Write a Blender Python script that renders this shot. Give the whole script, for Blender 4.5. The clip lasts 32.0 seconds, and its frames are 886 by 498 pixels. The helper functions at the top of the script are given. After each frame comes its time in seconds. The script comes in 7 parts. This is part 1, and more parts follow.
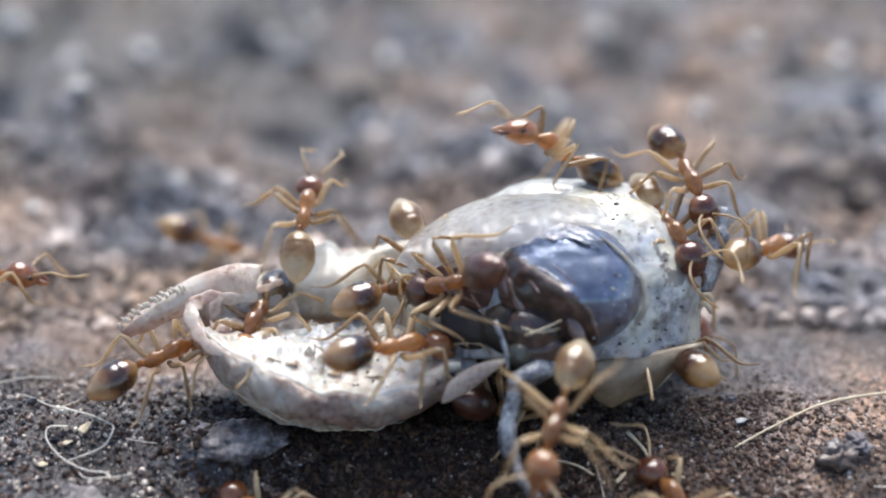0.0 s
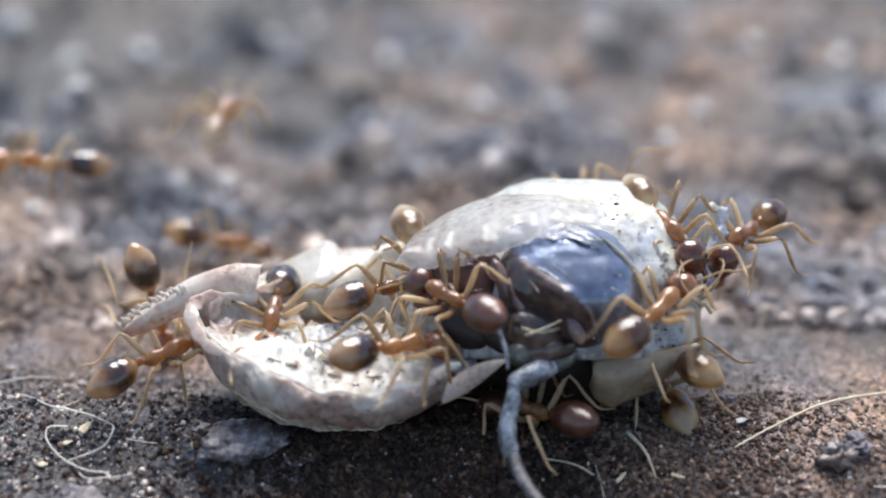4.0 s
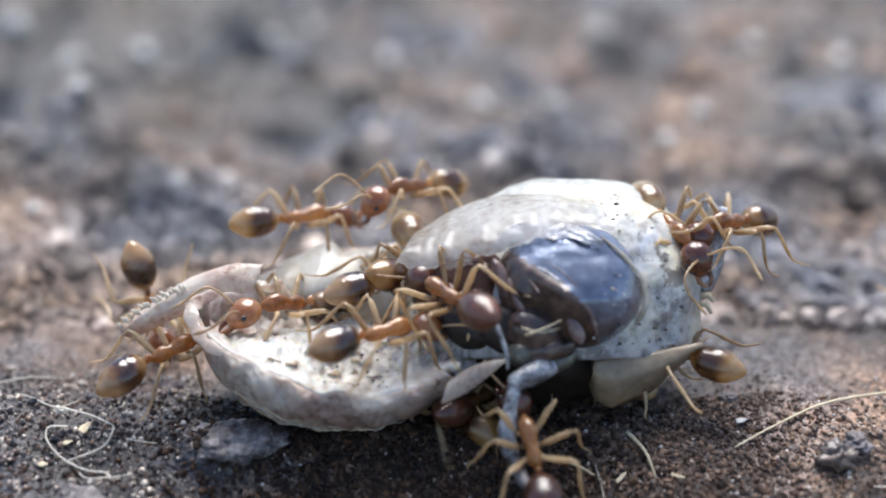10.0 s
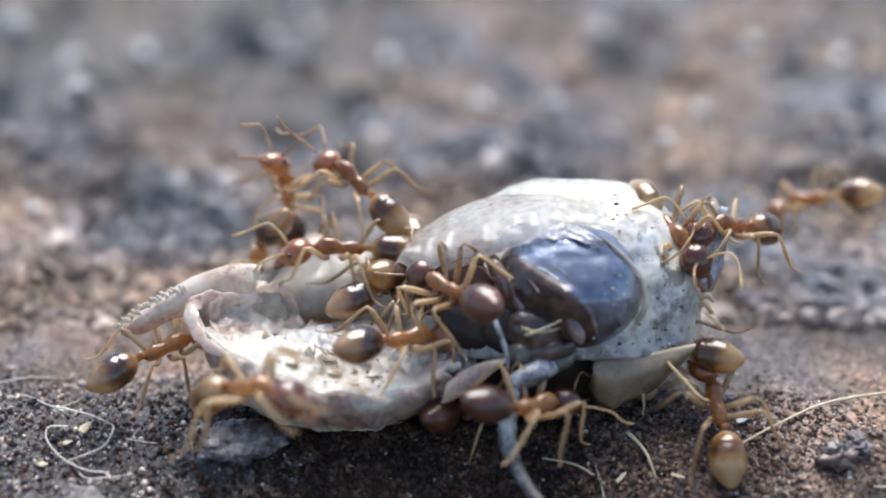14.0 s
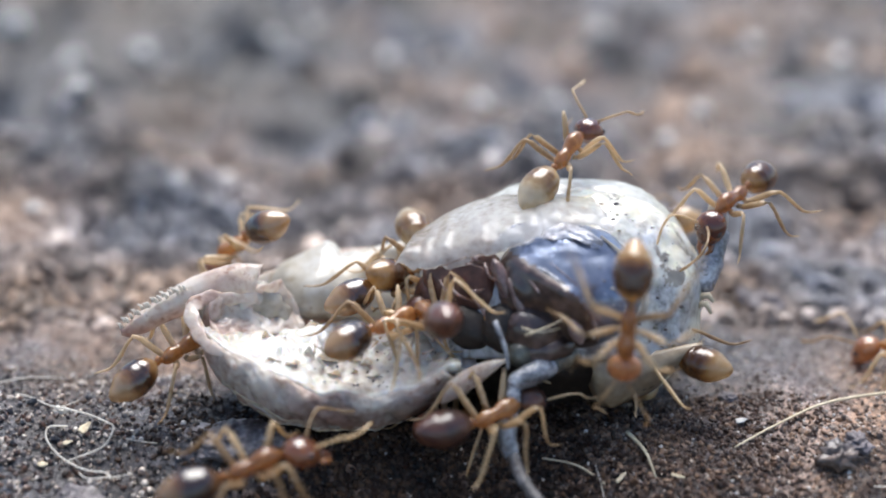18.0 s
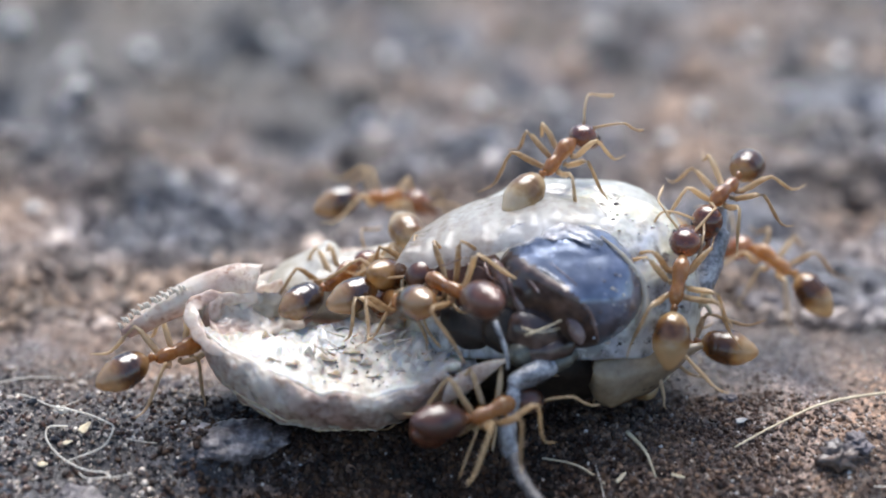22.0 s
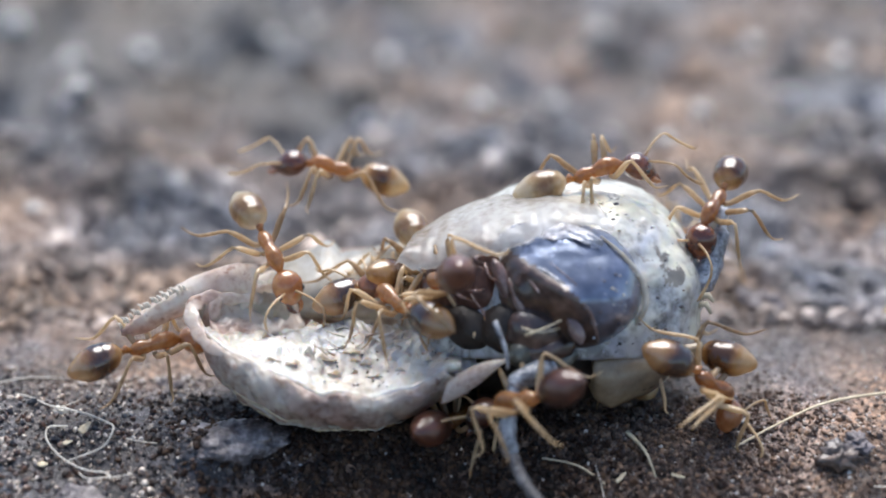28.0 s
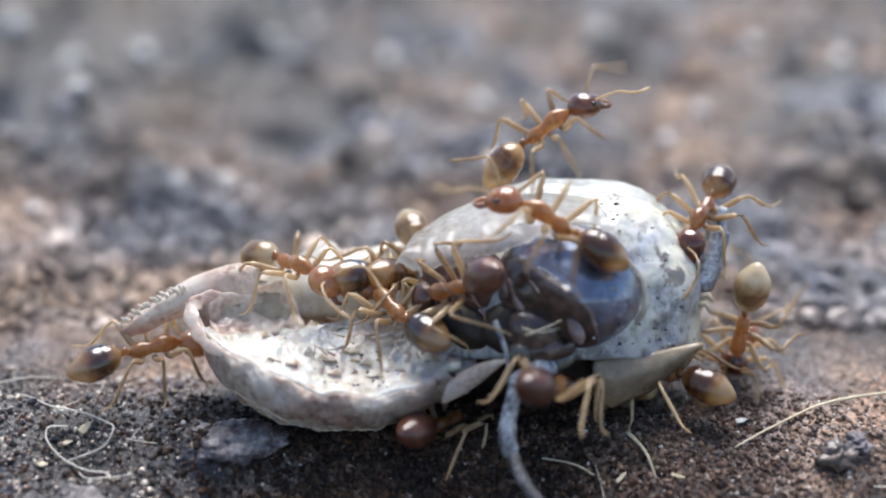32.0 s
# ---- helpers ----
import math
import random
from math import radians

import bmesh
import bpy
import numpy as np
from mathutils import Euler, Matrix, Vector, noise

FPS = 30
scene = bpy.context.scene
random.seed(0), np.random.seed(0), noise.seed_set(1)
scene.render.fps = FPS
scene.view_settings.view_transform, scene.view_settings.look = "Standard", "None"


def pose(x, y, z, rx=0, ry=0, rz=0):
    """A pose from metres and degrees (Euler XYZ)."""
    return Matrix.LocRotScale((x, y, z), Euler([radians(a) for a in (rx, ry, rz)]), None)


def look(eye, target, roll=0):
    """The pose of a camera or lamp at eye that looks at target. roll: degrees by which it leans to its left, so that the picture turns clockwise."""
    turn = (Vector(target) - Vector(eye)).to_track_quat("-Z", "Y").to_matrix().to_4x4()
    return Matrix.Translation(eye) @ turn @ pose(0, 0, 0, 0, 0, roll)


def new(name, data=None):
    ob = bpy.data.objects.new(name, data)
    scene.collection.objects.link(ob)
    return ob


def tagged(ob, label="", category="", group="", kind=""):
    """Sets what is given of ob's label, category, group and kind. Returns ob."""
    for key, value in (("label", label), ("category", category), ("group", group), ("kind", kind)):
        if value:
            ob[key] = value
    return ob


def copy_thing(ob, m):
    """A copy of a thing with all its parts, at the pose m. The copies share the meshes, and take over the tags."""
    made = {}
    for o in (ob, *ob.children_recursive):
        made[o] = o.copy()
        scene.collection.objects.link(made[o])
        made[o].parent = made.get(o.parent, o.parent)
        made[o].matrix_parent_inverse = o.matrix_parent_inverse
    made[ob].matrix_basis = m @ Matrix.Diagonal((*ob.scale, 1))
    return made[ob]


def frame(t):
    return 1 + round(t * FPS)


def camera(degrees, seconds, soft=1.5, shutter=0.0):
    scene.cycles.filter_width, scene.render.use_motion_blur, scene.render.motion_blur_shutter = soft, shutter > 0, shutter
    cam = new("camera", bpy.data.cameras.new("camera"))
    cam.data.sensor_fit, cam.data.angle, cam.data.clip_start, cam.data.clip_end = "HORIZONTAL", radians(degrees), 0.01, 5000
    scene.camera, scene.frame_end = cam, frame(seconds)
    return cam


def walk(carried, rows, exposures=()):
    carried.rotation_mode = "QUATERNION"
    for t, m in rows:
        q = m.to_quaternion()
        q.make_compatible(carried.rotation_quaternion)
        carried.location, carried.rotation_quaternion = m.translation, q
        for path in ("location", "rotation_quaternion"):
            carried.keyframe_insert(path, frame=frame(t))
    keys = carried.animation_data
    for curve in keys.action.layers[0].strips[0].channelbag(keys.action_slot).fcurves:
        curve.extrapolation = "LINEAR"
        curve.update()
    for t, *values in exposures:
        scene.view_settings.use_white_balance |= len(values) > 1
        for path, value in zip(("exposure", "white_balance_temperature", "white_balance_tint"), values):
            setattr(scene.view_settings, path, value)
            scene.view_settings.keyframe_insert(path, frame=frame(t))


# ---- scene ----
# A macro shot: everything is modelled in millimetres and scaled by MM.
MM = 0.001
cam = camera(40.0, 32.0, soft=2.0, shutter=0.5)
EYE = (0.0, -19.934 * MM, 10.904 * MM)
AIM = (0.0, 0.0, 2.85 * MM)
walk(cam, [(0, look(EYE, AIM)), (32, look(EYE, AIM))], exposures=[(0, 0.85), (32, 0.85)])
cam.data.dof.use_dof = True
cam.data.dof.focus_distance = 21.3 * MM
cam.data.dof.aperture_fstop = 50.0

# ---- daylight: veiled sun high behind the prey, open sky all round ----
SUN_UP, SUN_TURN = 66, 4
world = bpy.data.worlds.new("sky")
scene.world = world
world.use_nodes = True
wn = world.node_tree.nodes
sky = wn.new("ShaderNodeTexSky")
sky.sky_type = "NISHITA"
sky.sun_disc = False
sky.sun_elevation = radians(SUN_UP)
sky.sun_rotation = radians(SUN_TURN)
wn["Background"].inputs["Strength"].default_value = 0.125
world.node_tree.links.new(sky.outputs[0], wn["Background"].inputs["Color"])
sun_data = bpy.data.lights.new("sun", "SUN")
sun_data.energy, sun_data.angle, sun_data.color = 4.0, radians(46), (1.0, 0.968, 0.935)
sun = new("sun", sun_data)
sun.matrix_world = look((math.sin(radians(SUN_TURN)) * math.cos(radians(SUN_UP)), math.cos(radians(SUN_TURN)) * math.cos(radians(SUN_UP)), math.sin(radians(SUN_UP))), (0, 0, 0))


# ---- materials ----
def material(name, ramp, scale=3.0, fine=14.0, rough=0.5, bump=0.3, sss=0.0, coat=0.0, spec=0.5, through_light=0.0, specks=None, depth=0.02, vary=0.0, sss_radius=(0.5, 0.28, 0.14), along=None, hue=None, detail=4, island=0.0, coat_ior=1.6, coat_rough=0.16, clear=0.0, alpha=1.0, down=0.0):
    """Two scales of noise over a colour ramp; scales are per millimetre."""
    mat = bpy.data.materials.new(name)
    mat.use_nodes = True
    nt = mat.node_tree
    n, link = nt.nodes, nt.links.new
    b = n["Principled BSDF"]
    tc = n.new("ShaderNodeTexCoord")
    big = n.new("ShaderNodeTexNoise")
    big.inputs["Scale"].default_value = scale * 1000
    big.inputs["Detail"].default_value = detail
    big.inputs["Roughness"].default_value = 0.5 if detail < 6 else 0.62
    small = n.new("ShaderNodeTexNoise")
    small.inputs["Scale"].default_value = fine * 1000
    small.inputs["Detail"].default_value = 3
    link(tc.outputs["Object"], big.inputs["Vector"])
    link(tc.outputs["Object"], small.inputs["Vector"])
    mix = n.new("ShaderNodeMath")
    mix.operation = "MULTIPLY_ADD"
    mix.inputs[1].default_value = 0.4
    link(small.outputs["Fac"], mix.inputs[0])
    scaled = n.new("ShaderNodeMath")
    scaled.operation = "MULTIPLY"
    scaled.inputs[1].default_value = 0.6
    link(big.outputs["Fac"], scaled.inputs[0])
    link(scaled.outputs[0], mix.inputs[2])
    last = mix.outputs[0]
    if vary:
        info = n.new("ShaderNodeObjectInfo")
        add = n.new("ShaderNodeMath")
        add.operation = "MULTIPLY_ADD"
        add.inputs[1].default_value = vary
        link(info.outputs["Random"], add.inputs[0])
        sub = n.new("ShaderNodeMath")
        sub.operation = "SUBTRACT"
        sub.inputs[1].default_value = vary / 2
        link(last, sub.inputs[0])
        link(sub.outputs[0], add.inputs[2])
        last = add.outputs[0]
    if island:
        geo = n.new("ShaderNodeNewGeometry")
        spread = n.new("ShaderNodeMath")
        spread.operation = "MULTIPLY_ADD"
        spread.inputs[1].default_value = island
        link(geo.outputs["Random Per Island"], spread.inputs[0])
        link(last, spread.inputs[2])
        less = n.new("ShaderNodeMath")
        less.operation = "SUBTRACT"
        less.inputs[1].default_value = island * 0.45
        link(spread.outputs[0], less.inputs[0])
        last = less.outputs[0]
    if along:
        sep = n.new("ShaderNodeSeparateXYZ")
        link(tc.outputs["Object"], sep.inputs[0])
        wave = n.new("ShaderNodeMath")
        wave.operation = "SINE"
        turn = n.new("ShaderNodeMath")
        turn.operation = "MULTIPLY_ADD"
        turn.inputs[1].default_value, turn.inputs[2].default_value = along[0] * 1000, along[1]
        link(sep.outputs["X"], turn.inputs[0])
        link(turn.outputs[0], wave.inputs[0])
        plus = n.new("ShaderNodeMath")
        plus.operation = "MULTIPLY_ADD"
        plus.inputs[1].default_value = along[2]
        link(wave.outputs[0], plus.inputs[0])
        link(last, plus.inputs[2])
        last = plus.outputs[0]
    cr = n.new("ShaderNodeValToRGB")
    while len(cr.color_ramp.elements) < len(ramp):
        cr.color_ramp.elements.new(0.5)
    for e, (p, c) in zip(cr.color_ramp.elements, ramp):
        e.position, e.color = p, (*c, 1)
    link(last, cr.inputs["Fac"])
    colour = cr.outputs["Color"]
    if hue:
        drift = n.new("ShaderNodeTexNoise")
        drift.inputs["Scale"].default_value = hue[0] * 1000
        drift.inputs["Detail"].default_value = 3
        link(tc.outputs["Object"], drift.inputs["Vector"])
        tint_ramp = n.new("ShaderNodeValToRGB")
        tint_ramp.color_ramp.elements[0].position, tint_ramp.color_ramp.elements[0].color = 0.4, (*hue[1], 1)
        tint_ramp.color_ramp.elements[1].position, tint_ramp.color_ramp.elements[1].color = 0.6, (*hue[2], 1)
        link(drift.outputs["Fac"], tint_ramp.inputs["Fac"])
        mh = n.new("ShaderNodeMix")
        mh.data_type, mh.blend_type = "RGBA", "MULTIPLY"
        mh.inputs[0].default_value = 1.0
        link(colour, mh.inputs[6])
        link(tint_ramp.outputs["Color"], mh.inputs[7])
        colour = mh.outputs[2]
    if specks:
        size, amount, tint = specks
        vor = n.new("ShaderNodeTexNoise")
        vor.inputs["Scale"].default_value = size * 1000
        vor.inputs["Detail"].default_value = 5
        vor.inputs["Roughness"].default_value = 0.7
        link(tc.outputs["Object"], vor.inputs["Vector"])
        step = n.new("ShaderNodeMapRange")
        step.inputs["From Min"].default_value, step.inputs["From Max"].default_value = amount, amount + 0.05
        link(vor.outputs["Fac"], step.inputs["Value"])
        mc = n.new("ShaderNodeMix")
        mc.data_type = "RGBA"
        mc.inputs[7].default_value = (*tint, 1)
        link(step.outputs[0], mc.inputs[0])
        link(colour, mc.inputs[6])
        colour = mc.outputs[2]
    link(colour, b.inputs["Base Color"])
    b.inputs["Roughness"].default_value = rough
    b.inputs["Specular IOR Level"].default_value = spec
    b.inputs["Coat Weight"].default_value = coat
    b.inputs["Transmission Weight"].default_value = clear
    b.inputs["IOR"].default_value = 1.45
    b.inputs["Alpha"].default_value = alpha
    b.inputs["Sheen Weight"].default_value = down
    b.inputs["Sheen Roughness"].default_value = 0.4
    b.inputs["Coat Roughness"].default_value = coat_rough
    b.inputs["Coat IOR"].default_value = coat_ior
    if sss:
        b.inputs["Subsurface Weight"].default_value = sss
        b.inputs["Subsurface Radius"].default_value = sss_radius
        b.inputs["Subsurface Scale"].default_value = 0.5 * MM
    if bump:
        bm = n.new("ShaderNodeBump")
        bm.inputs["Strength"].default_value = bump
        bm.inputs["Distance"].default_value = depth * MM
        link(mix.outputs[0], bm.inputs["Height"])
        link(bm.outputs[0], b.inputs["Normal"])
    if through_light:
        tr = n.new("ShaderNodeBsdfTranslucent")
        link(colour, tr.inputs["Color"])
        ms = n.new("ShaderNodeMixShader")
        ms.inputs[0].default_value = through_light
        link(b.outputs[0], ms.inputs[1])
        link(tr.outputs[0], ms.inputs[2])
        link(ms.outputs[0], n["Material Output"].inputs["Surface"])
    return mat


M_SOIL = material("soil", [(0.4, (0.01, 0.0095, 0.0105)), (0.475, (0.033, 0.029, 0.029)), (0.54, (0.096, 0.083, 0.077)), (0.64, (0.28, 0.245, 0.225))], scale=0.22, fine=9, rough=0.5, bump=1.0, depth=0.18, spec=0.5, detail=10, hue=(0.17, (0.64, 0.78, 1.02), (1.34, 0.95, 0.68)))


def dark_patch(mat, centre, radius, tint):
    """A broad patch with a ragged edge that turns the colour of the soil darker and cooler."""
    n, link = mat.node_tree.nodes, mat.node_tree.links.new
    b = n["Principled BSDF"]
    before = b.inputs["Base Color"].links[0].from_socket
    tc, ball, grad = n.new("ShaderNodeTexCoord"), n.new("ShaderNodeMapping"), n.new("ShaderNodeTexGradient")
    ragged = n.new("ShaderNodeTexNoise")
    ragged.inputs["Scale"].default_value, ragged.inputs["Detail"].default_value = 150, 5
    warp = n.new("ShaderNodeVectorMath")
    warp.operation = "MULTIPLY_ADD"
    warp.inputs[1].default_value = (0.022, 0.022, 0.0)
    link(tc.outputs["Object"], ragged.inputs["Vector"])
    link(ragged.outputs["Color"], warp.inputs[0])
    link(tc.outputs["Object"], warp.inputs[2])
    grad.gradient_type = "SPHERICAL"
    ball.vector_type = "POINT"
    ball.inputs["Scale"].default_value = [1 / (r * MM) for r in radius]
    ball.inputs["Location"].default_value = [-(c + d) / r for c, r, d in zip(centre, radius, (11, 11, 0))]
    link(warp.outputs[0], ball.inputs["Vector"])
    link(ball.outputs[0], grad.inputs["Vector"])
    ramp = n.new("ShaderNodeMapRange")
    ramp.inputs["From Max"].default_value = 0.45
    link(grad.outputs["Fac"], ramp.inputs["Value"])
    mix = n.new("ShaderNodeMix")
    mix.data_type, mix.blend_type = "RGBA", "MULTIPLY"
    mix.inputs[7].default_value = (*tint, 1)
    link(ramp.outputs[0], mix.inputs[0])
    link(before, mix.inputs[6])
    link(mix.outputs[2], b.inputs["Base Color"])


# Tones the far-left soil down in its colour, darker and cooler.
dark_patch(M_SOIL, (-15, 32, 0), (17, 24, 40), (0.32, 0.37, 0.42))
M_CRUMB = material("soil_crumbs", [(0.36, (0.04, 0.036, 0.036)), (0.46, (0.1, 0.088, 0.082)), (0.55, (0.2, 0.17, 0.154)), (0.68, (0.5, 0.44, 0.4))], scale=0.22, fine=6, rough=0.3, bump=0.6, depth=0.05, detail=8, island=0.2, hue=(0.17, (0.75, 0.84, 1.0), (1.2, 0.92, 0.7)))
M_CLOD = material("dusty_clods", [(0.36, (0.05, 0.047, 0.048)), (0.46, (0.13, 0.118, 0.113)), (0.55, (0.26, 0.232, 0.215)), (0.68, (0.6, 0.55, 0.51))], scale=0.22, fine=6, rough=0.45, bump=0.6, depth=0.05, detail=8, island=0.26, hue=(0.17, (0.78, 0.86, 1.0), (1.18, 0.94, 0.74)))
# Red-brown humus darkened towards black to carry the prey's cast shade.
M_HUMUS_SHADE = material("shade_dark_humus", [(0.34, (0.006, 0.0045, 0.004)), (0.46, (0.026, 0.0115, 0.0065)), (0.56, (0.016, 0.012, 0.0105)), (0.66, (0.08, 0.042, 0.022)), (0.78, (0.05, 0.042, 0.036)), (0.86, (0.24, 0.17, 0.11))], scale=0.5, fine=8, rough=0.55, bump=0.6, depth=0.05, island=0.36, spec=0.3)
M_LOAM = material("brown_loam", [(0.32, (0.027, 0.017, 0.013)), (0.44, (0.085, 0.047, 0.031)), (0.54, (0.075, 0.06, 0.055)), (0.64, (0.22, 0.135, 0.085)), (0.76, (0.19, 0.165, 0.15)), (0.86, (0.46, 0.36, 0.27))], scale=0.4, fine=8, rough=0.45, bump=0.6, depth=0.05, island=0.26, spec=0.35)
M_GRIT = material("dark_grit", [(0.3, (0.02, 0.021, 0.026)), (0.4, (0.1, 0.052, 0.034)), (0.47, (0.05, 0.047, 0.05)), (0.54, (0.17, 0.115, 0.082)), (0.6, (0.12, 0.112, 0.115)), (0.7, (0.42, 0.35, 0.28)), (0.8, (0.56, 0.54, 0.52))], scale=0.22, fine=6, rough=0.28, bump=0.6, depth=0.05, detail=8, island=0.5)
M_MUD = material("damp_mud", [(0.36, (0.03, 0.026, 0.028)), (0.5, (0.11, 0.097, 0.1)), (0.62, (0.32, 0.29, 0.29))], scale=1.7, fine=12, rough=0.38, bump=1.0, depth=0.08, detail=8, specks=(9, 0.66, (0.4, 0.38, 0.38)))
M_STONE = material("dark_stone", [(0.35, (0.05, 0.045, 0.05)), (0.6, (0.17, 0.15, 0.16))], scale=2.2, fine=14, rough=0.6, bump=0.7, depth=0.05, specks=(9, 0.66, (0.4, 0.38, 0.36)))
# Pale base colour that imitates bright glints on the soil.
M_GLINT = material("pale_glint", [(0.3, (0.36, 0.345, 0.32)), (0.7, (0.6, 0.58, 0.55))], scale=2, fine=9, rough=0.25, bump=0.3, depth=0.03, coat=0.4)
M_FIBRE = material("pale_fibre", [(0.3, (0.62, 0.58, 0.52)), (0.7, (0.85, 0.83, 0.78))], rough=0.45, bump=0.1, through_light=0.5)
M_STRAW = material("dry_straw", [(0.3, (0.4, 0.32, 0.2)), (0.7, (0.7, 0.62, 0.46))], fine=20, rough=0.55, bump=0.3)
M_SHELL = material("pale_shell", [(0.34, (0.42, 0.29, 0.23)), (0.42, (0.64, 0.54, 0.47)), (0.5, (0.8, 0.75, 0.69)), (0.66, (0.88, 0.86, 0.82))], scale=0.9, fine=9, rough=0.3, bump=0.9, depth=0.05, sss=0.1, coat=0.6, coat_rough=0.2, through_light=0.55, detail=7, specks=(2.0, 0.6, (0.38, 0.24, 0.19)), hue=(0.8, (0.8, 0.66, 0.62), (1.02, 1.0, 0.98)))
M_PULP = material("white_pulp", [(0.34, (0.42, 0.36, 0.3)), (0.43, (0.64, 0.59, 0.54)), (0.52, (0.77, 0.75, 0.72)), (0.68, (0.84, 0.84, 0.83))], scale=1.6, fine=9, rough=0.36, bump=0.8, depth=0.045, coat=0.4, coat_rough=0.24, sss=0.35, through_light=0.4, detail=7, specks=(6.5, 0.67, (0.12, 0.085, 0.06)), hue=(0.9, (0.92, 0.87, 0.82), (1.0, 1.0, 1.0)))
M_MEMBRANE = material("cream_membrane", [(0.34, (0.46, 0.4, 0.3)), (0.46, (0.58, 0.54, 0.46)), (0.62, (0.7, 0.685, 0.64))], scale=1.2, fine=6, rough=0.28, bump=0.7, depth=0.05, coat=0.6, coat_rough=0.2, through_light=0.45, specks=(5.0, 0.68, (0.25, 0.19, 0.13)))
M_SATIN = material("white_satin_skin", [(0.34, (0.42, 0.4, 0.34)), (0.48, (0.62, 0.61, 0.56)), (0.64, (0.8, 0.8, 0.77))], scale=1.2, fine=6, rough=0.24, bump=0.9, depth=0.06, coat=0.8, coat_rough=0.16, through_light=0.35, detail=7, specks=(5.0, 0.68, (0.3, 0.25, 0.19)))
M_FILM = material("silvery_film", [(0.36, (0.42, 0.37, 0.33)), (0.45, (0.66, 0.63, 0.6)), (0.56, (0.84, 0.83, 0.81)), (0.7, (0.92, 0.92, 0.91))], scale=0.9, fine=6, rough=0.2, bump=0.8, depth=0.06, coat=1.0, coat_rough=0.14, through_light=0.35, detail=8, alpha=0.24)
M_CARAPACE = material("mottled_carapace", [(0.37, (0.22, 0.2, 0.175)), (0.43, (0.52, 0.5, 0.45)), (0.5, (0.77, 0.75, 0.69)), (0.62, (0.89, 0.875, 0.81))], scale=0.75, fine=5, rough=0.24, bump=0.8, depth=0.06, coat=0.8, coat_rough=0.16, sss=0.1, through_light=0.3, detail=9, specks=(1.6, 0.585, (0.3, 0.27, 0.235)), hue=(0.7, (0.72, 0.76, 0.88), (1.08, 1.04, 0.92)))
# Blue of the mirrored sky is put into the base colour and specular tint.
M_DARK = material("sky_tinted_glossy_head", [(0.4, (0.02, 0.017, 0.02)), (0.5, (0.045, 0.044, 0.058)), (0.57, (0.1, 0.108, 0.15)), (0.68, (0.22, 0.235, 0.3))], scale=0.8, fine=4, rough=0.3, bump=0.5, depth=0.06, coat=1.0, spec=1.0, coat_ior=1.75, coat_rough=0.22, detail=8, specks=(6.0, 0.66, (0.38, 0.39, 0.45)))
head_shader = M_DARK.node_tree.nodes["Principled BSDF"]
head_shader.inputs["Specular Tint"].default_value = (0.5, 0.67, 1.0, 1)
head_shader.inputs["IOR"].default_value = 1.76
M_BROWN = material("dark_brown_flesh", [(0.3, (0.03, 0.012, 0.008)), (0.52, (0.085, 0.036, 0.025)), (0.7, (0.2, 0.105, 0.075))], scale=1.6, fine=7, rough=0.5, bump=0.8, depth=0.05, coat=0.12, coat_rough=0.25, sss=0.2, spec=0.35)
M_FACE = material("brown_sunken_face", [(0.38, (0.012, 0.008, 0.007)), (0.5, (0.048, 0.026, 0.02)), (0.6, (0.12, 0.075, 0.06)), (0.72, (0.25, 0.2, 0.21))], scale=0.9, fine=5, rough=0.34, bump=0.7, depth=0.06, coat=0.7, coat_rough=0.2, detail=7)
M_CRUST = material("mauve_grey_crust", [(0.34, (0.08, 0.07, 0.08)), (0.42, (0.28, 0.26, 0.28)), (0.5, (0.55, 0.53, 0.56)), (0.62, (0.85, 0.84, 0.84))], scale=2.4, fine=11, rough=0.3, bump=0.9, depth=0.06, coat=0.6, coat_rough=0.2, detail=9, specks=(7.0, 0.66, (0.1, 0.085, 0.09)))
# Tissue taken down to near black: deep shade under the body, as colour.
M_HOLLOW_SHADE = material("black_shade_tissue", [(0.3, (0.008, 0.006, 0.005)), (0.7, (0.035, 0.025, 0.02))], scale=2, fine=9, rough=0.5, bump=0.8, depth=0.05)
M_MAUVE = material("mauve_joint", [(0.34, (0.08, 0.045, 0.04)), (0.52, (0.19, 0.13, 0.12)), (0.68, (0.36, 0.29, 0.28))], scale=1.4, fine=7, rough=0.34, bump=0.4, depth=0.03, coat=0.5, sss=0.2)
M_LIMB = material("bluish_limb", [(0.36, (0.06, 0.06, 0.065)), (0.47, (0.22, 0.23, 0.255)), (0.6, (0.5, 0.52, 0.56))], scale=2.6, fine=12, rough=0.32, bump=0.9, depth=0.06, coat=0.5, sss=0.15, sss_radius=(0.3, 0.3, 0.3), specks=(3, 0.63, (0.06, 0.055, 0.055)))
M_SHIN = material("dull_grey_limb", [(0.36, (0.035, 0.032, 0.032)), (0.5, (0.1, 0.095, 0.1)), (0.64, (0.24, 0.235, 0.25))], scale=2.6, fine=12, rough=0.5, bump=0.9, depth=0.05, coat=0.1)
M_GREEN = material("greenish_joint", [(0.3, (0.022, 0.021, 0.016)), (0.6, (0.1, 0.1, 0.08)), (0.75, (0.26, 0.27, 0.22))], scale=2.0, fine=10, rough=0.36, bump=0.7, depth=0.04, coat=0.5)
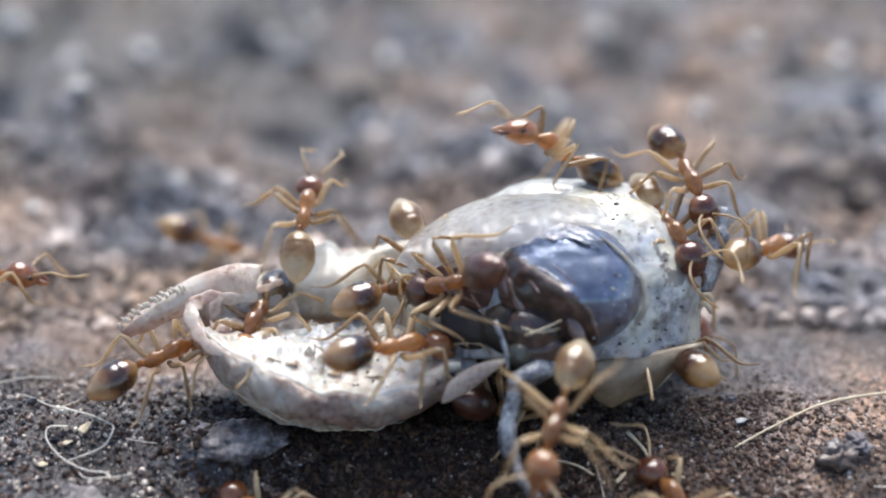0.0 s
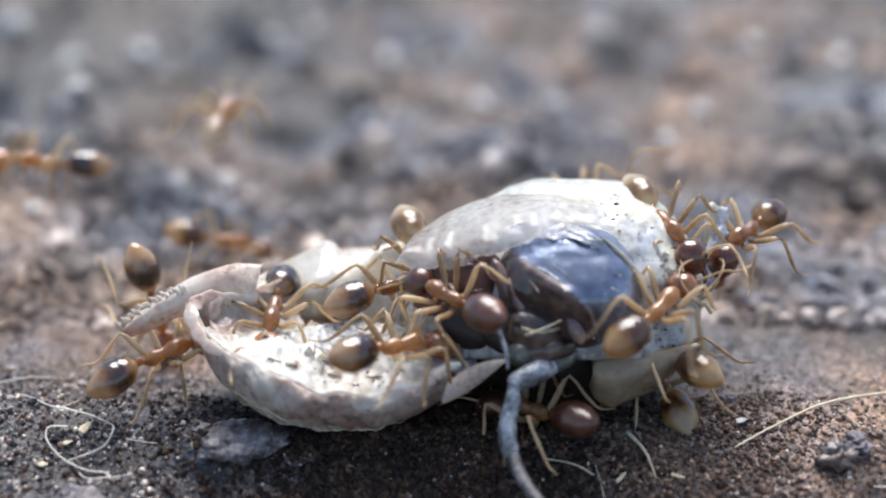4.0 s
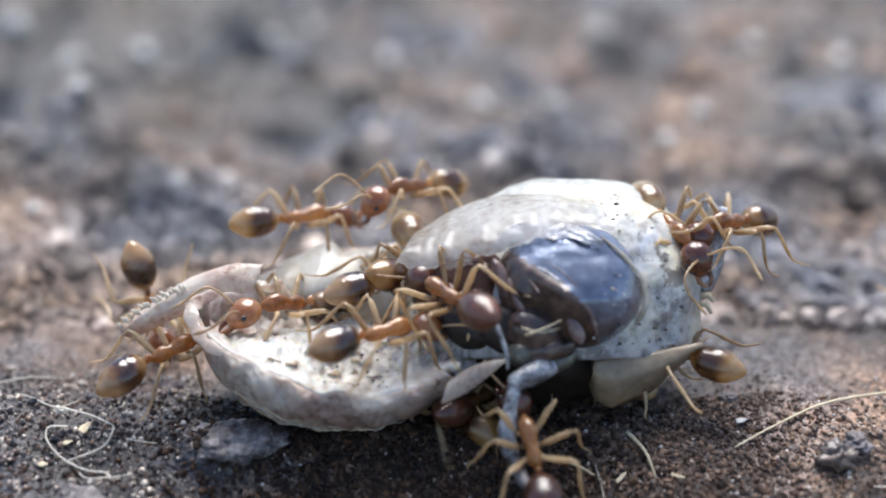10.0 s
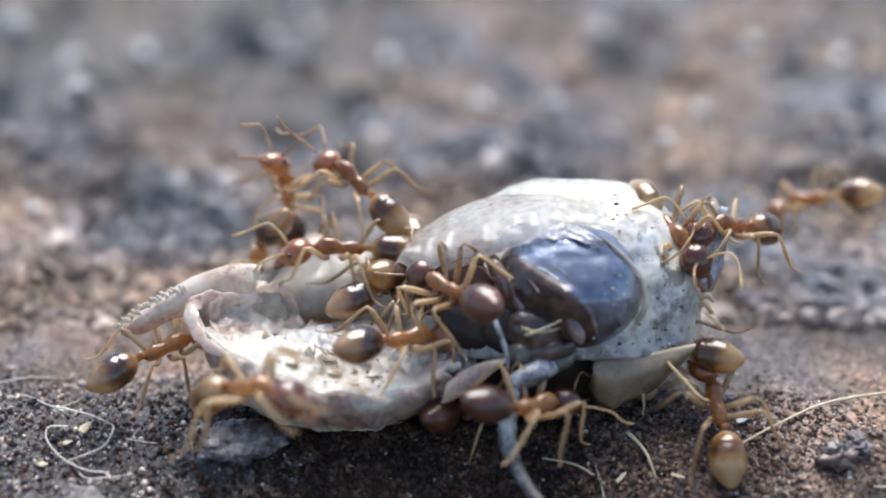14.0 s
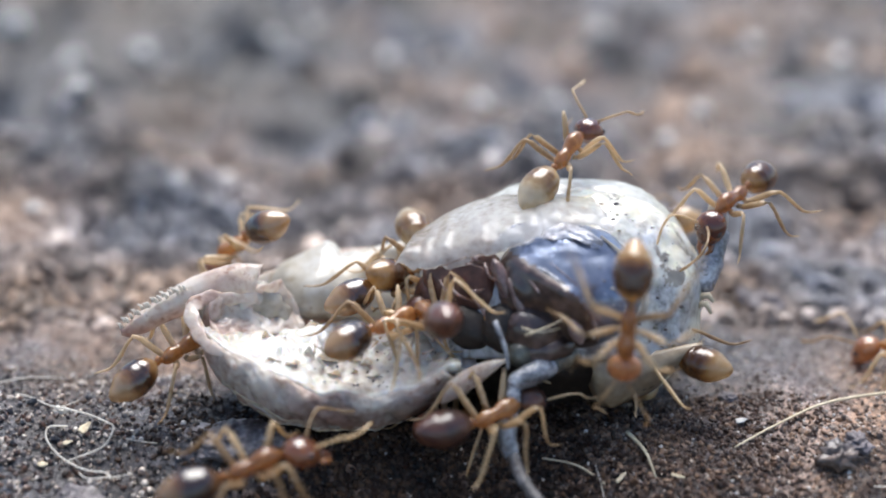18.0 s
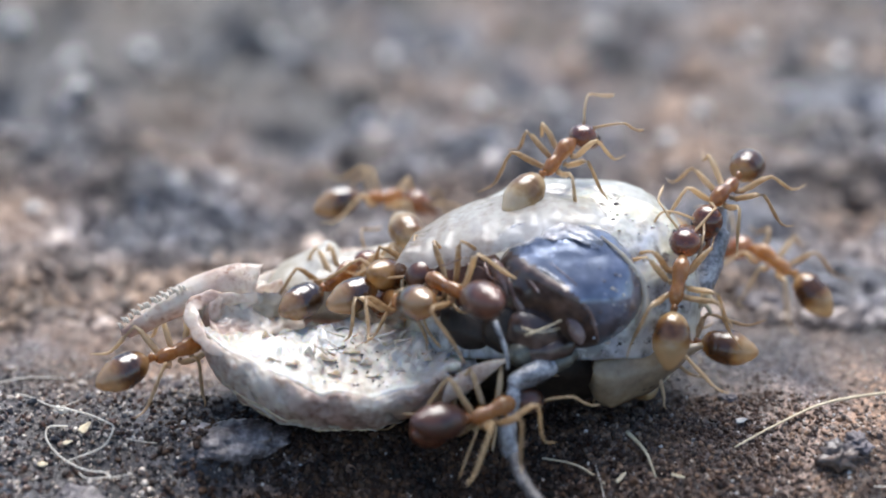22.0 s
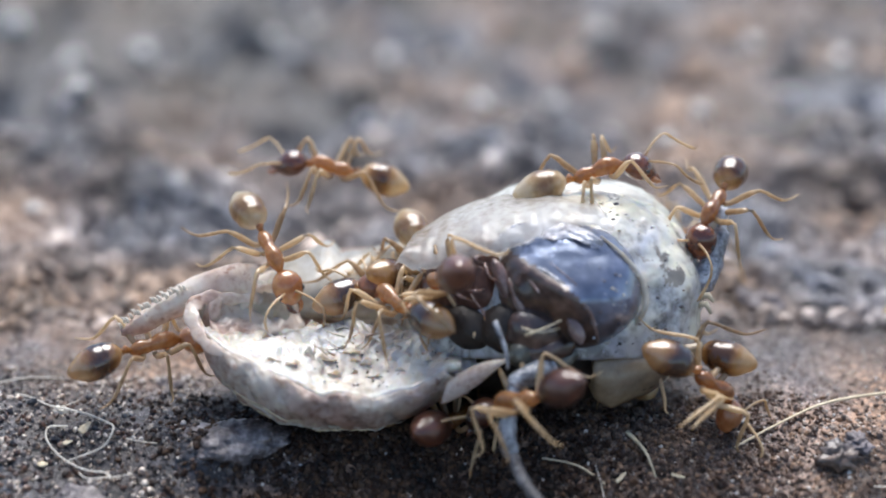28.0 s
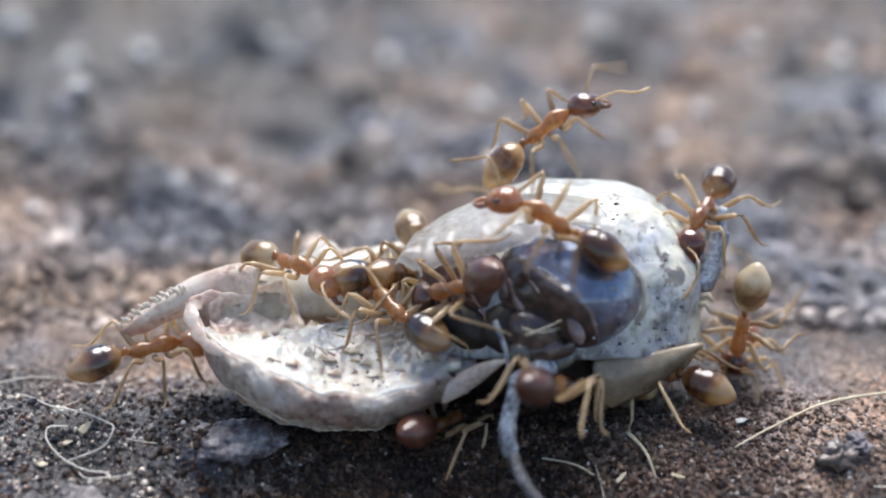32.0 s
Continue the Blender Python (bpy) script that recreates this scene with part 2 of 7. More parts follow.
M_PLATE = material("beige_plate", [(0.3, (0.21, 0.155, 0.1)), (0.5, (0.37, 0.3, 0.21)), (0.68, (0.52, 0.45, 0.34))], scale=0.8, fine=6, rough=0.32, bump=0.6, depth=0.04, coat=0.5, coat_rough=0.25, through_light=0.3, detail=7, specks=(3, 0.63, (0.1, 0.07, 0.045)), hue=(1.1, (0.82, 0.82, 0.84), (1.05, 1.0, 0.92)))
M_GASTER = material("amber_gaster", [(0.3, (0.14, 0.058, 0.018)), (0.45, (0.38, 0.19, 0.06)), (0.58, (0.6, 0.36, 0.13)), (0.76, (0.82, 0.6, 0.33))], scale=0.5, fine=5, rough=0.24, spec=0.6, down=0.1, bump=0.05, depth=0.01, coat=1.0, coat_ior=1.62, coat_rough=0.13, clear=0.55, through_light=0.38, vary=0.34, along=(7.0, 0.9, 0.28))
M_GASTER_PALE = material("pale_straw_gaster", [(0.3, (0.3, 0.17, 0.075)), (0.45, (0.56, 0.39, 0.2)), (0.58, (0.76, 0.62, 0.41)), (0.76, (0.88, 0.79, 0.62))], scale=0.5, fine=5, rough=0.24, spec=0.6, down=0.1, bump=0.05, depth=0.01, coat=1.0, coat_ior=1.6, coat_rough=0.13, clear=0.4, through_light=0.4, along=(7.0, 0.9, 0.2))
M_GASTER_BROWN = material("brown_gaster", [(0.3, (0.06, 0.026, 0.012)), (0.45, (0.19, 0.085, 0.032)), (0.58, (0.38, 0.2, 0.075)), (0.76, (0.62, 0.4, 0.2))], scale=0.5, fine=5, rough=0.22, bump=0.05, depth=0.01, coat=1.0, coat_ior=1.8, coat_rough=0.14, clear=0.5, through_light=0.32, vary=0.2, along=(7.0, 0.9, 0.26))
M_CORE = material("brown_crop", [(0.3, (0.06, 0.025, 0.012)), (0.5, (0.16, 0.075, 0.03)), (0.7, (0.34, 0.19, 0.08))], scale=0.9, fine=5, rough=0.5, bump=0.1, depth=0.01, vary=0.3, through_light=0.4)
M_THORAX = material("amber_thorax", [(0.3, (0.26, 0.1, 0.028)), (0.5, (0.52, 0.25, 0.08)), (0.7, (0.72, 0.46, 0.21))], scale=1.2, fine=9, rough=0.24, spec=0.6, down=0.1, bump=0.1, depth=0.01, coat=1.0, coat_ior=1.55, coat_rough=0.13, clear=0.5, through_light=0.35, vary=0.25)
M_HEAD = material("reddish_head", [(0.3, (0.14, 0.038, 0.014)), (0.52, (0.4, 0.145, 0.045)), (0.7, (0.62, 0.32, 0.13))], scale=0.8, fine=7, rough=0.24, spec=0.6, down=0.1, bump=0.08, depth=0.01, coat=1.0, coat_ior=1.6, coat_rough=0.13, clear=0.45, through_light=0.26, vary=0.34)
M_LEGS = material("pale_amber_legs", down=0.15, ramp=[(0.3, (0.36, 0.23, 0.11)), (0.6, (0.72, 0.57, 0.37))], scale=1.5, fine=9, rough=0.25, bump=0.05, depth=0.01, coat=0.9, coat_rough=0.18, through_light=0.55, vary=0.3)
# Dark red of one ant, deepened to paint the shade on two others.
M_GASTER_DARK_SHADE = material("dark_red_shade_gaster", [(0.3, (0.03, 0.01, 0.006)), (0.5, (0.085, 0.028, 0.015)), (0.7, (0.19, 0.072, 0.038))], scale=0.6, fine=6, rough=0.3, bump=0.08, depth=0.01, coat=1.0, coat_ior=1.55, coat_rough=0.28, through_light=0.25, vary=0.2, along=(7.0, 0.9, 0.06))
M_EYE = material("black_eye", [(0.3, (0.01, 0.008, 0.008)), (0.7, (0.03, 0.02, 0.02))], rough=0.2, bump=0.0, coat=0.6)


# ---- mesh helpers (millimetres) ----
def mesh_of(name, bm, mat):
    bmesh.ops.recalc_face_normals(bm, faces=bm.faces[:])
    for f in bm.faces:
        f.smooth = True
    me = bpy.data.meshes.new(name)
    bm.to_mesh(me)
    bm.free()
    me.transform(Matrix.Scale(MM, 4))
    me.materials.append(mat)
    return me


def part(name, bm, mat, parent=None, label="", at=None):
    ob = new(name, mesh_of(name, bm, mat))
    if parent is not None:
        ob.parent = parent
    if at is not None:
        ob.matrix_basis = at
    return tagged(ob, label) if label else ob


def mm(x, y, z, rx=0, ry=0, rz=0):
    return pose(x * MM, y * MM, z * MM, rx, ry, rz)


def bridge(bm, rings, closed=True, caps=True):
    vs = [[bm.verts.new(p) for p in r] for r in rings]
    for a, b in zip(vs, vs[1:]):
        k = len(a)
        for i in range(k if closed else k - 1):
            bm.faces.new((a[i], a[(i + 1) % k], b[(i + 1) % k], b[i]))
    if caps and closed:
        bm.faces.new(vs[0])
        bm.faces.new(vs[-1])
    return bm


def tube(points, radii, sides=8, bm=None, flat=1.0, side=(0, 1, 0)):
    """A tapered tube along points; flat squeezes it across the side vector."""
    bm = bm or bmesh.new()
    pts = [Vector(p) for p in points]
    rings = []
    for i, p in enumerate(pts):
        d = (pts[min(i + 1, len(pts) - 1)] - pts[max(i - 1, 0)]).normalized()
        s = Vector(side)
        s = (s - d * s.dot(d))
        s = s.normalized() if s.length > 1e-4 else d.orthogonal().normalized()
        u = d.cross(s)
        r = radii[i] if not isinstance(radii, (int, float)) else radii
        rings.append([p + s * math.cos(a) * r * flat + u * math.sin(a) * r for a in (2 * math.pi * k / sides for k in range(sides))])
    return bridge(bm, rings)


def smooth_path(ctrl, steps=6):
    """Catmull-Rom through control points."""
    c = [Vector(p) for p in ctrl]
    c = [c[0] * 2 - c[1]] + c + [c[-1] * 2 - c[-2]]
    out = []
    for i in range(1, len(c) - 2):
        for k in range(steps):
            t = k / steps
            out.append(0.5 * (2 * c[i] + (c[i + 1] - c[i - 1]) * t + (2 * c[i - 1] - 5 * c[i] + 4 * c[i + 1] - c[i + 2]) * t * t + (3 * c[i] - c[i - 1] - 3 * c[i + 1] + c[i + 2]) * t ** 3))
    out.append(c[-2])
    return out


def lerp_table(x, xs, ys):
    return float(np.interp(x, xs, ys))


def pod(profile, wide=1.0, tall=1.0, sides=16):
    """A body of rings along x: (x, radius, height of the centre)."""
    rings = [[(x, r * wide * math.cos(a), zc + r * tall * math.sin(a)) for a in (2 * math.pi * k / sides for k in range(sides))] for x, r, zc in profile]
    return bridge(bmesh.new(), rings)


def lump(centre, radii, rough=0.0, freq=1.5, turn=(0, 0, 0), seg=28, rings=18, seed=0.0):
    """An uneven ellipsoid."""
    bm = bmesh.new()
    bmesh.ops.create_uvsphere(bm, u_segments=seg, v_segments=rings, radius=1)
    m = Matrix.Translation(centre) @ Euler([radians(a) for a in turn]).to_matrix().to_4x4()
    for v in bm.verts:
        k = 1 + rough * noise.noise(v.co * freq + Vector((seed, seed * 2.3, 0)))
        if rough > 0.12 and seg > 20:
            k += 0.35 * rough * noise.fractal(v.co * freq * 3.1 + Vector((seed, 1, 2)), 0.8, 2.2, 3)
        v.co = m @ Vector((v.co.x * radii[0] * k, v.co.y * radii[1] * k, v.co.z * radii[2] * k))
    return bm


def sheet(grid, thick=0.05):
    """A thin closed shell over a grid of points."""
    n, m = len(grid), len(grid[0])
    g = [[Vector(p) for p in row] for row in grid]
    bm = bmesh.new()
    top, low = [], []
    for i in range(n):
        tr, lr = [], []
        for j in range(m):
            du = g[min(i + 1, n - 1)][j] - g[max(i - 1, 0)][j]
            dv = g[i][min(j + 1, m - 1)] - g[i][max(j - 1, 0)]
            nn = du.cross(dv)
            nn = nn.normalized() if nn.length > 1e-9 else Vector((0, 0, 1))
            tr.append(bm.verts.new(g[i][j] + nn * thick / 2))
            lr.append(bm.verts.new(g[i][j] - nn * thick / 2))
        top.append(tr)
        low.append(lr)
    for i in range(n - 1):
        for j in range(m - 1):
            bm.faces.new((top[i][j], top[i + 1][j], top[i + 1][j + 1], top[i][j + 1]))
            bm.faces.new((low[i][j], low[i][j + 1], low[i + 1][j + 1], low[i + 1][j]))
    for i in range(n - 1):
        bm.faces.new((top[i][0], low[i][0], low[i + 1][0], top[i + 1][0]))
        bm.faces.new((top[i][-1], top[i + 1][-1], low[i + 1][-1], low[i][-1]))
    for j in range(m - 1):
        bm.faces.new((top[0][j], top[0][j + 1], low[0][j + 1], low[0][j]))
        bm.faces.new((top[-1][j], low[-1][j], low[-1][j + 1], top[-1][j + 1]))
    return bm


# ---- the ground ----
def fbm(x, y, f, octaves=4, s=0.0):
    return noise.fractal(Vector((x * f + s, y * f - s, s)), 0.9, 2.1, octaves)


def bell(x, y, cx, cy, rx, ry):
    return math.exp(-((x - cx) / rx) ** 2 - ((y - cy) / ry) ** 2)


def height(x, y):
    """Height of the soil in millimetres: lumpy, flatter where the prey lies."""
    far = min(1.0, max(0.0, (y - 1.0) / 10.0))
    calm = 1 - 0.75 * bell(x, y, -0.3, -0.6, 5.0, 2.2)
    h = 0.22 * calm * fbm(x, y, 0.33, 3, 3.7) + 1.6 * far * fbm(x, y, 0.16, 3, 5.2)
    h += (0.13 + 0.2 * far) * fbm(x, y, 0.9, 3, 8.1) * (0.5 + 0.5 * calm) + 0.35 * far * fbm(x, y, 0.42, 2, 6.6)
    h += 0.6 * far * fbm(0.32 * x, y, 0.5, 3, 2.4)
    h += 0.05 * fbm(x, y, 4.2, 3, 1.9)
    h += 0.4 * bell(x, y, -4.0, -1.95, 0.8, 0.45) + 0.25 * bell(x, y, -5.5, -2.7, 0.5, 0.4) + 0.25 * bell(x, y, -2.3, -3.1, 0.7, 0.4)
    h -= 0.6 * min(4.5, max(0.0, -1.5 - y)) * (1 - 0.3 * bell(x, y, 6.0, -2.0, 3.0, 3.0) - 0.65 * bell(x, y, -7.0, -2.5, 2.2, 3.0))
    h += 0.3 * bell(x, y, -7.6, -0.8, 1.6, 1.0)
    h -= 0.25 * bell(x, y, 5.9, 1.9, 0.5, 0.4)
    return h


def build_ground():
    xs = np.concatenate([[-3000, -900, -300, -150, -90, -60, -45], np.linspace(-34, -9.6, 80), np.linspace(-9.5, 9.5, 300), np.linspace(9.6, 34, 80), [45, 60, 90, 150, 300, 900, 3000]])
    ys = np.concatenate([[-3000, -900, -300, -120, -60, -40, -20, -12], np.linspace(-7, -4.2, 12), np.linspace(-4.1, 3.5, 140), np.linspace(3.6, 12, 90), np.linspace(12.3, 75, 210), [85, 110, 180, 350, 900, 3000]])
    bm = bmesh.new()
    rows = [[bm.verts.new((x, y, height(x, y))) for x in xs] for y in ys]
    for a, b in zip(rows, rows[1:]):
        for i in range(len(xs) - 1):
            bm.faces.new((a[i], a[i + 1], b[i + 1], b[i]))
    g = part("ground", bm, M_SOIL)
    tagged(g, "dark brown-grey crumbly damp soil, lumpy", "ground", kind="structure")


build_ground()


# ---- the dead insect: built in a frame leaning 22 degrees, x along it, y back, z up ----
prey = tagged(new("dead_insect"), "dead insect with hollow pale abdomen and dark glossy head", "insect")
prey.matrix_basis = mm(0, 0, 2.85, -22)

AX = (-4.36, -4.02, -3.5, -2.8, -2.0, -1.2, -0.5, 0.1)
RIM_FZ = (-1.0, -1.5, -1.78, -2.1, -2.42, -2.47, -2.37, -2.0)
RIM_FY = (-0.05, -0.7, -1.1, -1.3, -1.35, -1.3, -1.2, -1.0)
LOW_Z = (-1.45, -2.05, -2.58, -2.92, -3.05, -3.0, -2.76, -2.42)
RIM_BZ = (-0.75, -0.6, -0.5, -0.25, 0.0, 0.05, 0.1, 0.1)
RIM_BY = (0.5, 1.1, 1.5, 1.75, 1.8, 1.8, 1.8, 1.7)


def belly(x, u, out=0.0):
    """A point on the abdomen's wall: u runs 0..1 from the front rim under the belly to the back rim."""
    fz, fy = lerp_table(x, AX, RIM_FZ), lerp_table(x, AX, RIM_FY)
    bz, by = lerp_table(x, AX, RIM_BZ), lerp_table(x, AX, RIM_BY)
    lz, ly = lerp_table(x, AX, LOW_Z), 0.45 * fy + 0.2
    fz += 0.07 * noise.noise(Vector((x * 2.1, 3.0, 0.0)))
    if u < 0.5:
        a = math.pi * u
        p = Vector((x, ly + (fy - ly) * math.cos(a), fz + (lz - fz) * math.sin(a)))
        n = Vector((0, -math.cos(a), -math.sin(a)))
    else:
        a = math.pi * (1 - u)
        p = Vector((x, ly + (by - ly) * math.cos(a), bz + (lz - bz) * math.sin(a)))
        n = Vector((0, math.cos(a), -math.sin(a)))
    lines = 0.014 * math.sin(46 * u + 3 * noise.noise(p * 1.1)) * math.sin(math.pi * min(1, 2 * u))
    return p + n * (out + 0.07 * noise.noise(p * 1.3) + 0.05 * noise.fractal(p * 3.2, 0.8, 2.1, 4) - 0.025 * abs(noise.fractal(p * 4.6 + Vector((2, 7, 1)), 0.8, 2.1, 3)) + lines)


def build_abdomen():
    cuts = (-4.36, -3.95, -3.4, -2.8, -2.2, -1.65, -1.1, -0.5, 0.1)
    for k, (a, b) in enumerate(zip(cuts, cuts[1:])):
        grid = []
        for i in range(9):
            f = i / 8
            x = a - 0.04 + (b - a + 0.12) * f
            rim = 0.03 * math.sin(k * 2.1) + 0.03 * noise.noise(Vector((k * 1.7, i * 0.35, 0)))
            grid.append([belly(x + 0.42 * math.sin(math.pi * u) - 0.15, max(-0.05, u + rim * max(0.0, 1 - j / 4)), -0.005 + 0.055 * f + 0.06 * math.sin(math.pi * f) * math.sin(math.pi * min(1, 0.1 + u))) for j, u in enumerate(q / 26 for q in range(27))])
        part("abdomen_segment", sheet(grid, 0.045), M_SHELL, prey, "pale segment of the shell with brownish stains" if k == 1 else "")
    def lining_z(x, w):
        fy, fz = lerp_table(x, AX, RIM_FY) - 0.01, lerp_table(x, AX, RIM_FZ) + 0.04 + 0.07 * noise.noise(Vector((x * 2.1, 3.0, 0.0)))
        y = fy + (1.25 - fy) * w
        calm = min(1.0, w * 5)
        mound = 0.3 * bell(x, y, -1.55, -0.2, 0.8, 0.6) + 0.2 * bell(x, y, -2.9, -0.5, 0.7, 0.5)
        crumple = 0.06 * (0.5 - abs(noise.fractal(Vector((x * 3.1, y * 3.4 + x, 6)), 0.7, 2.1, 4)))
        crumple += 0.035 * noise.fractal(Vector((x * 7, y * 6 + 2 * x, 3)), 0.7, 2.1, 4)
        folds = crumple + 0.12 * noise.fractal(Vector((x * 1.7 - y, y * 1.3 + 0.6 * x, 2)), 0.9, 2.2, 5) - 0.1 * abs(noise.noise(Vector((x * 2.2 + 0.8 * y, y * 1.7, 9))))
        return y, fz + (-1.5 - fz) * min(1, w * 1.6) + calm * (mound + folds) - 0.2 * bell(x, y, -3.3, 0.4, 0.3, 0.3)

    grid = []
    for i in range(130):
        x = -4.1 + 4.4 * i / 129
        row = []
        for j in range(70):
            y, z = lining_z(x, j / 69)
            row.append((x, y, z))
        lip_y, lip_z = row[0][1], row[0][2]
        row = [(x, lip_y + 0.03, lip_z - 0.1)] + row
        grid.append(row)
    part("lining", sheet(grid, 0.05), M_PULP, prey, "torn white inner tissue with dark specks")
    grid = []
    for i in range(150):
        x = -4.0 + 4.0 * i / 149
        drop = 0.24 + 0.1 * noise.fractal(Vector((x * 2.2, 1, 1)), 0.8, 2.1, 3)
        lobes = 0.05 * abs(math.sin(3.6 * x + 0.8 * math.sin(2.1 * x)))
        row = []
        for q in range(16):
            v = q / 15
            p = belly(x + 0.12 * v, drop * v, 0.1 - 0.045 * v + lobes * math.sin(math.pi * v))
            row.append(p + Vector((0, 0.16 * max(0.0, 0.25 - v), 0.05 * max(0.0, 0.25 - v))) + Vector((0, -0.035, 0.02)) * noise.fractal(p * 5.5, 0.7, 2.1, 4))
        grid.append(row)
    part("rim_fold", sheet(grid, 0.025), M_SHELL, prey, "wrinkled pale skin folded over the rim")
    # scraps of tissue standing up from the lining
    rnd = random.Random(11)
    for k in range(26):
        x, w = rnd.uniform(-3.4, 0.1) if k < 10 else rnd.uniform(-2.0, 0.0), rnd.uniform(0.1, 0.7)
        y, z = lining_z(x, w)
        size, lean = rnd.uniform(0.12, 0.36), radians(rnd.uniform(-35, 35))
        wide = rnd.uniform(0.04, 0.13)
        g = []
        for u in (q / 8 - 0.5 for q in range(9)):
            taper = 1 - 2.2 * u * u + 0.4 * noise.noise(Vector((u * 6, k, 1)))
            g.append([(x + size * u * math.cos(lean) + 0.3 * wide * v, y - wide * taper * (v - 0.3), z + 0.03 + size * u * math.sin(lean) * 0.5 + wide * taper * v * (0.8 + 0.5 * math.sin(5 * u + k))) for v in (q / 4 for q in range(5))])
        part("tissue_scrap", sheet(g, 0.018), M_PULP if k % 4 else M_MEMBRANE, prey)
    # heap of torn, folded tissue in the hollow
    g = []
    for i in range(110):
        u = i / 109
        x = -2.65 + 3.1 * u
        top = lerp_table(x, (-2.65, -2.0, -1.57, -1.3, -1.05, -0.6, -0.3, 0.1, 0.45), (-1.72, -1.38, -1.25, -1.42, -1.38, -1.52, -1.47, -1.6, -1.8)) + 0.05 * noise.fractal(Vector((u * 14, 2, 2)), 0.7, 2.1, 3)
        row = []
        for v in (q / 43 for q in range(44)):
            px = x - 0.3 * (1 - v) * (0.4 - u)
            z = -2.16 + (top + 2.16) * v
            slant = px * 1.0 + (1 if u < 0.45 else -1.3) * 0.55 * z
            fold = 0.5 - abs(noise.fractal(Vector((slant * 1.9, z * 0.9 + 0.3 * px, 5)), 0.9, 2.1, 3))
            fine = 0.5 - abs(noise.noise(Vector((slant * 6, z * 2.4, 2))))
            row.append((px + 0.03 * fold, -0.72 + 0.7 * v ** 1.15 - 0.24 * fold * min(1.0, 3 * v) - 0.035 * fine, z + 0.08 * fold + 0.04))
        g.append(row)
    part("torn_flap", sheet(g, 0.02), M_PULP, prey, "creased white heap of torn tissue")
    for k in range(30):
        x, w = rnd.uniform(-2.2, 0.3), rnd.uniform(0.2, 0.95)
        y, z = -1.02 + 0.85 * w ** 1.25, -2.12 + 0.72 * w - 0.12 * abs(x + 1.2)
        size, lean, wide = rnd.uniform(0.18, 0.5), radians(rnd.uniform(20, 150)), rnd.uniform(0.012, 0.035)
        pts = [(x + size * f * math.cos(lean) + 0.05 * math.sin(4 * f + k), y - 0.12 * math.sin(math.pi * f) - 0.1, z + size * 0.7 * f * math.sin(lean)) for f in (q / 6 for q in range(7))]
        part("shred", tube(pts, [wide * (1.1 - 0.9 * q / 6) for q in range(7)], 6, flat=0.4), rnd.choice((M_PULP, M_SHELL, M_MEMBRANE, M_PULP)), prey)
    for k, (u, x0, x1) in enumerate(((0.28, -3.95, -2.3), (0.34, -3.9, -1.6), (0.4, -3.8, -1.2), (0.45, -3.6, -0.9))):
        line = [belly(x0 + (x1 - x0) * q / 40 + 0.42 * math.sin(math.pi * u) - 0.15, u, 0.1 + 0.01 * math.sin(q)) for q in range(41)]
        part("seam", tube(line, [0.008 + 0.012 * math.sin(math.pi * q / 40) for q in range(41)], 6), M_MEMBRANE if k % 2 else M_STRAW, prey)
    for k in range(44):
        x, w = rnd.uniform(-3.2, 0.1) if k < 14 else rnd.gauss(-1.3, 0.45), rnd.uniform(0.05, 0.6) if k < 14 else rnd.uniform(0.04, 0.3)
        y, z = lining_z(x, w)
        q = rnd.uniform(0.008, 0.024)
        part("dirt_crumb", lump((x, y, z + 0.035), (q * 1.5, q, q), 0.5, 3.0, (0, 0, rnd.uniform(0, 90)), 8, 6, k), M_HUMUS_SHADE if k % 3 else M_STONE, prey)
    # upper end: folded collar, tail plate with its row of teeth
    part("collar", tube(smooth_path([(-3.3, 0.15, -0.86), (-3.75, 0.05, -0.88), (-4.15, -0.08, -0.86), (-4.37, -0.35, -1.04), (-4.24, -0.6, -1.38), (-3.93, -0.95, -1.66), (-3.42, -1.18, -1.86)]), [0.05 + 0.08 * math.sin(math.pi * (0.1 + 0.85 * i / 36)) + 0.02 * math.sin(i * 1.3) for i in range(37)], sides=12, flat=0.22), M_SHELL, prey)
    part("fold", lump((-4.05, 0.1, -1.1), (0.17, 0.2, 0.34), 0.25, 1.8, (0, 18, 0)), M_SHELL, prey, "pale mauve fold of inner skin")
    part("fold", lump((-3.75, 0.5, -0.95), (0.5, 0.3, 0.42), 0.3, 2.2, (0, -20, 0)), M_PULP, prey)
    part("fold", lump((-4.2, 0.35, -1.1), (0.3, 0.3, 0.5), 0.3, 2.0, (0, 10, 0)), M_MEMBRANE, prey)
    part("fold", lump((-3.3, 0.7, -1.05), (0.5, 0.3, 0.4), 0.35, 2.4, (0, 15, 0)), M_MEMBRANE, prey)
    spine = smooth_path([(-3.3, 0.1, -0.58), (-3.8, 0.08, -0.6), (-4.3, 0.05, -0.74), (-4.75, 0.0, -0.94), (-5.2, 0.0, -1.2), (-5.68, 0.0, -1.47)])
    g = []
    for i, c in enumerate(spine):
        f = i / (len(spine) - 1)
        half = lerp_table(f, (0, 0.25, 0.5, 0.75, 0.93, 1), (0.3, 0.33, 0.33, 0.29, 0.19, 0.06))
        g.append([c + Vector((0.25 * half * v + 0.04 * noise.noise(Vector((v * 3, f * 9, 2))) * (1 if f in (0, 1) else 0.4), 0.16 * v * v + 0.05 * noise.noise(Vector((f * 7, v * 2, 4))), half * v + 0.025 * noise.noise(Vector((f * 14, v, 8))))) for v in (q / 5 - 1 for q in range(11))])
    tail = part("tail_plate", sheet(g, 0.04), M_SHELL, prey, "translucent pale tail plate edged with small teeth")
    for k in range(19):
        f = k / 18
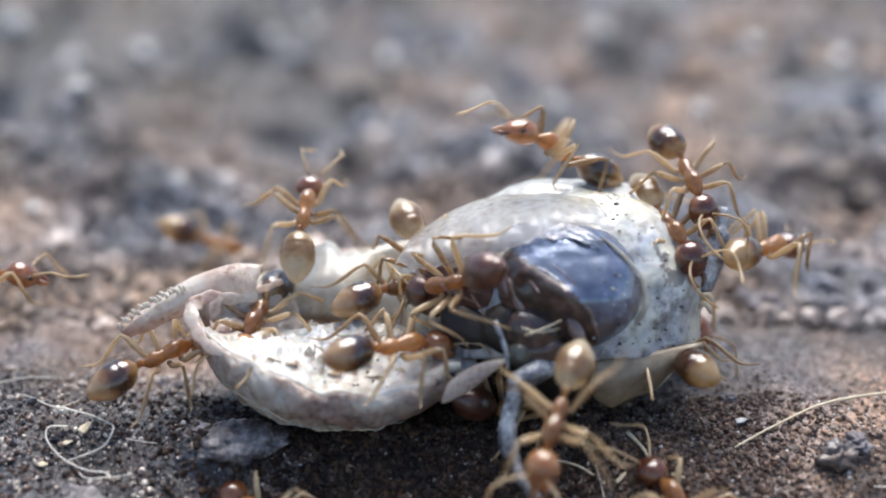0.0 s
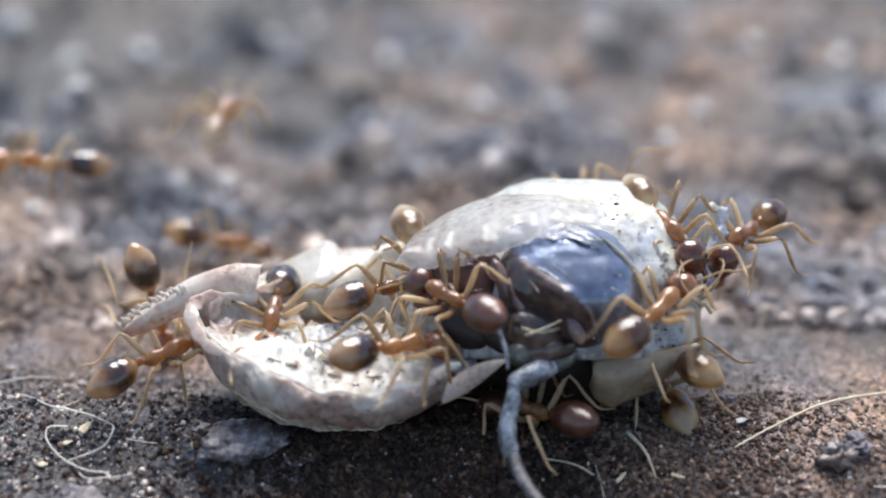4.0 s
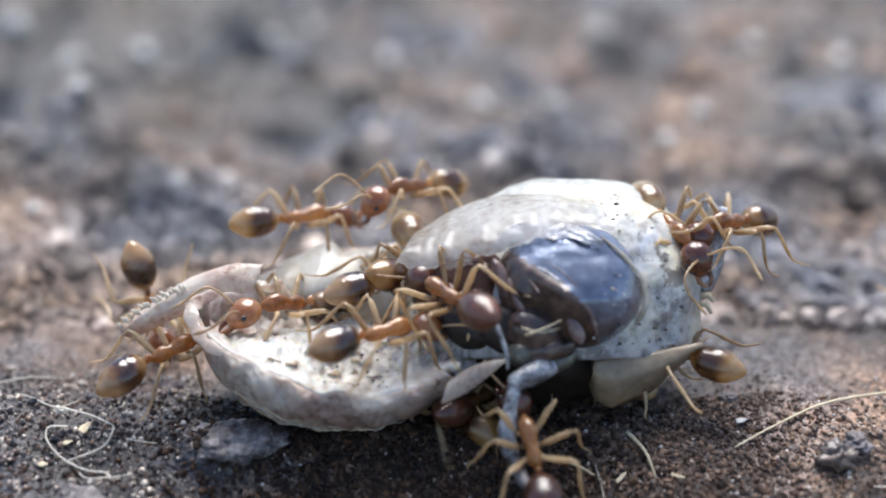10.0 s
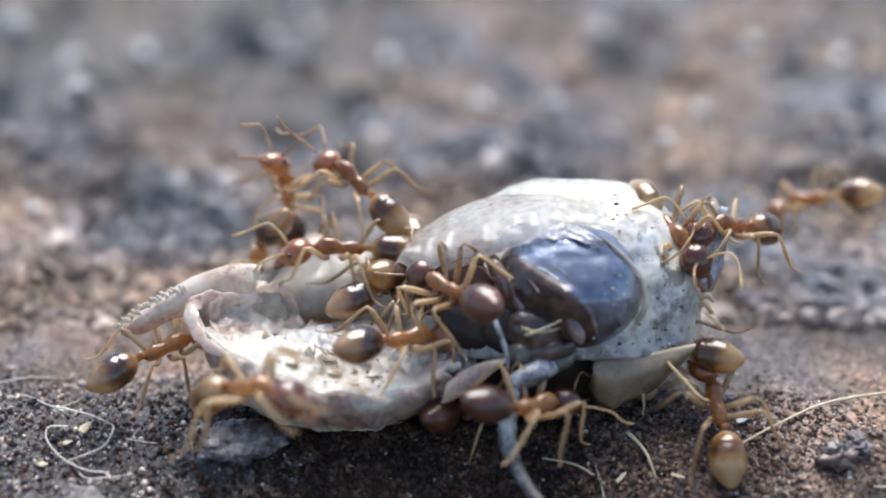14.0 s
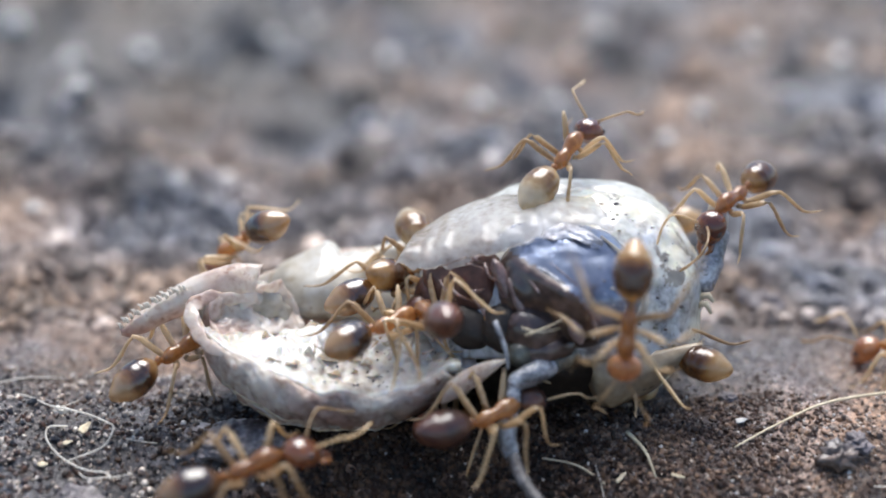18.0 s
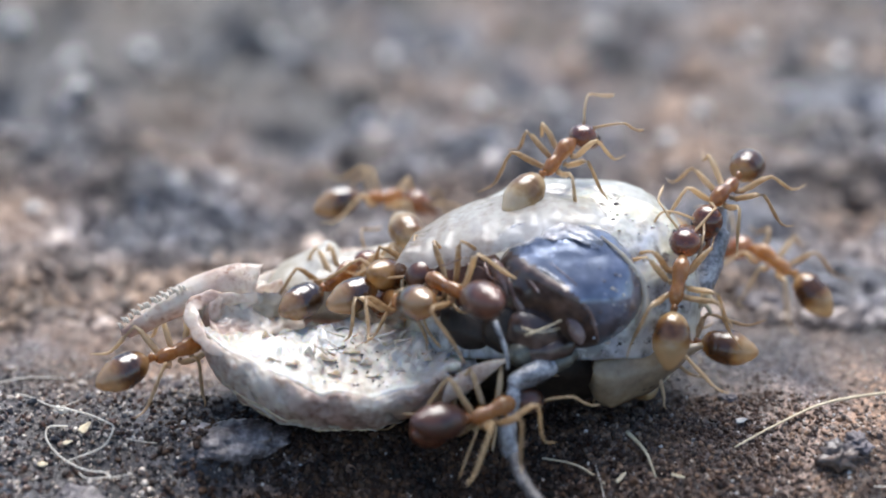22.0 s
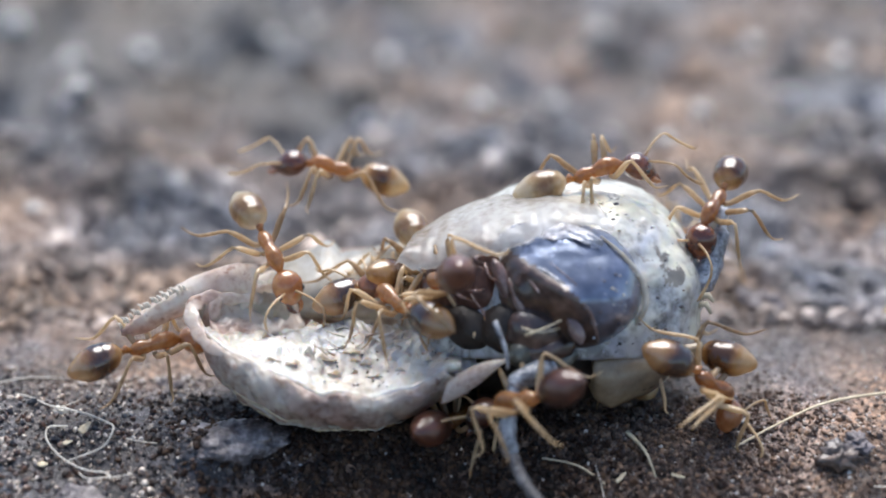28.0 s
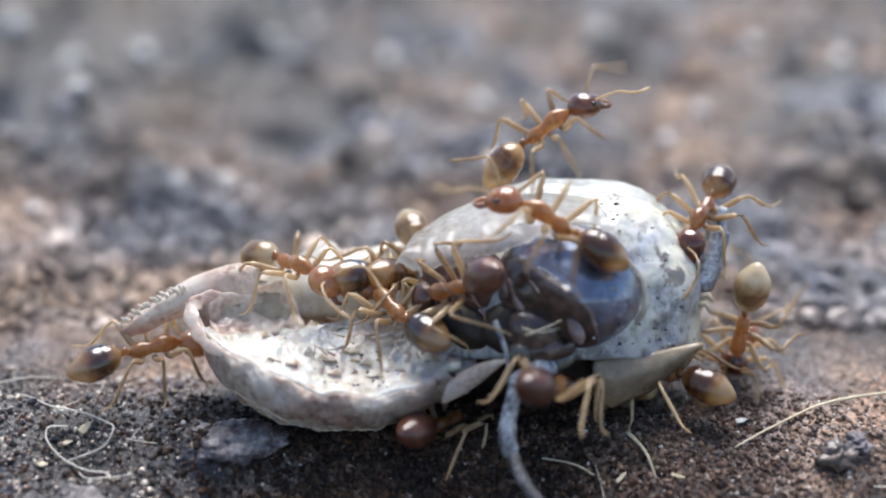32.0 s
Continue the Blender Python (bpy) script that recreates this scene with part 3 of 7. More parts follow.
        x, z = -4.55 - 1.12 * f, -0.66 - 0.66 * f + 0.08 * math.sin(math.pi * f) + 0.03 * math.sin(k * 2.3)
        q = 0.7 + 0.5 * abs(math.sin(k * 1.7))
        part("tooth", tube([(x, -0.02, z - 0.06), (x - 0.03 * q, -0.04, z + 0.015 * q), (x - 0.07 * q, -0.06, z + 0.03 * q)], [0.034, 0.026, 0.008], sides=6), M_FIBRE, tail)
    # crumpled inner wall from the tail plate down to the lining
    g = []
    for i in range(44):
        f = i / 43
        top, low = Vector((-4.22 + 1.3 * f, 0.02 + 0.5 * f, -0.98 + 0.42 * f)), Vector((-4.0 + 1.5 * f, -0.45 + 1.1 * f, -1.62 + 0.12 * f))
        row = []
        for v in (q / 23 for q in range(24)):
            p = top.lerp(low, v)
            crease = 0.5 - abs(noise.fractal(Vector((p.x * 2.6 + p.z, p.z * 2.2, 5)), 0.8, 2.1, 4))
            row.append(p + Vector((0.05 * crease, 0.3 * math.sin(math.pi * v) * (0.4 + 0.6 * f) - 0.09 * crease, 0.05 * crease)))
        g.append(row)
    part("inner_wall", sheet(g, 0.03), M_SHELL, prey, "crumpled cream skin inside the hollow")
    # back membrane with its peak
    g = []
    for i in range(22):
        f = i / 21
        x = -3.45 + 2.9 * f
        top = lerp_table(x, (-3.45, -3.1, -2.3, -2.12, -1.95, -1.6, -0.9, -0.5), (-0.75, -0.3, 0.1, 0.2, -0.08, -0.02, 0.12, 0.2))
        g.append([(x, 1.15 + 0.5 * v - 0.5 * math.sin(math.pi * v ** 0.8) * math.sin(math.pi * min(1.0, 0.15 + f)) + 0.1 * noise.fractal(Vector((x * 2, v * 2, 5)), 0.8, 2.1, 3), -1.3 + (top + 1.3) * v) for v in (q / 9 for q in range(10))])
    part("back_membrane", sheet(g, 0.04), M_MEMBRANE, prey, "thin cream membrane standing behind the cavity")


def dome_point(c, r, lean, a, e, rough=0.0, seed=0):
    """A point of an ellipsoid whose crown leans along x; a turns round the upright axis, e rises, in degrees."""
    a, e = radians(a), radians(e)
    p = Vector((math.cos(e) * math.cos(a), math.cos(e) * math.sin(a), math.sin(e)))
    k = 1 + rough * noise.fractal(p * 2.5 + Vector((seed, 0, 0)), 0.9, 2.1, 4) - 0.3 * rough * abs(noise.fractal(p * 6.5 + Vector((0, seed, 0)), 0.8, 2.2, 3))
    return Vector((c[0] + r[0] * p.x * k + lean * max(0.0, p.z), c[1] + r[1] * p.y * k, c[2] + r[2] * p.z * k))


def dome(c, r, lean, turns, rises, rough, thick, n=60, m=36, seed=0):
    return sheet([[dome_point(c, r, lean, turns[0] + (turns[1] - turns[0]) * i / (n - 1), rises[0] + (rises[1] - rises[0]) * j / (m - 1), rough, seed) for j in range(m)] for i in range(n)], thick)


CARAPACE = ((1.95, 0.75, -1.2), (2.7, 1.75, 2.26), 0.5)
SHOULDER = ((1.7, 1.2, -1.1), (2.85, 1.6, 2.42), 0.75)
HEAD_AT, HEAD_R = Vector((2.15, -0.6, -0.66)), (1.27, 1.02, 1.13)


def along_line(u, w, a, b):
    """Distance of (u, w) from the stretch a to b."""
    d = (b[0] - a[0], b[1] - a[1])
    f = max(0.0, min(1.0, ((u - a[0]) * d[0] + (w - a[1]) * d[1]) / (d[0] ** 2 + d[1] ** 2)))
    return math.hypot(u - a[0] - f * d[0], w - a[1] - f * d[1])


def head_capsule():
    """A blunt rounded capsule with a brow ledge, a raised diagonal ridge and a sunken face below it."""
    bm = lump((0, 0, 0), (1, 1, 1), 0.03, 1.4, (0, 0, 0), 96, 64)
    for v in bm.verts:
        u, w = v.co.x, v.co.z
        front = max(0.0, -v.co.y)
        sink = 0.34 * bell(u, w, -0.5, -0.55, 0.42, 0.42) + 0.1 * bell(u, w, 0.1, -0.75, 0.3, 0.3)
        rise = 0.07 * math.exp(-(along_line(u, w, (-0.95, 0.5), (-0.1, -0.08)) / 0.09) ** 2) + 0.06 * math.exp(-(along_line(u, w, (-0.1, -0.08), (0.25, -0.75)) / 0.09) ** 2) + 0.05 * math.exp(-(along_line(u, w, (-0.9, 0.3), (-0.62, -0.15)) / 0.07) ** 2)
        ledge = 0.06 * bell(u, w, -0.3, 0.8, 0.7, 0.12)
        v.co.y += front * (sink - rise - ledge + 0.3 * max(0.0, w + 0.15))
        v.co *= 1 + 0.026 * noise.fractal(v.co * 1.7 + Vector((3, 1, 5)), 0.8, 2.1, 5)
        v.co = HEAD_AT + Vector((v.co.x * HEAD_R[0], v.co.y * HEAD_R[1], v.co.z * HEAD_R[2] * (1 - 0.06 * u)))
    return bm


def on_head(x, z, out=0.0):
    w = (z - HEAD_AT.z) / HEAD_R[2]
    front = math.sqrt(max(0.02, 1 - ((x - HEAD_AT.x) / HEAD_R[0]) ** 2 - w * w))
    return (x, HEAD_AT.y - HEAD_R[1] * front * (1 - 0.3 * max(0.0, w + 0.15)) - out, z)


def build_foreparts():
    part("carapace", dome(*CARAPACE, (-190, 10), (-17, 86), 0.035, 0.08, 120, 70, seed=2), M_CARAPACE, prey, "grey-cream mottled carapace with a dark crack")
    part("shoulder_membrane", dome(*SHOULDER, (-190, 30), (14, 88), 0.03, 0.05, 90, 50, seed=4), M_SATIN, prey, "shiny whitish membrane over the shoulders")
    part("back_shell", dome((1.9, 0.8, -1.2), (2.7, 1.7, 2.1), 0.45, (5, 175), (-40, 84), 0.03, 0.06, 40, 24, 9), M_CARAPACE, prey)
    # wrinkled film from the neck over the crown of the head
    g = []
    for i in range(70):
        f = i / 69
        x = -0.5 + 3.1 * f
        top = lerp_table(x, (-0.9, -0.4, 0.1, 0.6, 1.2, 1.8, 2.6), (0.12, 0.35, 0.66, 0.88, 1.0, 1.04, 1.0))
        low = lerp_table(x, (-0.9, -0.4, 0.2, 0.8, 1.2, 1.7, 2.2, 2.6), (-0.5, -0.3, -0.34, -0.12, 0.08, 0.36, 0.42, 0.3)) + 0.12 * noise.fractal(Vector((x * 3.5, 6, 2)), 0.8, 2.2, 3)
        near = lerp_table(x, (-0.9, 0.0, 0.8, 1.6, 2.6), (-0.15, -0.45, -0.85, -1.02, -1.02))
        row = []
        for v in (q / 29 for q in range(30)):
            px, pz = x + 0.5 * v * (0.55 - f) * -1.2, top + (low - top) * v
            crease = noise.fractal(Vector((px * 2.2 - 2.2 * pz, 5 * (pz + 0.6 * px), 3.0)), 0.8, 2.2, 4)
            row.append((px, 0.72 + (near - 0.84) * v ** 0.62 - 0.24 * math.sin(math.pi * v) - 0.03 * crease, pz + 0.004 * crease))
        g.append(row)
    part("veil", sheet(g, 0.02), M_FILM, prey, "wrinkled see-through grey film at the neck")
    head = part("head", head_capsule(), M_DARK, prey, "bluish-black glossy head capsule, sky reflection tinted in, over brown sunken face")
    head.data.materials.append(M_FACE)
    for face in head.data.polygons:
        x, z = face.center.x / MM, face.center.z / MM
        edge = lerp_table(x, (0.8, 1.2, 1.55, 1.9, 2.18, 2.4, 2.55, 2.7), (0.1, -0.1, -0.3, -0.52, -0.76, -1.05, -1.4, -1.9)) + 0.05 * noise.noise(Vector((x * 5, z * 5, 1)))
        face.material_index = 1 if z < edge else 0
    # crusted band along the brow, with its bright edge
    g = []
    for i in range(60):
        f = i / 59
        x = 0.82 + 1.85 * f
        top = lerp_table(x, (0.82, 1.2, 1.7, 2.1, 2.4, 2.7), (0.12, 0.42, 0.49, 0.45, 0.32, 0.1))
        low = lerp_table(x, (0.82, 1.2, 1.7, 2.2, 2.7), (-0.1, 0.04, 0.16, 0.17, 0.04)) + 0.06 * noise.fractal(Vector((x * 4, 1, 1)), 0.8, 2.1, 3)
        row = []
        for v in (q / 17 for q in range(18)):
            crease = noise.fractal(Vector((x * 5, v * 2.6, 9)), 0.7, 2.1, 4)
            z = top + (low - top) * v
            row.append((x, on_head(x, z, 0.17 - 0.11 * v)[1] - 0.03 * crease, z + 0.01 * crease))
        g.append(row)
    part("brow_band", sheet(g, 0.015), M_CRUST, head, "crusted mauve-grey band over the brow")
    rnd = random.Random(8)
    for k in range(84):
        a, e = (rnd.gauss(-90, 9), rnd.gauss(54, 5)) if k < 40 else ((rnd.gauss(-119, 9), rnd.gauss(47, 4)) if k < 66 else (rnd.uniform(-135, -55), rnd.uniform(40, 64)))
        q = rnd.uniform(0.007, 0.024)
        p = dome_point(*CARAPACE, a, e, 0.035, 2) + Vector((0, -0.03, 0.035))
        part("brow_crust", lump(p, (q * 1.6, q, q * 0.6), 0.7, 2.5, (0, rnd.uniform(-40, 40), 0), 10, 7, k), rnd.choice((M_GREEN, M_GREEN, M_STONE, M_PLATE)) if k < 66 and k % 2 else rnd.choice((M_PLATE, M_CARAPACE, M_MEMBRANE)), head)
    for k in range(34):
        x, z = rnd.uniform(2.5, 3.35), rnd.uniform(-1.5, -0.3)
        q = rnd.uniform(0.009, 0.024)
        part("head_speck", lump(on_head(x, z), (q * 1.3, q, q), 0.5, 3.0, (0, 0, 0), 8, 6, k), rnd.choice((M_LIMB, M_MEMBRANE, M_LIMB, M_STONE)), head)
    rim = smooth_path([on_head(2.66, 0.22, 0.02), on_head(3.0, -0.08, 0.03), on_head(3.3, -0.42, 0.03), (3.42, -0.88, -0.72), (3.41, -0.9, -1.02), on_head(3.2, -1.36, 0.02), on_head(2.92, -1.6, 0.0)])
    part("cheek_rim", tube(rim, [0.016 + 0.04 * math.sin(math.pi * (i / (len(rim) - 1)) ** 1.1) for i in range(len(rim))], flat=0.8), M_MEMBRANE, head, "pale raised rim of the head")
    for pts, wide in (([(1.2, -0.1), (1.55, -0.3), (1.9, -0.52), (2.18, -0.76)], 0.035), ([(2.18, -0.76), (2.4, -1.02), (2.52, -1.3), (2.6, -1.55)], 0.028), ([(1.24, -0.16), (1.4, -0.45), (1.58, -0.72)], 0.03), ([(1.75, -0.2), (2.0, -0.42), (2.2, -0.6)], 0.012)):
        line = smooth_path([on_head(x, z, -0.005) for x, z in pts])
        part("face_ridge", tube(line, [wide * (0.35 + 0.65 * math.sin(math.pi * (0.1 + 0.8 * i / (len(line) - 1)))) for i in range(len(line))], flat=0.5), M_LIMB if wide > 0.03 else M_MAUVE, head)
    # The two near-black lobes paint the shade of the recess below the head.
    for c, r, t, m in (((1.02, -0.95, -0.55), (0.14, 0.2, 0.42), (0, -24, 0), M_MAUVE), ((1.24, -1.08, -0.8), (0.1, 0.16, 0.36), (0, -22, 0), M_MAUVE), ((0.5, -0.55, -1.35), (0.6, 0.4, 0.4), (0, 25, 0), M_HOLLOW_SHADE), ((1.05, -0.8, -1.35), (0.4, 0.35, 0.45), (0, 0, 0), M_HOLLOW_SHADE), ((0.0, 0.1, -0.9), (0.5, 0.6, 0.6), (0, 0, 0), M_BROWN), ((0.55, -0.16, -0.6), (0.86, 0.7, 0.85), (0, -10, 0), M_BROWN), ((2.2, -1.36, -1.34), (0.12, 0.13, 0.25), (0, -24, 0), M_MAUVE), ((1.55, -1.05, -1.35), (0.5, 0.3, 0.42), (0, 10, 0), M_FACE), ((1.75, -1.0, -1.7), (0.5, 0.3, 0.26), (0, -12, 0), M_FACE), ((1.3, -1.1, -1.75), (0.24, 0.2, 0.22), (0, 0, 0), M_GREEN), ((0.35, -0.15, -0.05), (0.5, 0.45, 0.24), (0, -25, 0), M_PLATE)):
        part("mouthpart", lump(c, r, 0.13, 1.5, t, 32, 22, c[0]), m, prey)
    for pts, rad in (([(0.86, -1.3, -1.2), (0.98, -1.4, -1.5), (1.05, -1.4, -1.75), (1.07, -1.35, -1.98)], 0.055), ([(1.35, -1.5, -1.42), (1.65, -1.6, -1.3), (1.95, -1.58, -1.16)], 0.02), ([(1.3, -1.45, -1.3), (1.6, -1.58, -1.36), (1.9, -1.6, -1.3)], 0.016)):
        limb = smooth_path(pts, 5)
        part("thin_leg", tube(limb, [rad * (1 - 0.5 * i / len(limb)) for i in range(len(limb))], 7), M_LIMB if rad > 0.04 else M_STRAW, prey)
    rnd = random.Random(17)
    for k in range(9):
        x, z, turn = rnd.uniform(-0.2, 0.9), rnd.uniform(-1.0, -0.1), radians(rnd.uniform(-75, 30))
        long = rnd.uniform(0.25, 0.6)
        y = -1.0 - 0.2 * max(0, x)
        pts = [(x + long * f * math.cos(turn) + 0.04 * math.sin(5 * f + k), y - 0.12 * math.sin(math.pi * f), z + long * f * math.sin(turn) + 0.05 * math.sin(3 * f + 2 * k)) for f in (q / 6 for q in range(7))]
        wide = rnd.uniform(0.01, 0.024)
        part("wisp", tube(pts, [wide, wide * 1.1, wide, wide * 1.2, wide, wide * 0.7, wide * 0.3], 6), rnd.choice((M_MEMBRANE, M_MAUVE, M_MAUVE)), prey)
    # Underside lump, its black colour filling in for shadow under the head.
    part("underside", lump((1.9, 1.0, -1.9), (2.0, 0.95, 0.9), 0.15, 1.5, (0, 0, 0), 32, 20), M_HOLLOW_SHADE, prey, "underside coloured near black for the shade beneath the body")
    # lower plate, hinged under the crack
    g = []
    for i in range(24):
        f = i / 23
        x = 2.54 + 1.95 * f
        hi = -1.83 + 0.015 * math.sin(f * 9) + 0.18 * f ** 1.5
        lo = lerp_table(f, (0, 0.05, 0.15, 0.35, 0.6, 0.75, 0.9, 1.0), (-2.35, -2.6, -2.72, -2.62, -2.4, -2.12, -1.85, -1.75)) + 0.02 * math.sin(f * 21)
        g.append([(x, -0.75 + 0.35 * f - 0.3 * math.sin(math.pi * v) * (1 - 0.5 * f) + 0.25 * v, hi + (lo - hi) * v) for v in (q / 12 for q in range(13))])
    part("lower_plate", sheet(g, 0.07), M_PLATE, prey, "beige polished lower plate, left ajar")
    # pale blade between abdomen and leg
    g = []
    for i in range(16):
        f = i / 15
        w = 0.22 * math.sin(math.pi * min(1, 0.25 + 0.78 * f)) + 0.01
        c = Vector((0.02 + 1.05 * f, -1.1 - 0.1 * f, -2.42 + 0.58 * f))
        g.append([c + Vector((0.35 * w * v, -0.07 * (1 - v * v), w * v)) for v in (q / 4 - 1 for q in range(9))])
    part("blade", sheet(g, 0.04), M_SHELL, prey, "pale pointed wing-pad")
    # front leg in four joints down to the soil
    for name, pts, radii, mat in (
        ("hip", [(2.2, -0.9, -1.75), (2.05, -1.0, -1.85), (1.85, -1.1, -1.95)], [0.13, 0.17, 0.14], M_GREEN),
        ("thigh", [(1.95, -1.05, -1.93), (1.7, -1.15, -2.0), (1.45, -1.25, -2.1), (1.22, -1.3, -2.2), (1.14, -1.3, -2.28)], [0.1, 0.19, 0.2, 0.17, 0.1], M_LIMB),
        ("shank", [(1.18, -1.3, -2.25), (1.16, -1.33, -2.5), (1.1, -1.35, -2.75), (1.06, -1.38, -3.05), (1.1, -1.4, -3.3), (1.16, -1.42, -3.42)], [0.11, 0.15, 0.14, 0.17, 0.17, 0.1], M_LIMB),
        ("shin", [(1.14, -1.42, -3.38), (1.28, -1.75, -3.7), (1.5, -2.15, -4.0), (1.8, -2.5, -4.25), (2.1, -2.75, -4.45)], [0.1, 0.12, 0.11, 0.09, 0.06], M_SHIN)):
        leg_pts = smooth_path(pts, 8)
        rr = [float(np.interp(i / (len(leg_pts) - 1), np.linspace(0, 1, len(radii)), radii)) * (1 + 0.22 * noise.noise(p * 4.5) + 0.1 * noise.noise(p * 11)) for i, p in enumerate(leg_pts)]
        part(name, tube(leg_pts, rr, 12), mat, prey, "bluish-white dried leg joint" if name == "shank" else "")
    # far leg and wing stump behind the carapace
    part("hind_leg", tube(smooth_path([(5.05, 0.5, 0.75), (5.0, 0.45, 0.3), (4.85, 0.4, -0.2), (4.6, 0.35, -0.75)]), [0.09] * 6 + [0.18] * 6 + [0.22] * 6 + [0.14], 12), M_LIMB, prey, "bluish-white shiny hind leg")
    g = [[(4.75 + 0.35 * u + 0.1 * v, 0.7, 0.1 + 0.75 * v - 0.2 * u + 0.05 * math.sin(6 * u)) for v in (q / 6 for q in range(7))] for u in (q / 6 for q in range(7))]
    part("wing_stump", sheet(g, 0.05), M_MEMBRANE, prey)
    for x, z, a in ((4.72, -0.85, 0.3), (4.68, -1.0, 0.5)):
        part("bristle", tube([(x - 0.12, 0.2, z), (x, 0.15, z + 0.03), (x + 0.08, 0.1, z - a * 0.3)], [0.07, 0.06, 0.03], 8), M_STRAW, prey)


def build_dirt():
    """Crumbs of soil and scurf stuck to the shell, along its crack and its crown."""
    rnd = random.Random(21)
    for k in range(44):
        if k < 5:
            a, e = rnd.uniform(-105, -60), rnd.uniform(48, 74)
        elif k < 22:
            a, e = rnd.uniform(-62, -18), rnd.uniform(-14, 45)
        else:
            a, e = rnd.uniform(-75, -20), rnd.uniform(-15, -9)
        p = dome_point(*CARAPACE, a, e, 0.035, 2) + Vector((0, -0.04, 0.01))
        q = rnd.uniform(0.012, 0.036)
        part("dirt_crumb", lump(p, (q * 1.6, q, q * 0.8), 0.5, 3.0, (0, 0, rnd.uniform(0, 90)), 8, 6, k), rnd.choice((M_CRUMB, M_STONE, M_PULP, M_GREEN)), prey)


build_abdomen()
build_foreparts()
build_dirt()


# ---- litter on the soil ----
def litter(name, pts, r0, r1, mat, label, category):
    path = smooth_path([(x, y, height(x, y) + h) for x, y, h in pts], 6)
    k = len(path) - 1
    ob = part(name, tube(path, [0.82 * (r0 + (r1 - r0) * i / k) for i in range(k + 1)], 6), mat)
    tagged(ob, label, category)


litter("fibre", [(-6.87, -1.15, 0.15), (-6.28, -1.29, 0.20), (-5.82, -1.51, 0.25), (-5.64, -1.78, 0.30), (-5.77, -2.01, 0.20), (-6.19, -2.11, 0.12), (-6.38, -2.14, 0.08)], 0.022, 0.016, M_FIBRE, "fine pale looped fibre lying on the soil", "fibre")
litter("fibre", [(-6.50, -1.53, 0.10), (-6.79, -1.63, 0.15), (-6.78, -1.85, 0.15), (-6.48, -2.09, 0.10), (-6.05, -2.32, 0.12), (-5.63, -2.49, 0.10), (-5.50, -2.66, 0.06)], 0.024, 0.016, M_FIBRE, "fine pale looped fibre lying on the soil", "fibre")
litter("fibre", [(-6.16, -2.29, 0.05), (-5.91, -2.62, 0.10), (-5.50, -2.67, 0.12), (-5.21, -2.47, 0.05)], 0.016, 0.012, M_FIBRE, "fine pale looped fibre lying on the soil", "fibre")
litter("fibre", [(-8.26, 0.12, 0.06), (-7.87, 0.22, 0.08), (-7.52, 0.46, 0.05), (-7.21, 0.66, 0.04)], 0.026, 0.014, M_FIBRE, "short pale straight fibre on a soil ridge", "fibre")
litter("fibre", [(-7.83, -0.25, 0.05), (-7.37, -0.69, 0.12), (-6.87, -1.15, 0.15), (-6.66, -0.86, 0.10), (-6.33, -0.03, 0.05)], 0.018, 0.012, M_FIBRE, "thin bent fibre crossing the looped one", "fibre")
litter("fibre", [(-5.47, -1.68, 0.05), (-5.24, -1.82, 0.12), (-4.91, -1.77, 0.05)], 0.016, 0.01, M_FIBRE, "tiny pale end of a fibre", "fibre")
litter("straw", [(5.0, -1.85, 0.05), (5.9, -1.35, 0.1), (6.9, -0.8, 0.12), (8.3, -0.4, 0.1), (9.3, -0.3, 0.06)], 0.022, 0.036, M_STRAW, "pale dry grass straw lying on the soil", "straw")
litter("straw", [(3.2, -1.5, 0.05), (3.45, -1.95, 0.12), (3.6, -2.35, 0.05)], 0.05, 0.02, M_STRAW, "short bent crumb of dry straw", "straw")
litter("straw", [(1.7, -1.9, 0.04), (2.3, -2.1, 0.08), (2.8, -2.45, 0.04)], 0.025, 0.02, M_STRAW, "short dark straw piece in the shade", "straw")
litter("hair", [(2.6, -2.0, 0.03), (2.65, -2.6, 0.2), (2.75, -3.3, 0.05)], 0.012, 0.008, M_FIBRE, "single fine hair on the soil", "hair")
litter("hair", [(7.2, -2.6, 0.05), (7.8, -2.5, 0.15), (8.6, -2.55, 0.1)], 0.015, 0.01, M_FIBRE, "single fine hair on the soil", "hair")


def clod(x, y, r, mat, label, seed, flat=0.6):
    ob = part("clod", lump((0, 0, 0), (r, r * 0.85, r * flat), 0.75, 2.6, (0, 0, seed * 40), 28, 20, seed), mat, at=mm(x, y, height(x, y) + r * flat * 0.35))
    tagged(ob, label, "clod", "clods of soil")


for x, y, r, mat, label, seed in ((6.75, -2.05, 0.34, M_CRUMB, "dark angular clod of earth", 1), (7.1, -1.85, 0.24, M_STONE, "brown clod of earth", 2), (6.85, 3.9, 0.5, M_STONE, "dark angular clod of earth", 3), (5.2, -0.35, 0.16, M_STONE, "small dark clod of earth", 4), (-7.4, -2.2, 0.14, M_CRUMB, "small brown clod of earth", 5), (-6.75, -1.05, 0.12, M_FIBRE, "small pale papery flake on soil", 9), (-5.25, 0.4, 0.12, M_STONE, "small round dark grain", 10), (-4.95, 0.25, 0.1, M_STONE, "small round dark grain", 11)):
    clod(x, y, r, mat, label, seed)


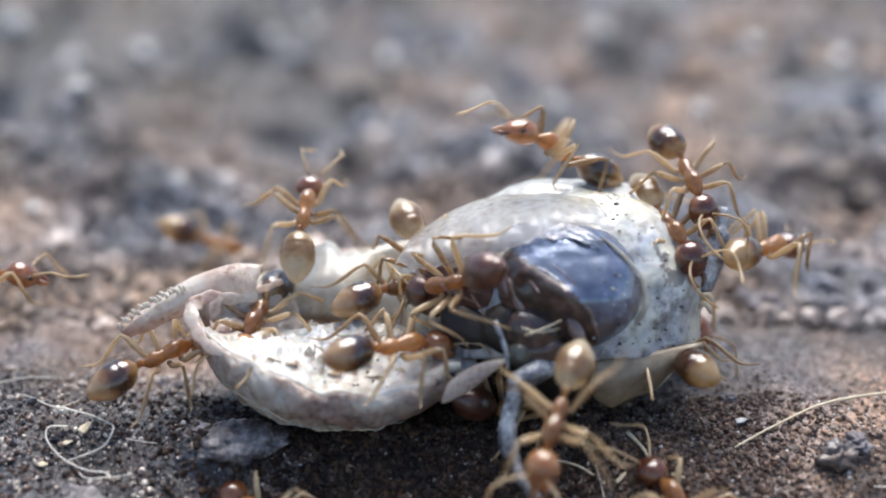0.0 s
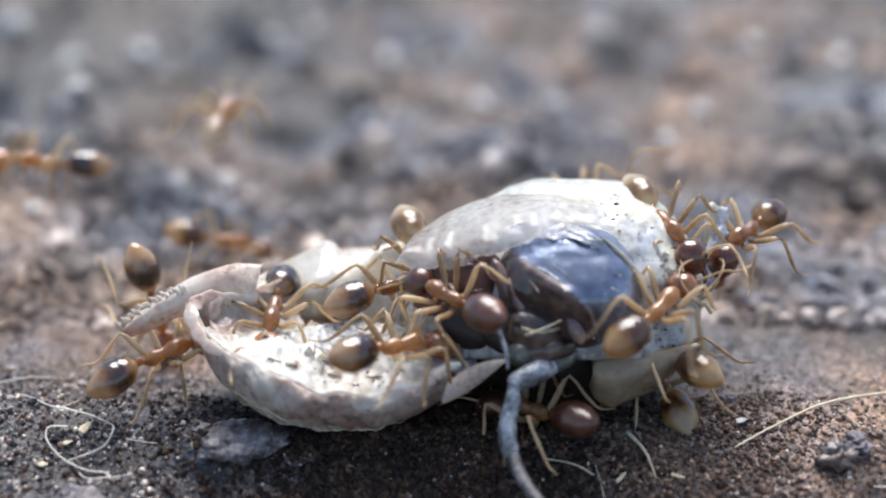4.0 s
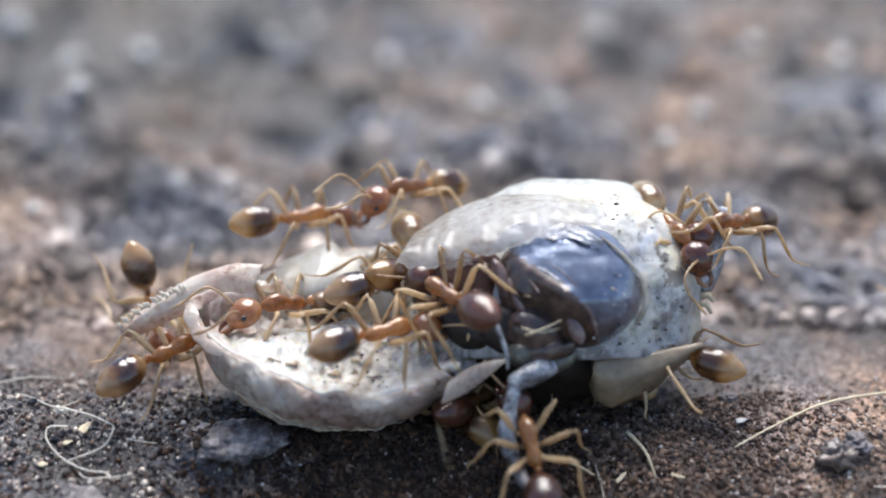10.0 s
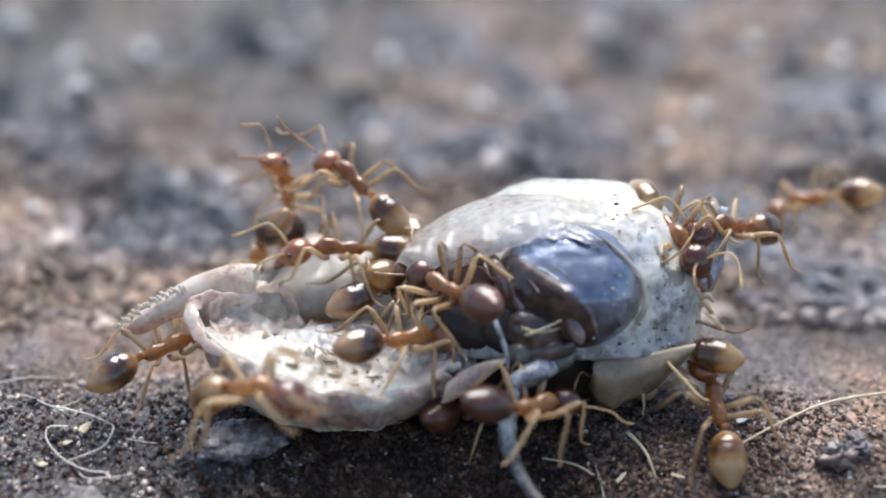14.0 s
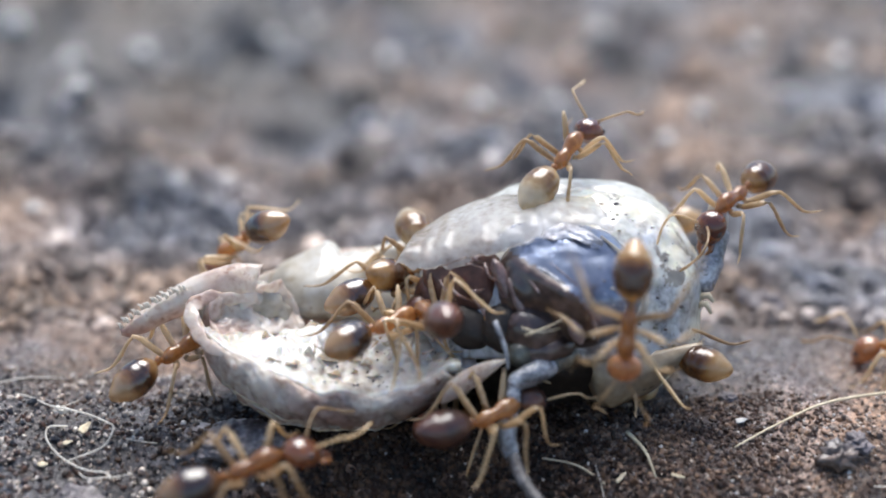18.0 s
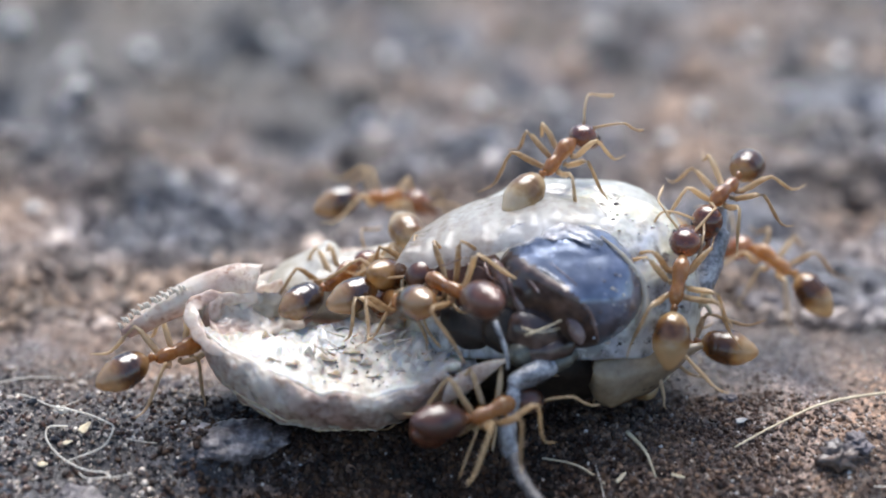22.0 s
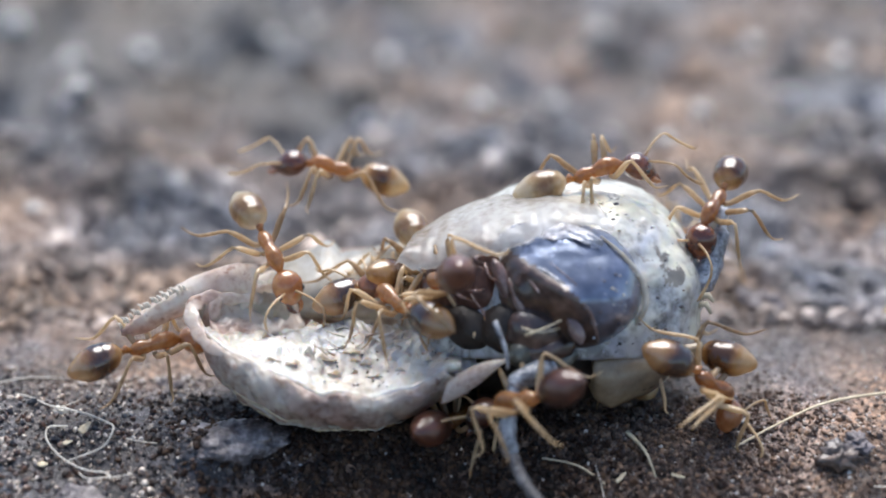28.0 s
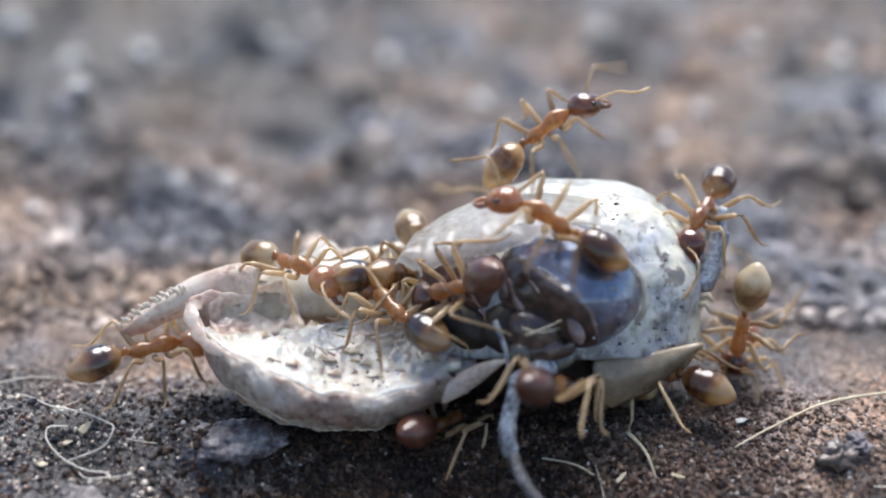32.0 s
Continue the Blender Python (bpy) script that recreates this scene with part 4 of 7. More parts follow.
for x, y, size, turn, label, seed in ((-3.6, -1.8, (0.85, 0.5, 0.26), 8, "smooth damp lump of grey mud beside the dead insect", 3), (-5.9, -3.0, (0.5, 0.35, 0.2), -12, "low pale lump of damp mud near the fibres", 6)):
    mass = lump((0, 0, 0), size, 0.3, 1.6, (0, 0, turn), 72, 48, seed)
    for v in mass.verts:
        v.co *= 1 + 0.16 * noise.noise(v.co * 4.0) + 0.09 * noise.noise(v.co * 11.0) + 0.05 * noise.noise(v.co * 25.0)
    mud = part("mud_lump", mass, M_MUD, at=mm(x, y, height(x, y) - 0.02))
    tagged(mud, label, "mud lump", "lumps of mud")


def flake(x, y, size, turn, tilt, mat, label):
    """A thin bent scrap lying on the soil."""
    g = []
    for u in (q / 6 - 0.5 for q in range(7)):
        half = size[1] * (0.6 - 0.3 * u - 1.2 * u * u) * (1 + 0.5 * noise.noise(Vector((u * 5, x, y))))
        g.append([(u * size[0], half * (v - 0.5), 0.25 * size[1] * (u * u + 0.4 * v)) for v in (q / 4 for q in range(5))])
    ob = part("flake", sheet(g, 0.02), mat, at=mm(x, y, height(x, y) + 0.07, tilt, -8, turn))
    tagged(ob, label, "flake", "flakes on the soil")


for args in ((-6.22, -1.5, (0.3, 0.2), 70, 30, M_STRAW, "pale papery flake caught in the looped fibre"), (-6.45, -1.78, (0.17, 0.11), 20, 24, M_STRAW, "small pale papery flake beside the fibre"), (-6.75, -2.25, (0.2, 0.14), -15, 20, M_STRAW, "small tan flat chip on soil"), (3.0, -2.35, (0.3, 0.12), 50, 25, M_STRAW, "pale splinter of straw on humus crumbs"), (3.95, -2.4, (0.26, 0.1), -40, 25, M_STRAW, "pale splinter of straw on humus crumbs"), (5.25, -1.2, (0.2, 0.16), 10, 20, M_GLINT, "tiny glinting chip on the soil")):
    flake(*args)


def build_crumbs(name, count, area, sizes, mat, label, seed, heap=None, bare=0.0):
    """Loose grains in one mesh; heap gathers them round an x with a spread, bare thins them out on the far left."""
    rnd = random.Random(seed)
    ico = bmesh.new()
    bmesh.ops.create_icosphere(ico, subdivisions=1, radius=1)
    base = [v.co.copy() for v in ico.verts]
    faces = [[v.index for v in f.verts] for f in ico.faces]
    ico.free()
    verts, polys = [], []
    x0, x1, y0, y1 = area
    for _ in range(count):
        x, y = rnd.uniform(x0, x1), y0 + (y1 - y0) * rnd.random() ** 1.3
        if heap:
            x = rnd.gauss(*heap)
        if bare and x < -3 - 0.1 * y and rnd.random() < bare:
            continue
        r = sizes[0] + (sizes[1] - sizes[0]) * rnd.random() ** 3
        k = len(verts)
        z = height(x, y) + r * 0.25
        q = Euler((rnd.uniform(0, 6), rnd.uniform(0, 6), rnd.uniform(0, 6))).to_matrix()
        sx, sy, sz = rnd.uniform(0.6, 1.3), rnd.uniform(0.6, 1.2), rnd.uniform(0.5, 1.0)
        for b in base:
            w = 1 + rnd.uniform(-0.22, 0.22)
            p = q @ Vector((b.x * sx * w, b.y * sy * w, b.z * sz * w))
            verts.append(((x + p.x * r) * MM, (y + p.y * r) * MM, (z + p.z * r) * MM))
        polys += [[k + i for i in f] for f in faces]
    me = bpy.data.meshes.new(name)
    me.from_pydata(verts, [], polys)
    me.materials.append(mat)
    tagged(new(name, me), label, "soil grains", kind="stuff")


# Heaped where the prey's shadow falls; the blackness of these crumbs is painted shade.
build_crumbs("humus_crumbs", 26000, (-4.4, 5.2, -4.6, -0.3), (0.014, 0.09), M_HUMUS_SHADE, "red-brown humus crumbs, blackened for the dead insect's shade", 15, heap=(-0.4, 1.9))
build_crumbs("loam_crumbs", 17000, (-3, 9, -4.4, -0.2), (0.01, 0.07), M_LOAM, "brown loam crumbs under the beige plate", 25, heap=(4.2, 1.7))
build_crumbs("soil_grains", 24000, (-10, 10, -4.2, 3.5), (0.008, 0.046), M_GRIT, "loose brown and grey soil grains", 5)
build_crumbs("soil_clods", 3200, (-34, 34, 3.0, 62), (0.08, 0.5), M_CLOD, "larger brown-grey soil clods further off", 6, bare=0.75)
build_crumbs("soil_grains", 17000, (-15, 15, 3.0, 15), (0.03, 0.2), M_CLOD, "loose brown and grey soil grains", 12)
build_crumbs("soil_grains", 4000, (-9.5, -4.2, -3.6, 0.8), (0.012, 0.08), M_GRIT, "loose brown and grey soil grains", 9)


def pebbles():
    """Pale grains far off on the soil, their colour standing in for blurred glints."""
    rnd = random.Random(11)
    for x, y, r in ((-16.8, 27.6, 0.60), (-13.9, 25.1, 0.52), (-11.5, 26.1, 0.52), (6.8, 22.9, 0.56), (15.3, 26.1, 0.48), (8.0, 16.7, 0.36), (-6.0, 12.0, 0.28), (-2.0, 24.7, 0.40), (1.3, 21.3, 0.48), (6.7, 15.2, 0.32), (-10.4, 9.1, 0.24), (-11.4, 17.3, 0.40), (-6.8, 9.6, 0.22), (6.4, 29.7, 0.56), (-5.2, 29.7, 0.48), (12.1, 21.3, 0.40), (12.7, 29.7, 0.56), (-6.9, 28.1, 0.48), (3.8, 20.5, 0.36)):
        ob = part("pebble", lump((0, 0, 0), (r, r * 0.8, r * 0.7), 0.3, 1.8, (0, 0, rnd.uniform(0, 90)), 14, 10, x), M_GLINT, at=mm(x, y, height(x, y) + r * 0.6))
        tagged(ob, "pale pebble standing in for a glint on the soil", "pebble", "pale pebbles")


pebbles()


# ---- the ants ----
def tilted(x, y, z, ry=0, rz=0):
    return mm(x, y, z, 0, ry, rz)


def build_ant(style, dark=False):
    """One ant facing +x, feet at z = 0. style picks how the legs are set."""
    gaster_mat, head_mat = (M_GASTER_DARK_SHADE, M_GASTER_DARK_SHADE) if dark else (M_GASTER, M_HEAD)
    ant = tagged(new("ant"), "amber-brown translucent ant with a glossy rounded gaster", "ant", "ants on the dead insect")
    body_z = 0.42
    part("thorax", pod([(-0.38, 0.05, -0.03), (-0.3, 0.12, -0.02), (-0.18, 0.155, 0.0), (-0.05, 0.13, 0.0), (0.02, 0.12, 0.02), (0.12, 0.155, 0.05), (0.27, 0.18, 0.06), (0.4, 0.15, 0.04), (0.5, 0.08, 0.02), (0.56, 0.05, 0.0)], 0.85), M_THORAX, ant, at=tilted(0, 0, body_z))
    part("petiole", pod([(-0.55, 0.045, -0.04), (-0.5, 0.07, 0.0), (-0.45, 0.085, 0.04), (-0.4, 0.06, 0.0), (-0.34, 0.045, -0.03)], 0.8, 1.1, 10), M_THORAX, ant, at=tilted(0, 0, body_z))
    bands = [(0.02, 0.05), (-0.03, 0.14), (-0.1, 0.22), (-0.2, 0.275), (-0.28, 0.305), (-0.3, 0.3), (-0.32, 0.306), (-0.42, 0.325), (-0.5, 0.322), (-0.58, 0.308), (-0.6, 0.298), (-0.62, 0.297), (-0.7, 0.262), (-0.77, 0.216), (-0.79, 0.196), (-0.86, 0.155), (-0.92, 0.1), (-0.96, 0.04)]
    gaster = part("gaster", pod([(x, r, -0.05 * (x / -0.5)) for x, r in bands], 1.0, 0.95, 20), gaster_mat, ant, "glossy rounded gaster with darker bands", at=tilted(-0.53, 0, body_z, (-4, -14, 8)[style]))
    if not dark:
        part("crop", pod([(-0.14, 0.05, -0.02), (-0.2, 0.13, -0.02), (-0.34, 0.18, -0.02), (-0.5, 0.19, -0.03), (-0.62, 0.14, -0.04), (-0.74, 0.05, -0.05)], 1.0, 0.8, 14), M_CORE, gaster, "brown insides showing through")
    head = part("head", pod([(-0.02, 0.06, 0.0), (0.04, 0.17, 0.01), (0.12, 0.245, 0.02), (0.24, 0.285, 0.02), (0.36, 0.275, 0.01), (0.48, 0.225, -0.01), (0.57, 0.16, -0.02), (0.63, 0.08, -0.03)], 1.0, 0.82, 18), head_mat, ant, "reddish-brown rounded head", at=tilted(0.56, 0, body_z + 0.02, (22, 35, 12)[style]))
    for s in (1, -1):
        part("eye", lump((0.38, s * 0.22, 0.1), (0.06, 0.04, 0.05), 0, 1, (0, 0, 0), 10, 8), M_EYE, head)
        part("mandible", tube([(0.58, s * 0.1, -0.06), (0.7, s * 0.11, -0.09), (0.79, s * 0.05, -0.11), (0.82, s * 0.01, -0.12)], [0.055, 0.05, 0.03, 0.008], 6), M_HEAD, head)
        part("antenna", tube(smooth_path([(0, 0, 0), (0.2, s * 0.2, 0.12), (0.42, s * 0.36, 0.16), (0.58, s * 0.4, 0.02), (0.78, s * 0.36, -0.14), (0.98, s * 0.3, -0.24)], 3), [0.024] * 4 + [0.02] * 3 + [0.024] * 6 + [0.03, 0.028, 0.012], 7), M_LEGS, ant, at=tilted(0.98, s * 0.1, body_z - 0.02))
    spread = (1.0, 1.12, 0.92)[style]
    lift = (0.34, 0.26, 0.46)[style]
    for hip_x, foot_x, foot_y, knee_x in ((0.26, 0.82, 0.62, 0.5), (0.04, -0.02, 0.95, 0.02), (-0.16, -0.98, 0.78, -0.5)):
        for s in (1, -1):
            fx, fy = (foot_x - hip_x) * spread, s * foot_y * spread
            kx, ky = (knee_x - hip_x) * 1.0, s * (0.12 + 0.52 * foot_y)
            drop = -(body_z - 0.08)
            pts = [(0, 0, 0), (kx * 0.15, s * 0.1, -0.02), (kx * 0.6, ky * 0.6, lift * 0.55), (kx, ky, lift), (kx + (fx - kx) * 0.4, ky + (fy - ky) * 0.4, lift * 0.3 + drop * 0.3), (kx + (fx - kx) * 0.72, ky + (fy - ky) * 0.72, drop * 0.75), (fx, fy, drop + 0.015), (fx * 1.12 + (0.08 if fx > 0 else -0.08), fy * 1.1, drop + 0.012)]
            part("leg", tube(smooth_path(pts, 2), [0.045, 0.055, 0.05, 0.056, 0.056, 0.046, 0.032, 0.03, 0.036, 0.034, 0.026, 0.02, 0.017, 0.014, 0.008], 7), M_LEGS, ant, at=tilted(hip_x, s * 0.1, body_z - 0.08))
    return ant


def stride(ant, seed, spans):
    """Legs swing in two tripods while the ant walks, and shift a little while it stays; the antennae feel about."""
    rnd = random.Random(seed)
    legs = [o for o in ant.children if o.name.startswith("leg")]
    feelers = [o for o in ant.children if o.name.startswith("antenna")]
    for k, leg in enumerate(legs):
        rest = leg.matrix_basis.copy()
        phase = 1 if k in (0, 3, 4) else -1
        side = 1 if k % 2 == 0 else -1
        keys = {0.0: 0.0, 32.0: 0.0}
        t = rnd.uniform(0.3, 1.2)
        while t < 31.8:
            if not any(a - 0.3 < t < b + 0.3 for a, b in spans):
                keys[round(t, 2)] = rnd.uniform(-7, 7)
            t += rnd.uniform(0.5, 1.3)
        for a, b in spans:
            t, d = a, phase
            while t < b:
                keys[round(t, 2)] = 20 * d
                d, t = -d, t + 0.13
        walk(leg, [(t, rest @ pose(0, 0, 0, side * 0.35 * abs(v), 0, side * v)) for t, v in sorted(keys.items())])
    for k, feeler in enumerate(feelers):
        rest = feeler.matrix_basis.copy()
        t, rows = 0.0, []
        while t < 32:
            rows.append((t, rest @ pose(0, 0, 0, rnd.uniform(-12, 12), rnd.uniform(-30, 18), rnd.uniform(-18, 18))))
            t += rnd.uniform(0.25, 0.7)
        rows.append((32.0, rest))
        walk(feeler, rows)


# Last build: dark red, its colour also standing in for shade on two ants.
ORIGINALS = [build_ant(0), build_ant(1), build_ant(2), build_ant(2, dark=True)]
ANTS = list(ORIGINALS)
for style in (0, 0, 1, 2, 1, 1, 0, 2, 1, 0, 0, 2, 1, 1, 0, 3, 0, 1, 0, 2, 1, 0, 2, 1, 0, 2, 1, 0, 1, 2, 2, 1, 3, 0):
    ANTS.append(copy_thing(ORIGINALS[style], mm(0, 0, 0)))
for k, label in {
    0: "amber ant tugging at the insect's shell from the soil",
    2: "pale-gastered ant head down over the torn membrane",
    1: "bluish-glossed ant feeding inside the hollow abdomen",
    4: "dark-banded ant feeding on the white inner tissue",
    3: "dark reddish ant half hidden among the mouthparts",
    5: "slender ant rearing up on the pale shoulder membrane",
    6: "ant hanging from the insect's hind leg",
    7: "amber ant climbing down behind the carapace",
    8: "orange-lit ant wedged under the lower plate",
    9: "ant with its head inside the hollow abdomen",
    10: "amber ant wandering behind the abdomen",
    11: "reddish ant roaming over the prey's back",
    12: "pale ant on the back rim of the abdomen",
    13: "ant arriving over the soil beside the tail plate",
    14: "ant walking off over the soil",
    15: "blurred ant passing close over the bare soil",
    16: "ant climbing down beside the bluish front leg",
    17: "ant crossing the soil below the lower plate",
    18: "reddish ant crossing the dark head and plate",
    19: "ant under the front leg, coloured dark for its shade",
    20: "ant resting on the soil near the straw",
    21: "ant arriving over the soil towards the carapace",
    22: "distant blurred ant on the soil behind",
    23: "long-legged ant hurrying over the prey",
    24: "ant peering down from the top of the membrane",
    25: "amber ant walking along the ridge of the membrane",
    26: "reddish ant climbing across the dark head",
    27: "blurred ant climbing down in front of the abdomen",
    28: "ant that climbs from the soil into the abdomen",
    29: "blurred reddish ant close to the lens on dark soil",
    30: "ant circling in from the open soil",
    31: "active ant clambering over the carapace",
    32: "ant searching round the plate and soil",
    33: "far blurred ant crossing the lit soil",
    34: "late ant running in from the soil onto the head",
    36: "ant lurking under the abdomen, coloured dark for its shade",
    37: "amber ant turning back on the soil near the straw",
    35: "amber ant dipping into the abdomen from its rim",
}.items():
    tagged(ANTS[k], label)


def bend(k):
    """Each ant carries head and gaster a little differently."""
    rnd = random.Random(100 + k)
    for o in ANTS[k].children:
        if o.name.startswith("gaster"):
            o.matrix_basis = o.matrix_basis @ pose(0, 0, 0, 0, rnd.uniform(-10, 10), rnd.uniform(-12, 12))
        if o.name.startswith("head"):
            o.matrix_basis = o.matrix_basis @ pose(0, 0, 0, rnd.uniform(-8, 8), rnd.uniform(-10, 14), rnd.uniform(-14, 14))


for k in range(len(ANTS)):
    bend(k)

# some ants are full and pale, others lean and brown
for gaster_mat, kin in ((M_GASTER_PALE, (2, 12, 16, 35, 5)), (M_GASTER_BROWN, (0, 1, 4, 9, 11, 13, 28, 32))):
    for k in kin:
        for o in ANTS[k].children:
            if o.name.startswith("gaster"):
                o.material_slots[0].link = "OBJECT"
                o.material_slots[0].material = gaster_mat


def motions():
    walk(ANTS[0], [
        (0.00, mm(-4.96, -0.61, 0.70, 13, -5, 37)),
        (1.00, mm(-4.98, -0.61, 0.69, 13, -5, 37)),
        (2.00, mm(-4.96, -0.61, 0.71, 13, -4, 37)),
        (3.00, mm(-4.96, -0.61, 0.70, 13, -5, 37)),
        (6.00, mm(-4.97, -0.58, 0.80, 13, -2, 36)),
        (7.00, mm(-4.84, -0.60, 0.75, 12, -3, 40)),
        (8.00, mm(-4.86, -0.60, 0.75, 13, -3, 39)),
        (9.00, mm(-4.83, -0.58, 0.76, 12, -6, 41)),
        (10.00, mm(-4.83, -0.58, 0.78, 12, -5, 40)),
        (11.00, mm(-4.85, -0.58, 0.80, 12, -3, 39)),
        (12.00, mm(-4.86, -0.58, 0.79, 13, -3, 39)),
        (13.00, mm(-4.81, -0.56, 0.82, 12, -6, 41)),
        (14.00, mm(-4.96, -0.57, 0.81, 13, -4, 37)),
        (17.00, mm(-4.56, -0.60, 0.76, 11, -5, 49)),
        (18.00, mm(-4.67, -0.58, 0.78, 11, -7, 46)),
        (19.00, mm(-4.72, -0.60, 0.75, 12, -4, 43)),
        (20.00, mm(-4.72, -0.61, 0.75, 12, -2, 43)),
        (21.00, mm(-4.67, -0.61, 0.74, 11, -4, 45)),
        (22.00, mm(-4.80, -0.62, 0.75, 13, 2, 38)),
        (23.00, mm(-5.02, -0.62, 0.75, 14, 6, 32)),
        (24.00, mm(-4.69, -0.66, 0.80, 13, 12, 43)),
        (25.00, mm(-5.10, -0.59, 0.79, 14, 2, 30)),
        (28.00, mm(-5.22, -0.55, 0.86, 14, 1, 29)),
        (29.00, mm(-5.18, -0.59, 0.75, 14, -0, 30)),
        (30.00, mm(-5.08, -0.64, 0.68, 14, 4, 30)),
        (31.00, mm(-5.16, -0.59, 0.75, 14, -0, 29)),
        (32.00, mm(-5.23, -0.57, 0.82, 14, 2, 28)),
    ])
    stride(ANTS[0], 1, [])
    walk(ANTS[2], [
        (0.00, mm(-0.32, 0.53, 2.19, 16, 30, -70)),
        (1.00, mm(-0.29, 0.49, 2.12, 15, 27, -72)),
        (2.00, mm(-0.25, 0.51, 2.15, 14, 28, -72)),
        (3.00, mm(-0.30, 0.49, 2.12, 15, 27, -71)),
        (6.00, mm(-0.30, 0.49, 2.12, 15, 27, -71)),
        (7.00, mm(-0.39, 0.52, 2.16, 18, 28, -68)),
        (8.00, mm(-0.30, 0.46, 2.07, 18, 23, -68)),
        (9.00, mm(-0.32, 0.50, 2.13, 18, 27, -68)),
        (10.00, mm(-0.28, 0.45, 2.06, 16, 24, -71)),
        (11.00, mm(-0.28, 0.44, 2.03, 18, 22, -69)),
        (12.00, mm(-0.32, 0.48, 2.11, 20, 25, -66)),
        (13.00, mm(-0.32, 0.55, 2.22, 15, 31, -72)),
        (14.00, mm(-0.21, 0.43, 2.03, 16, 22, -71)),
        (17.00, mm(-0.23, 0.46, 2.11, 20, 20, -66)),
        (18.00, mm(-0.22, 0.47, 2.10, 15, 24, -72)),
        (19.00, mm(-0.29, 0.49, 2.12, 15, 27, -72)),
        (20.00, mm(-0.22, 0.44, 2.03, 18, 22, -69)),
        (21.00, mm(-0.24, 0.47, 2.08, 17, 25, -69)),
        (22.00, mm(-0.25, 0.46, 2.07, 19, 23, -67)),
        (23.00, mm(-0.29, 0.49, 2.12, 15, 27, -72)),
        (24.00, mm(-0.23, 0.49, 2.15, 16, 24, -71)),
        (25.00, mm(-0.23, 0.45, 2.06, 16, 24, -71)),
        (28.00, mm(-0.23, 0.46, 2.08, 16, 25, -71)),
        (29.00, mm(-0.22, 0.45, 2.06, 15, 24, -72)),
        (30.00, mm(-0.23, 0.45, 2.06, 16, 24, -71)),
        (31.00, mm(-0.24, 0.46, 2.07, 18, 23, -68)),
        (32.00, mm(-0.23, 0.46, 2.07, 15, 25, -72)),
    ])
    stride(ANTS[2], 2, [])
    walk(ANTS[1], [
        (0.00, mm(-0.79, 0.22, 1.66, 13, 5, 39)),
        (1.00, mm(-0.78, 0.21, 1.74, 14, 14, 39)),
        (2.00, mm(-0.87, 0.22, 1.63, 13, 3, 38)),
        (3.00, mm(-0.93, 0.22, 1.65, 13, 5, 38)),
        (6.00, mm(-0.90, 0.22, 1.66, 13, 6, 39)),
        (7.00, mm(-0.93, 0.22, 1.66, 13, 6, 37)),
        (8.00, mm(-0.76, 0.22, 1.64, 12, 3, 41)),
        (9.00, mm(-0.92, 0.22, 1.69, 13, 9, 38)),
        (11.00, mm(-0.93, 0.24, 1.76, 14, 11, 37)),
        (13.00, mm(-0.81, 0.25, 1.73, 12, 3, 41)),
        (14.00, mm(-0.89, 0.24, 1.68, 13, 3, 40)),
        (17.00, mm(-0.87, 0.25, 1.75, 13, 5, 40)),
        (18.00, mm(-0.90, 0.26, 1.73, 13, 3, 39)),
        (19.00, mm(-0.83, 0.25, 1.75, 13, 5, 40)),
        (20.00, mm(-0.82, 0.25, 1.73, 12, 3, 40)),
        (21.00, mm(-0.81, 0.23, 1.69, 12, 3, 41)),
        (23.00, mm(-0.99, 0.26, 1.77, 13, 7, 37)),
        (24.00, mm(-1.05, 0.26, 1.72, 13, 3, 37)),
        (25.00, mm(-1.04, 0.26, 1.73, 13, 3, 37)),
        (28.00, mm(-1.08, 0.26, 1.72, 13, 3, 36)),
        (29.00, mm(-1.05, 0.26, 1.74, 13, 5, 37)),
        (30.00, mm(-0.93, 0.26, 1.81, 14, 11, 37)),
        (31.00, mm(-0.96, 0.24, 1.80, 15, 19, 33)),
        (32.00, mm(-0.97, 0.24, 1.81, 15, 20, 32)),
    ])
    stride(ANTS[1], 3, [])
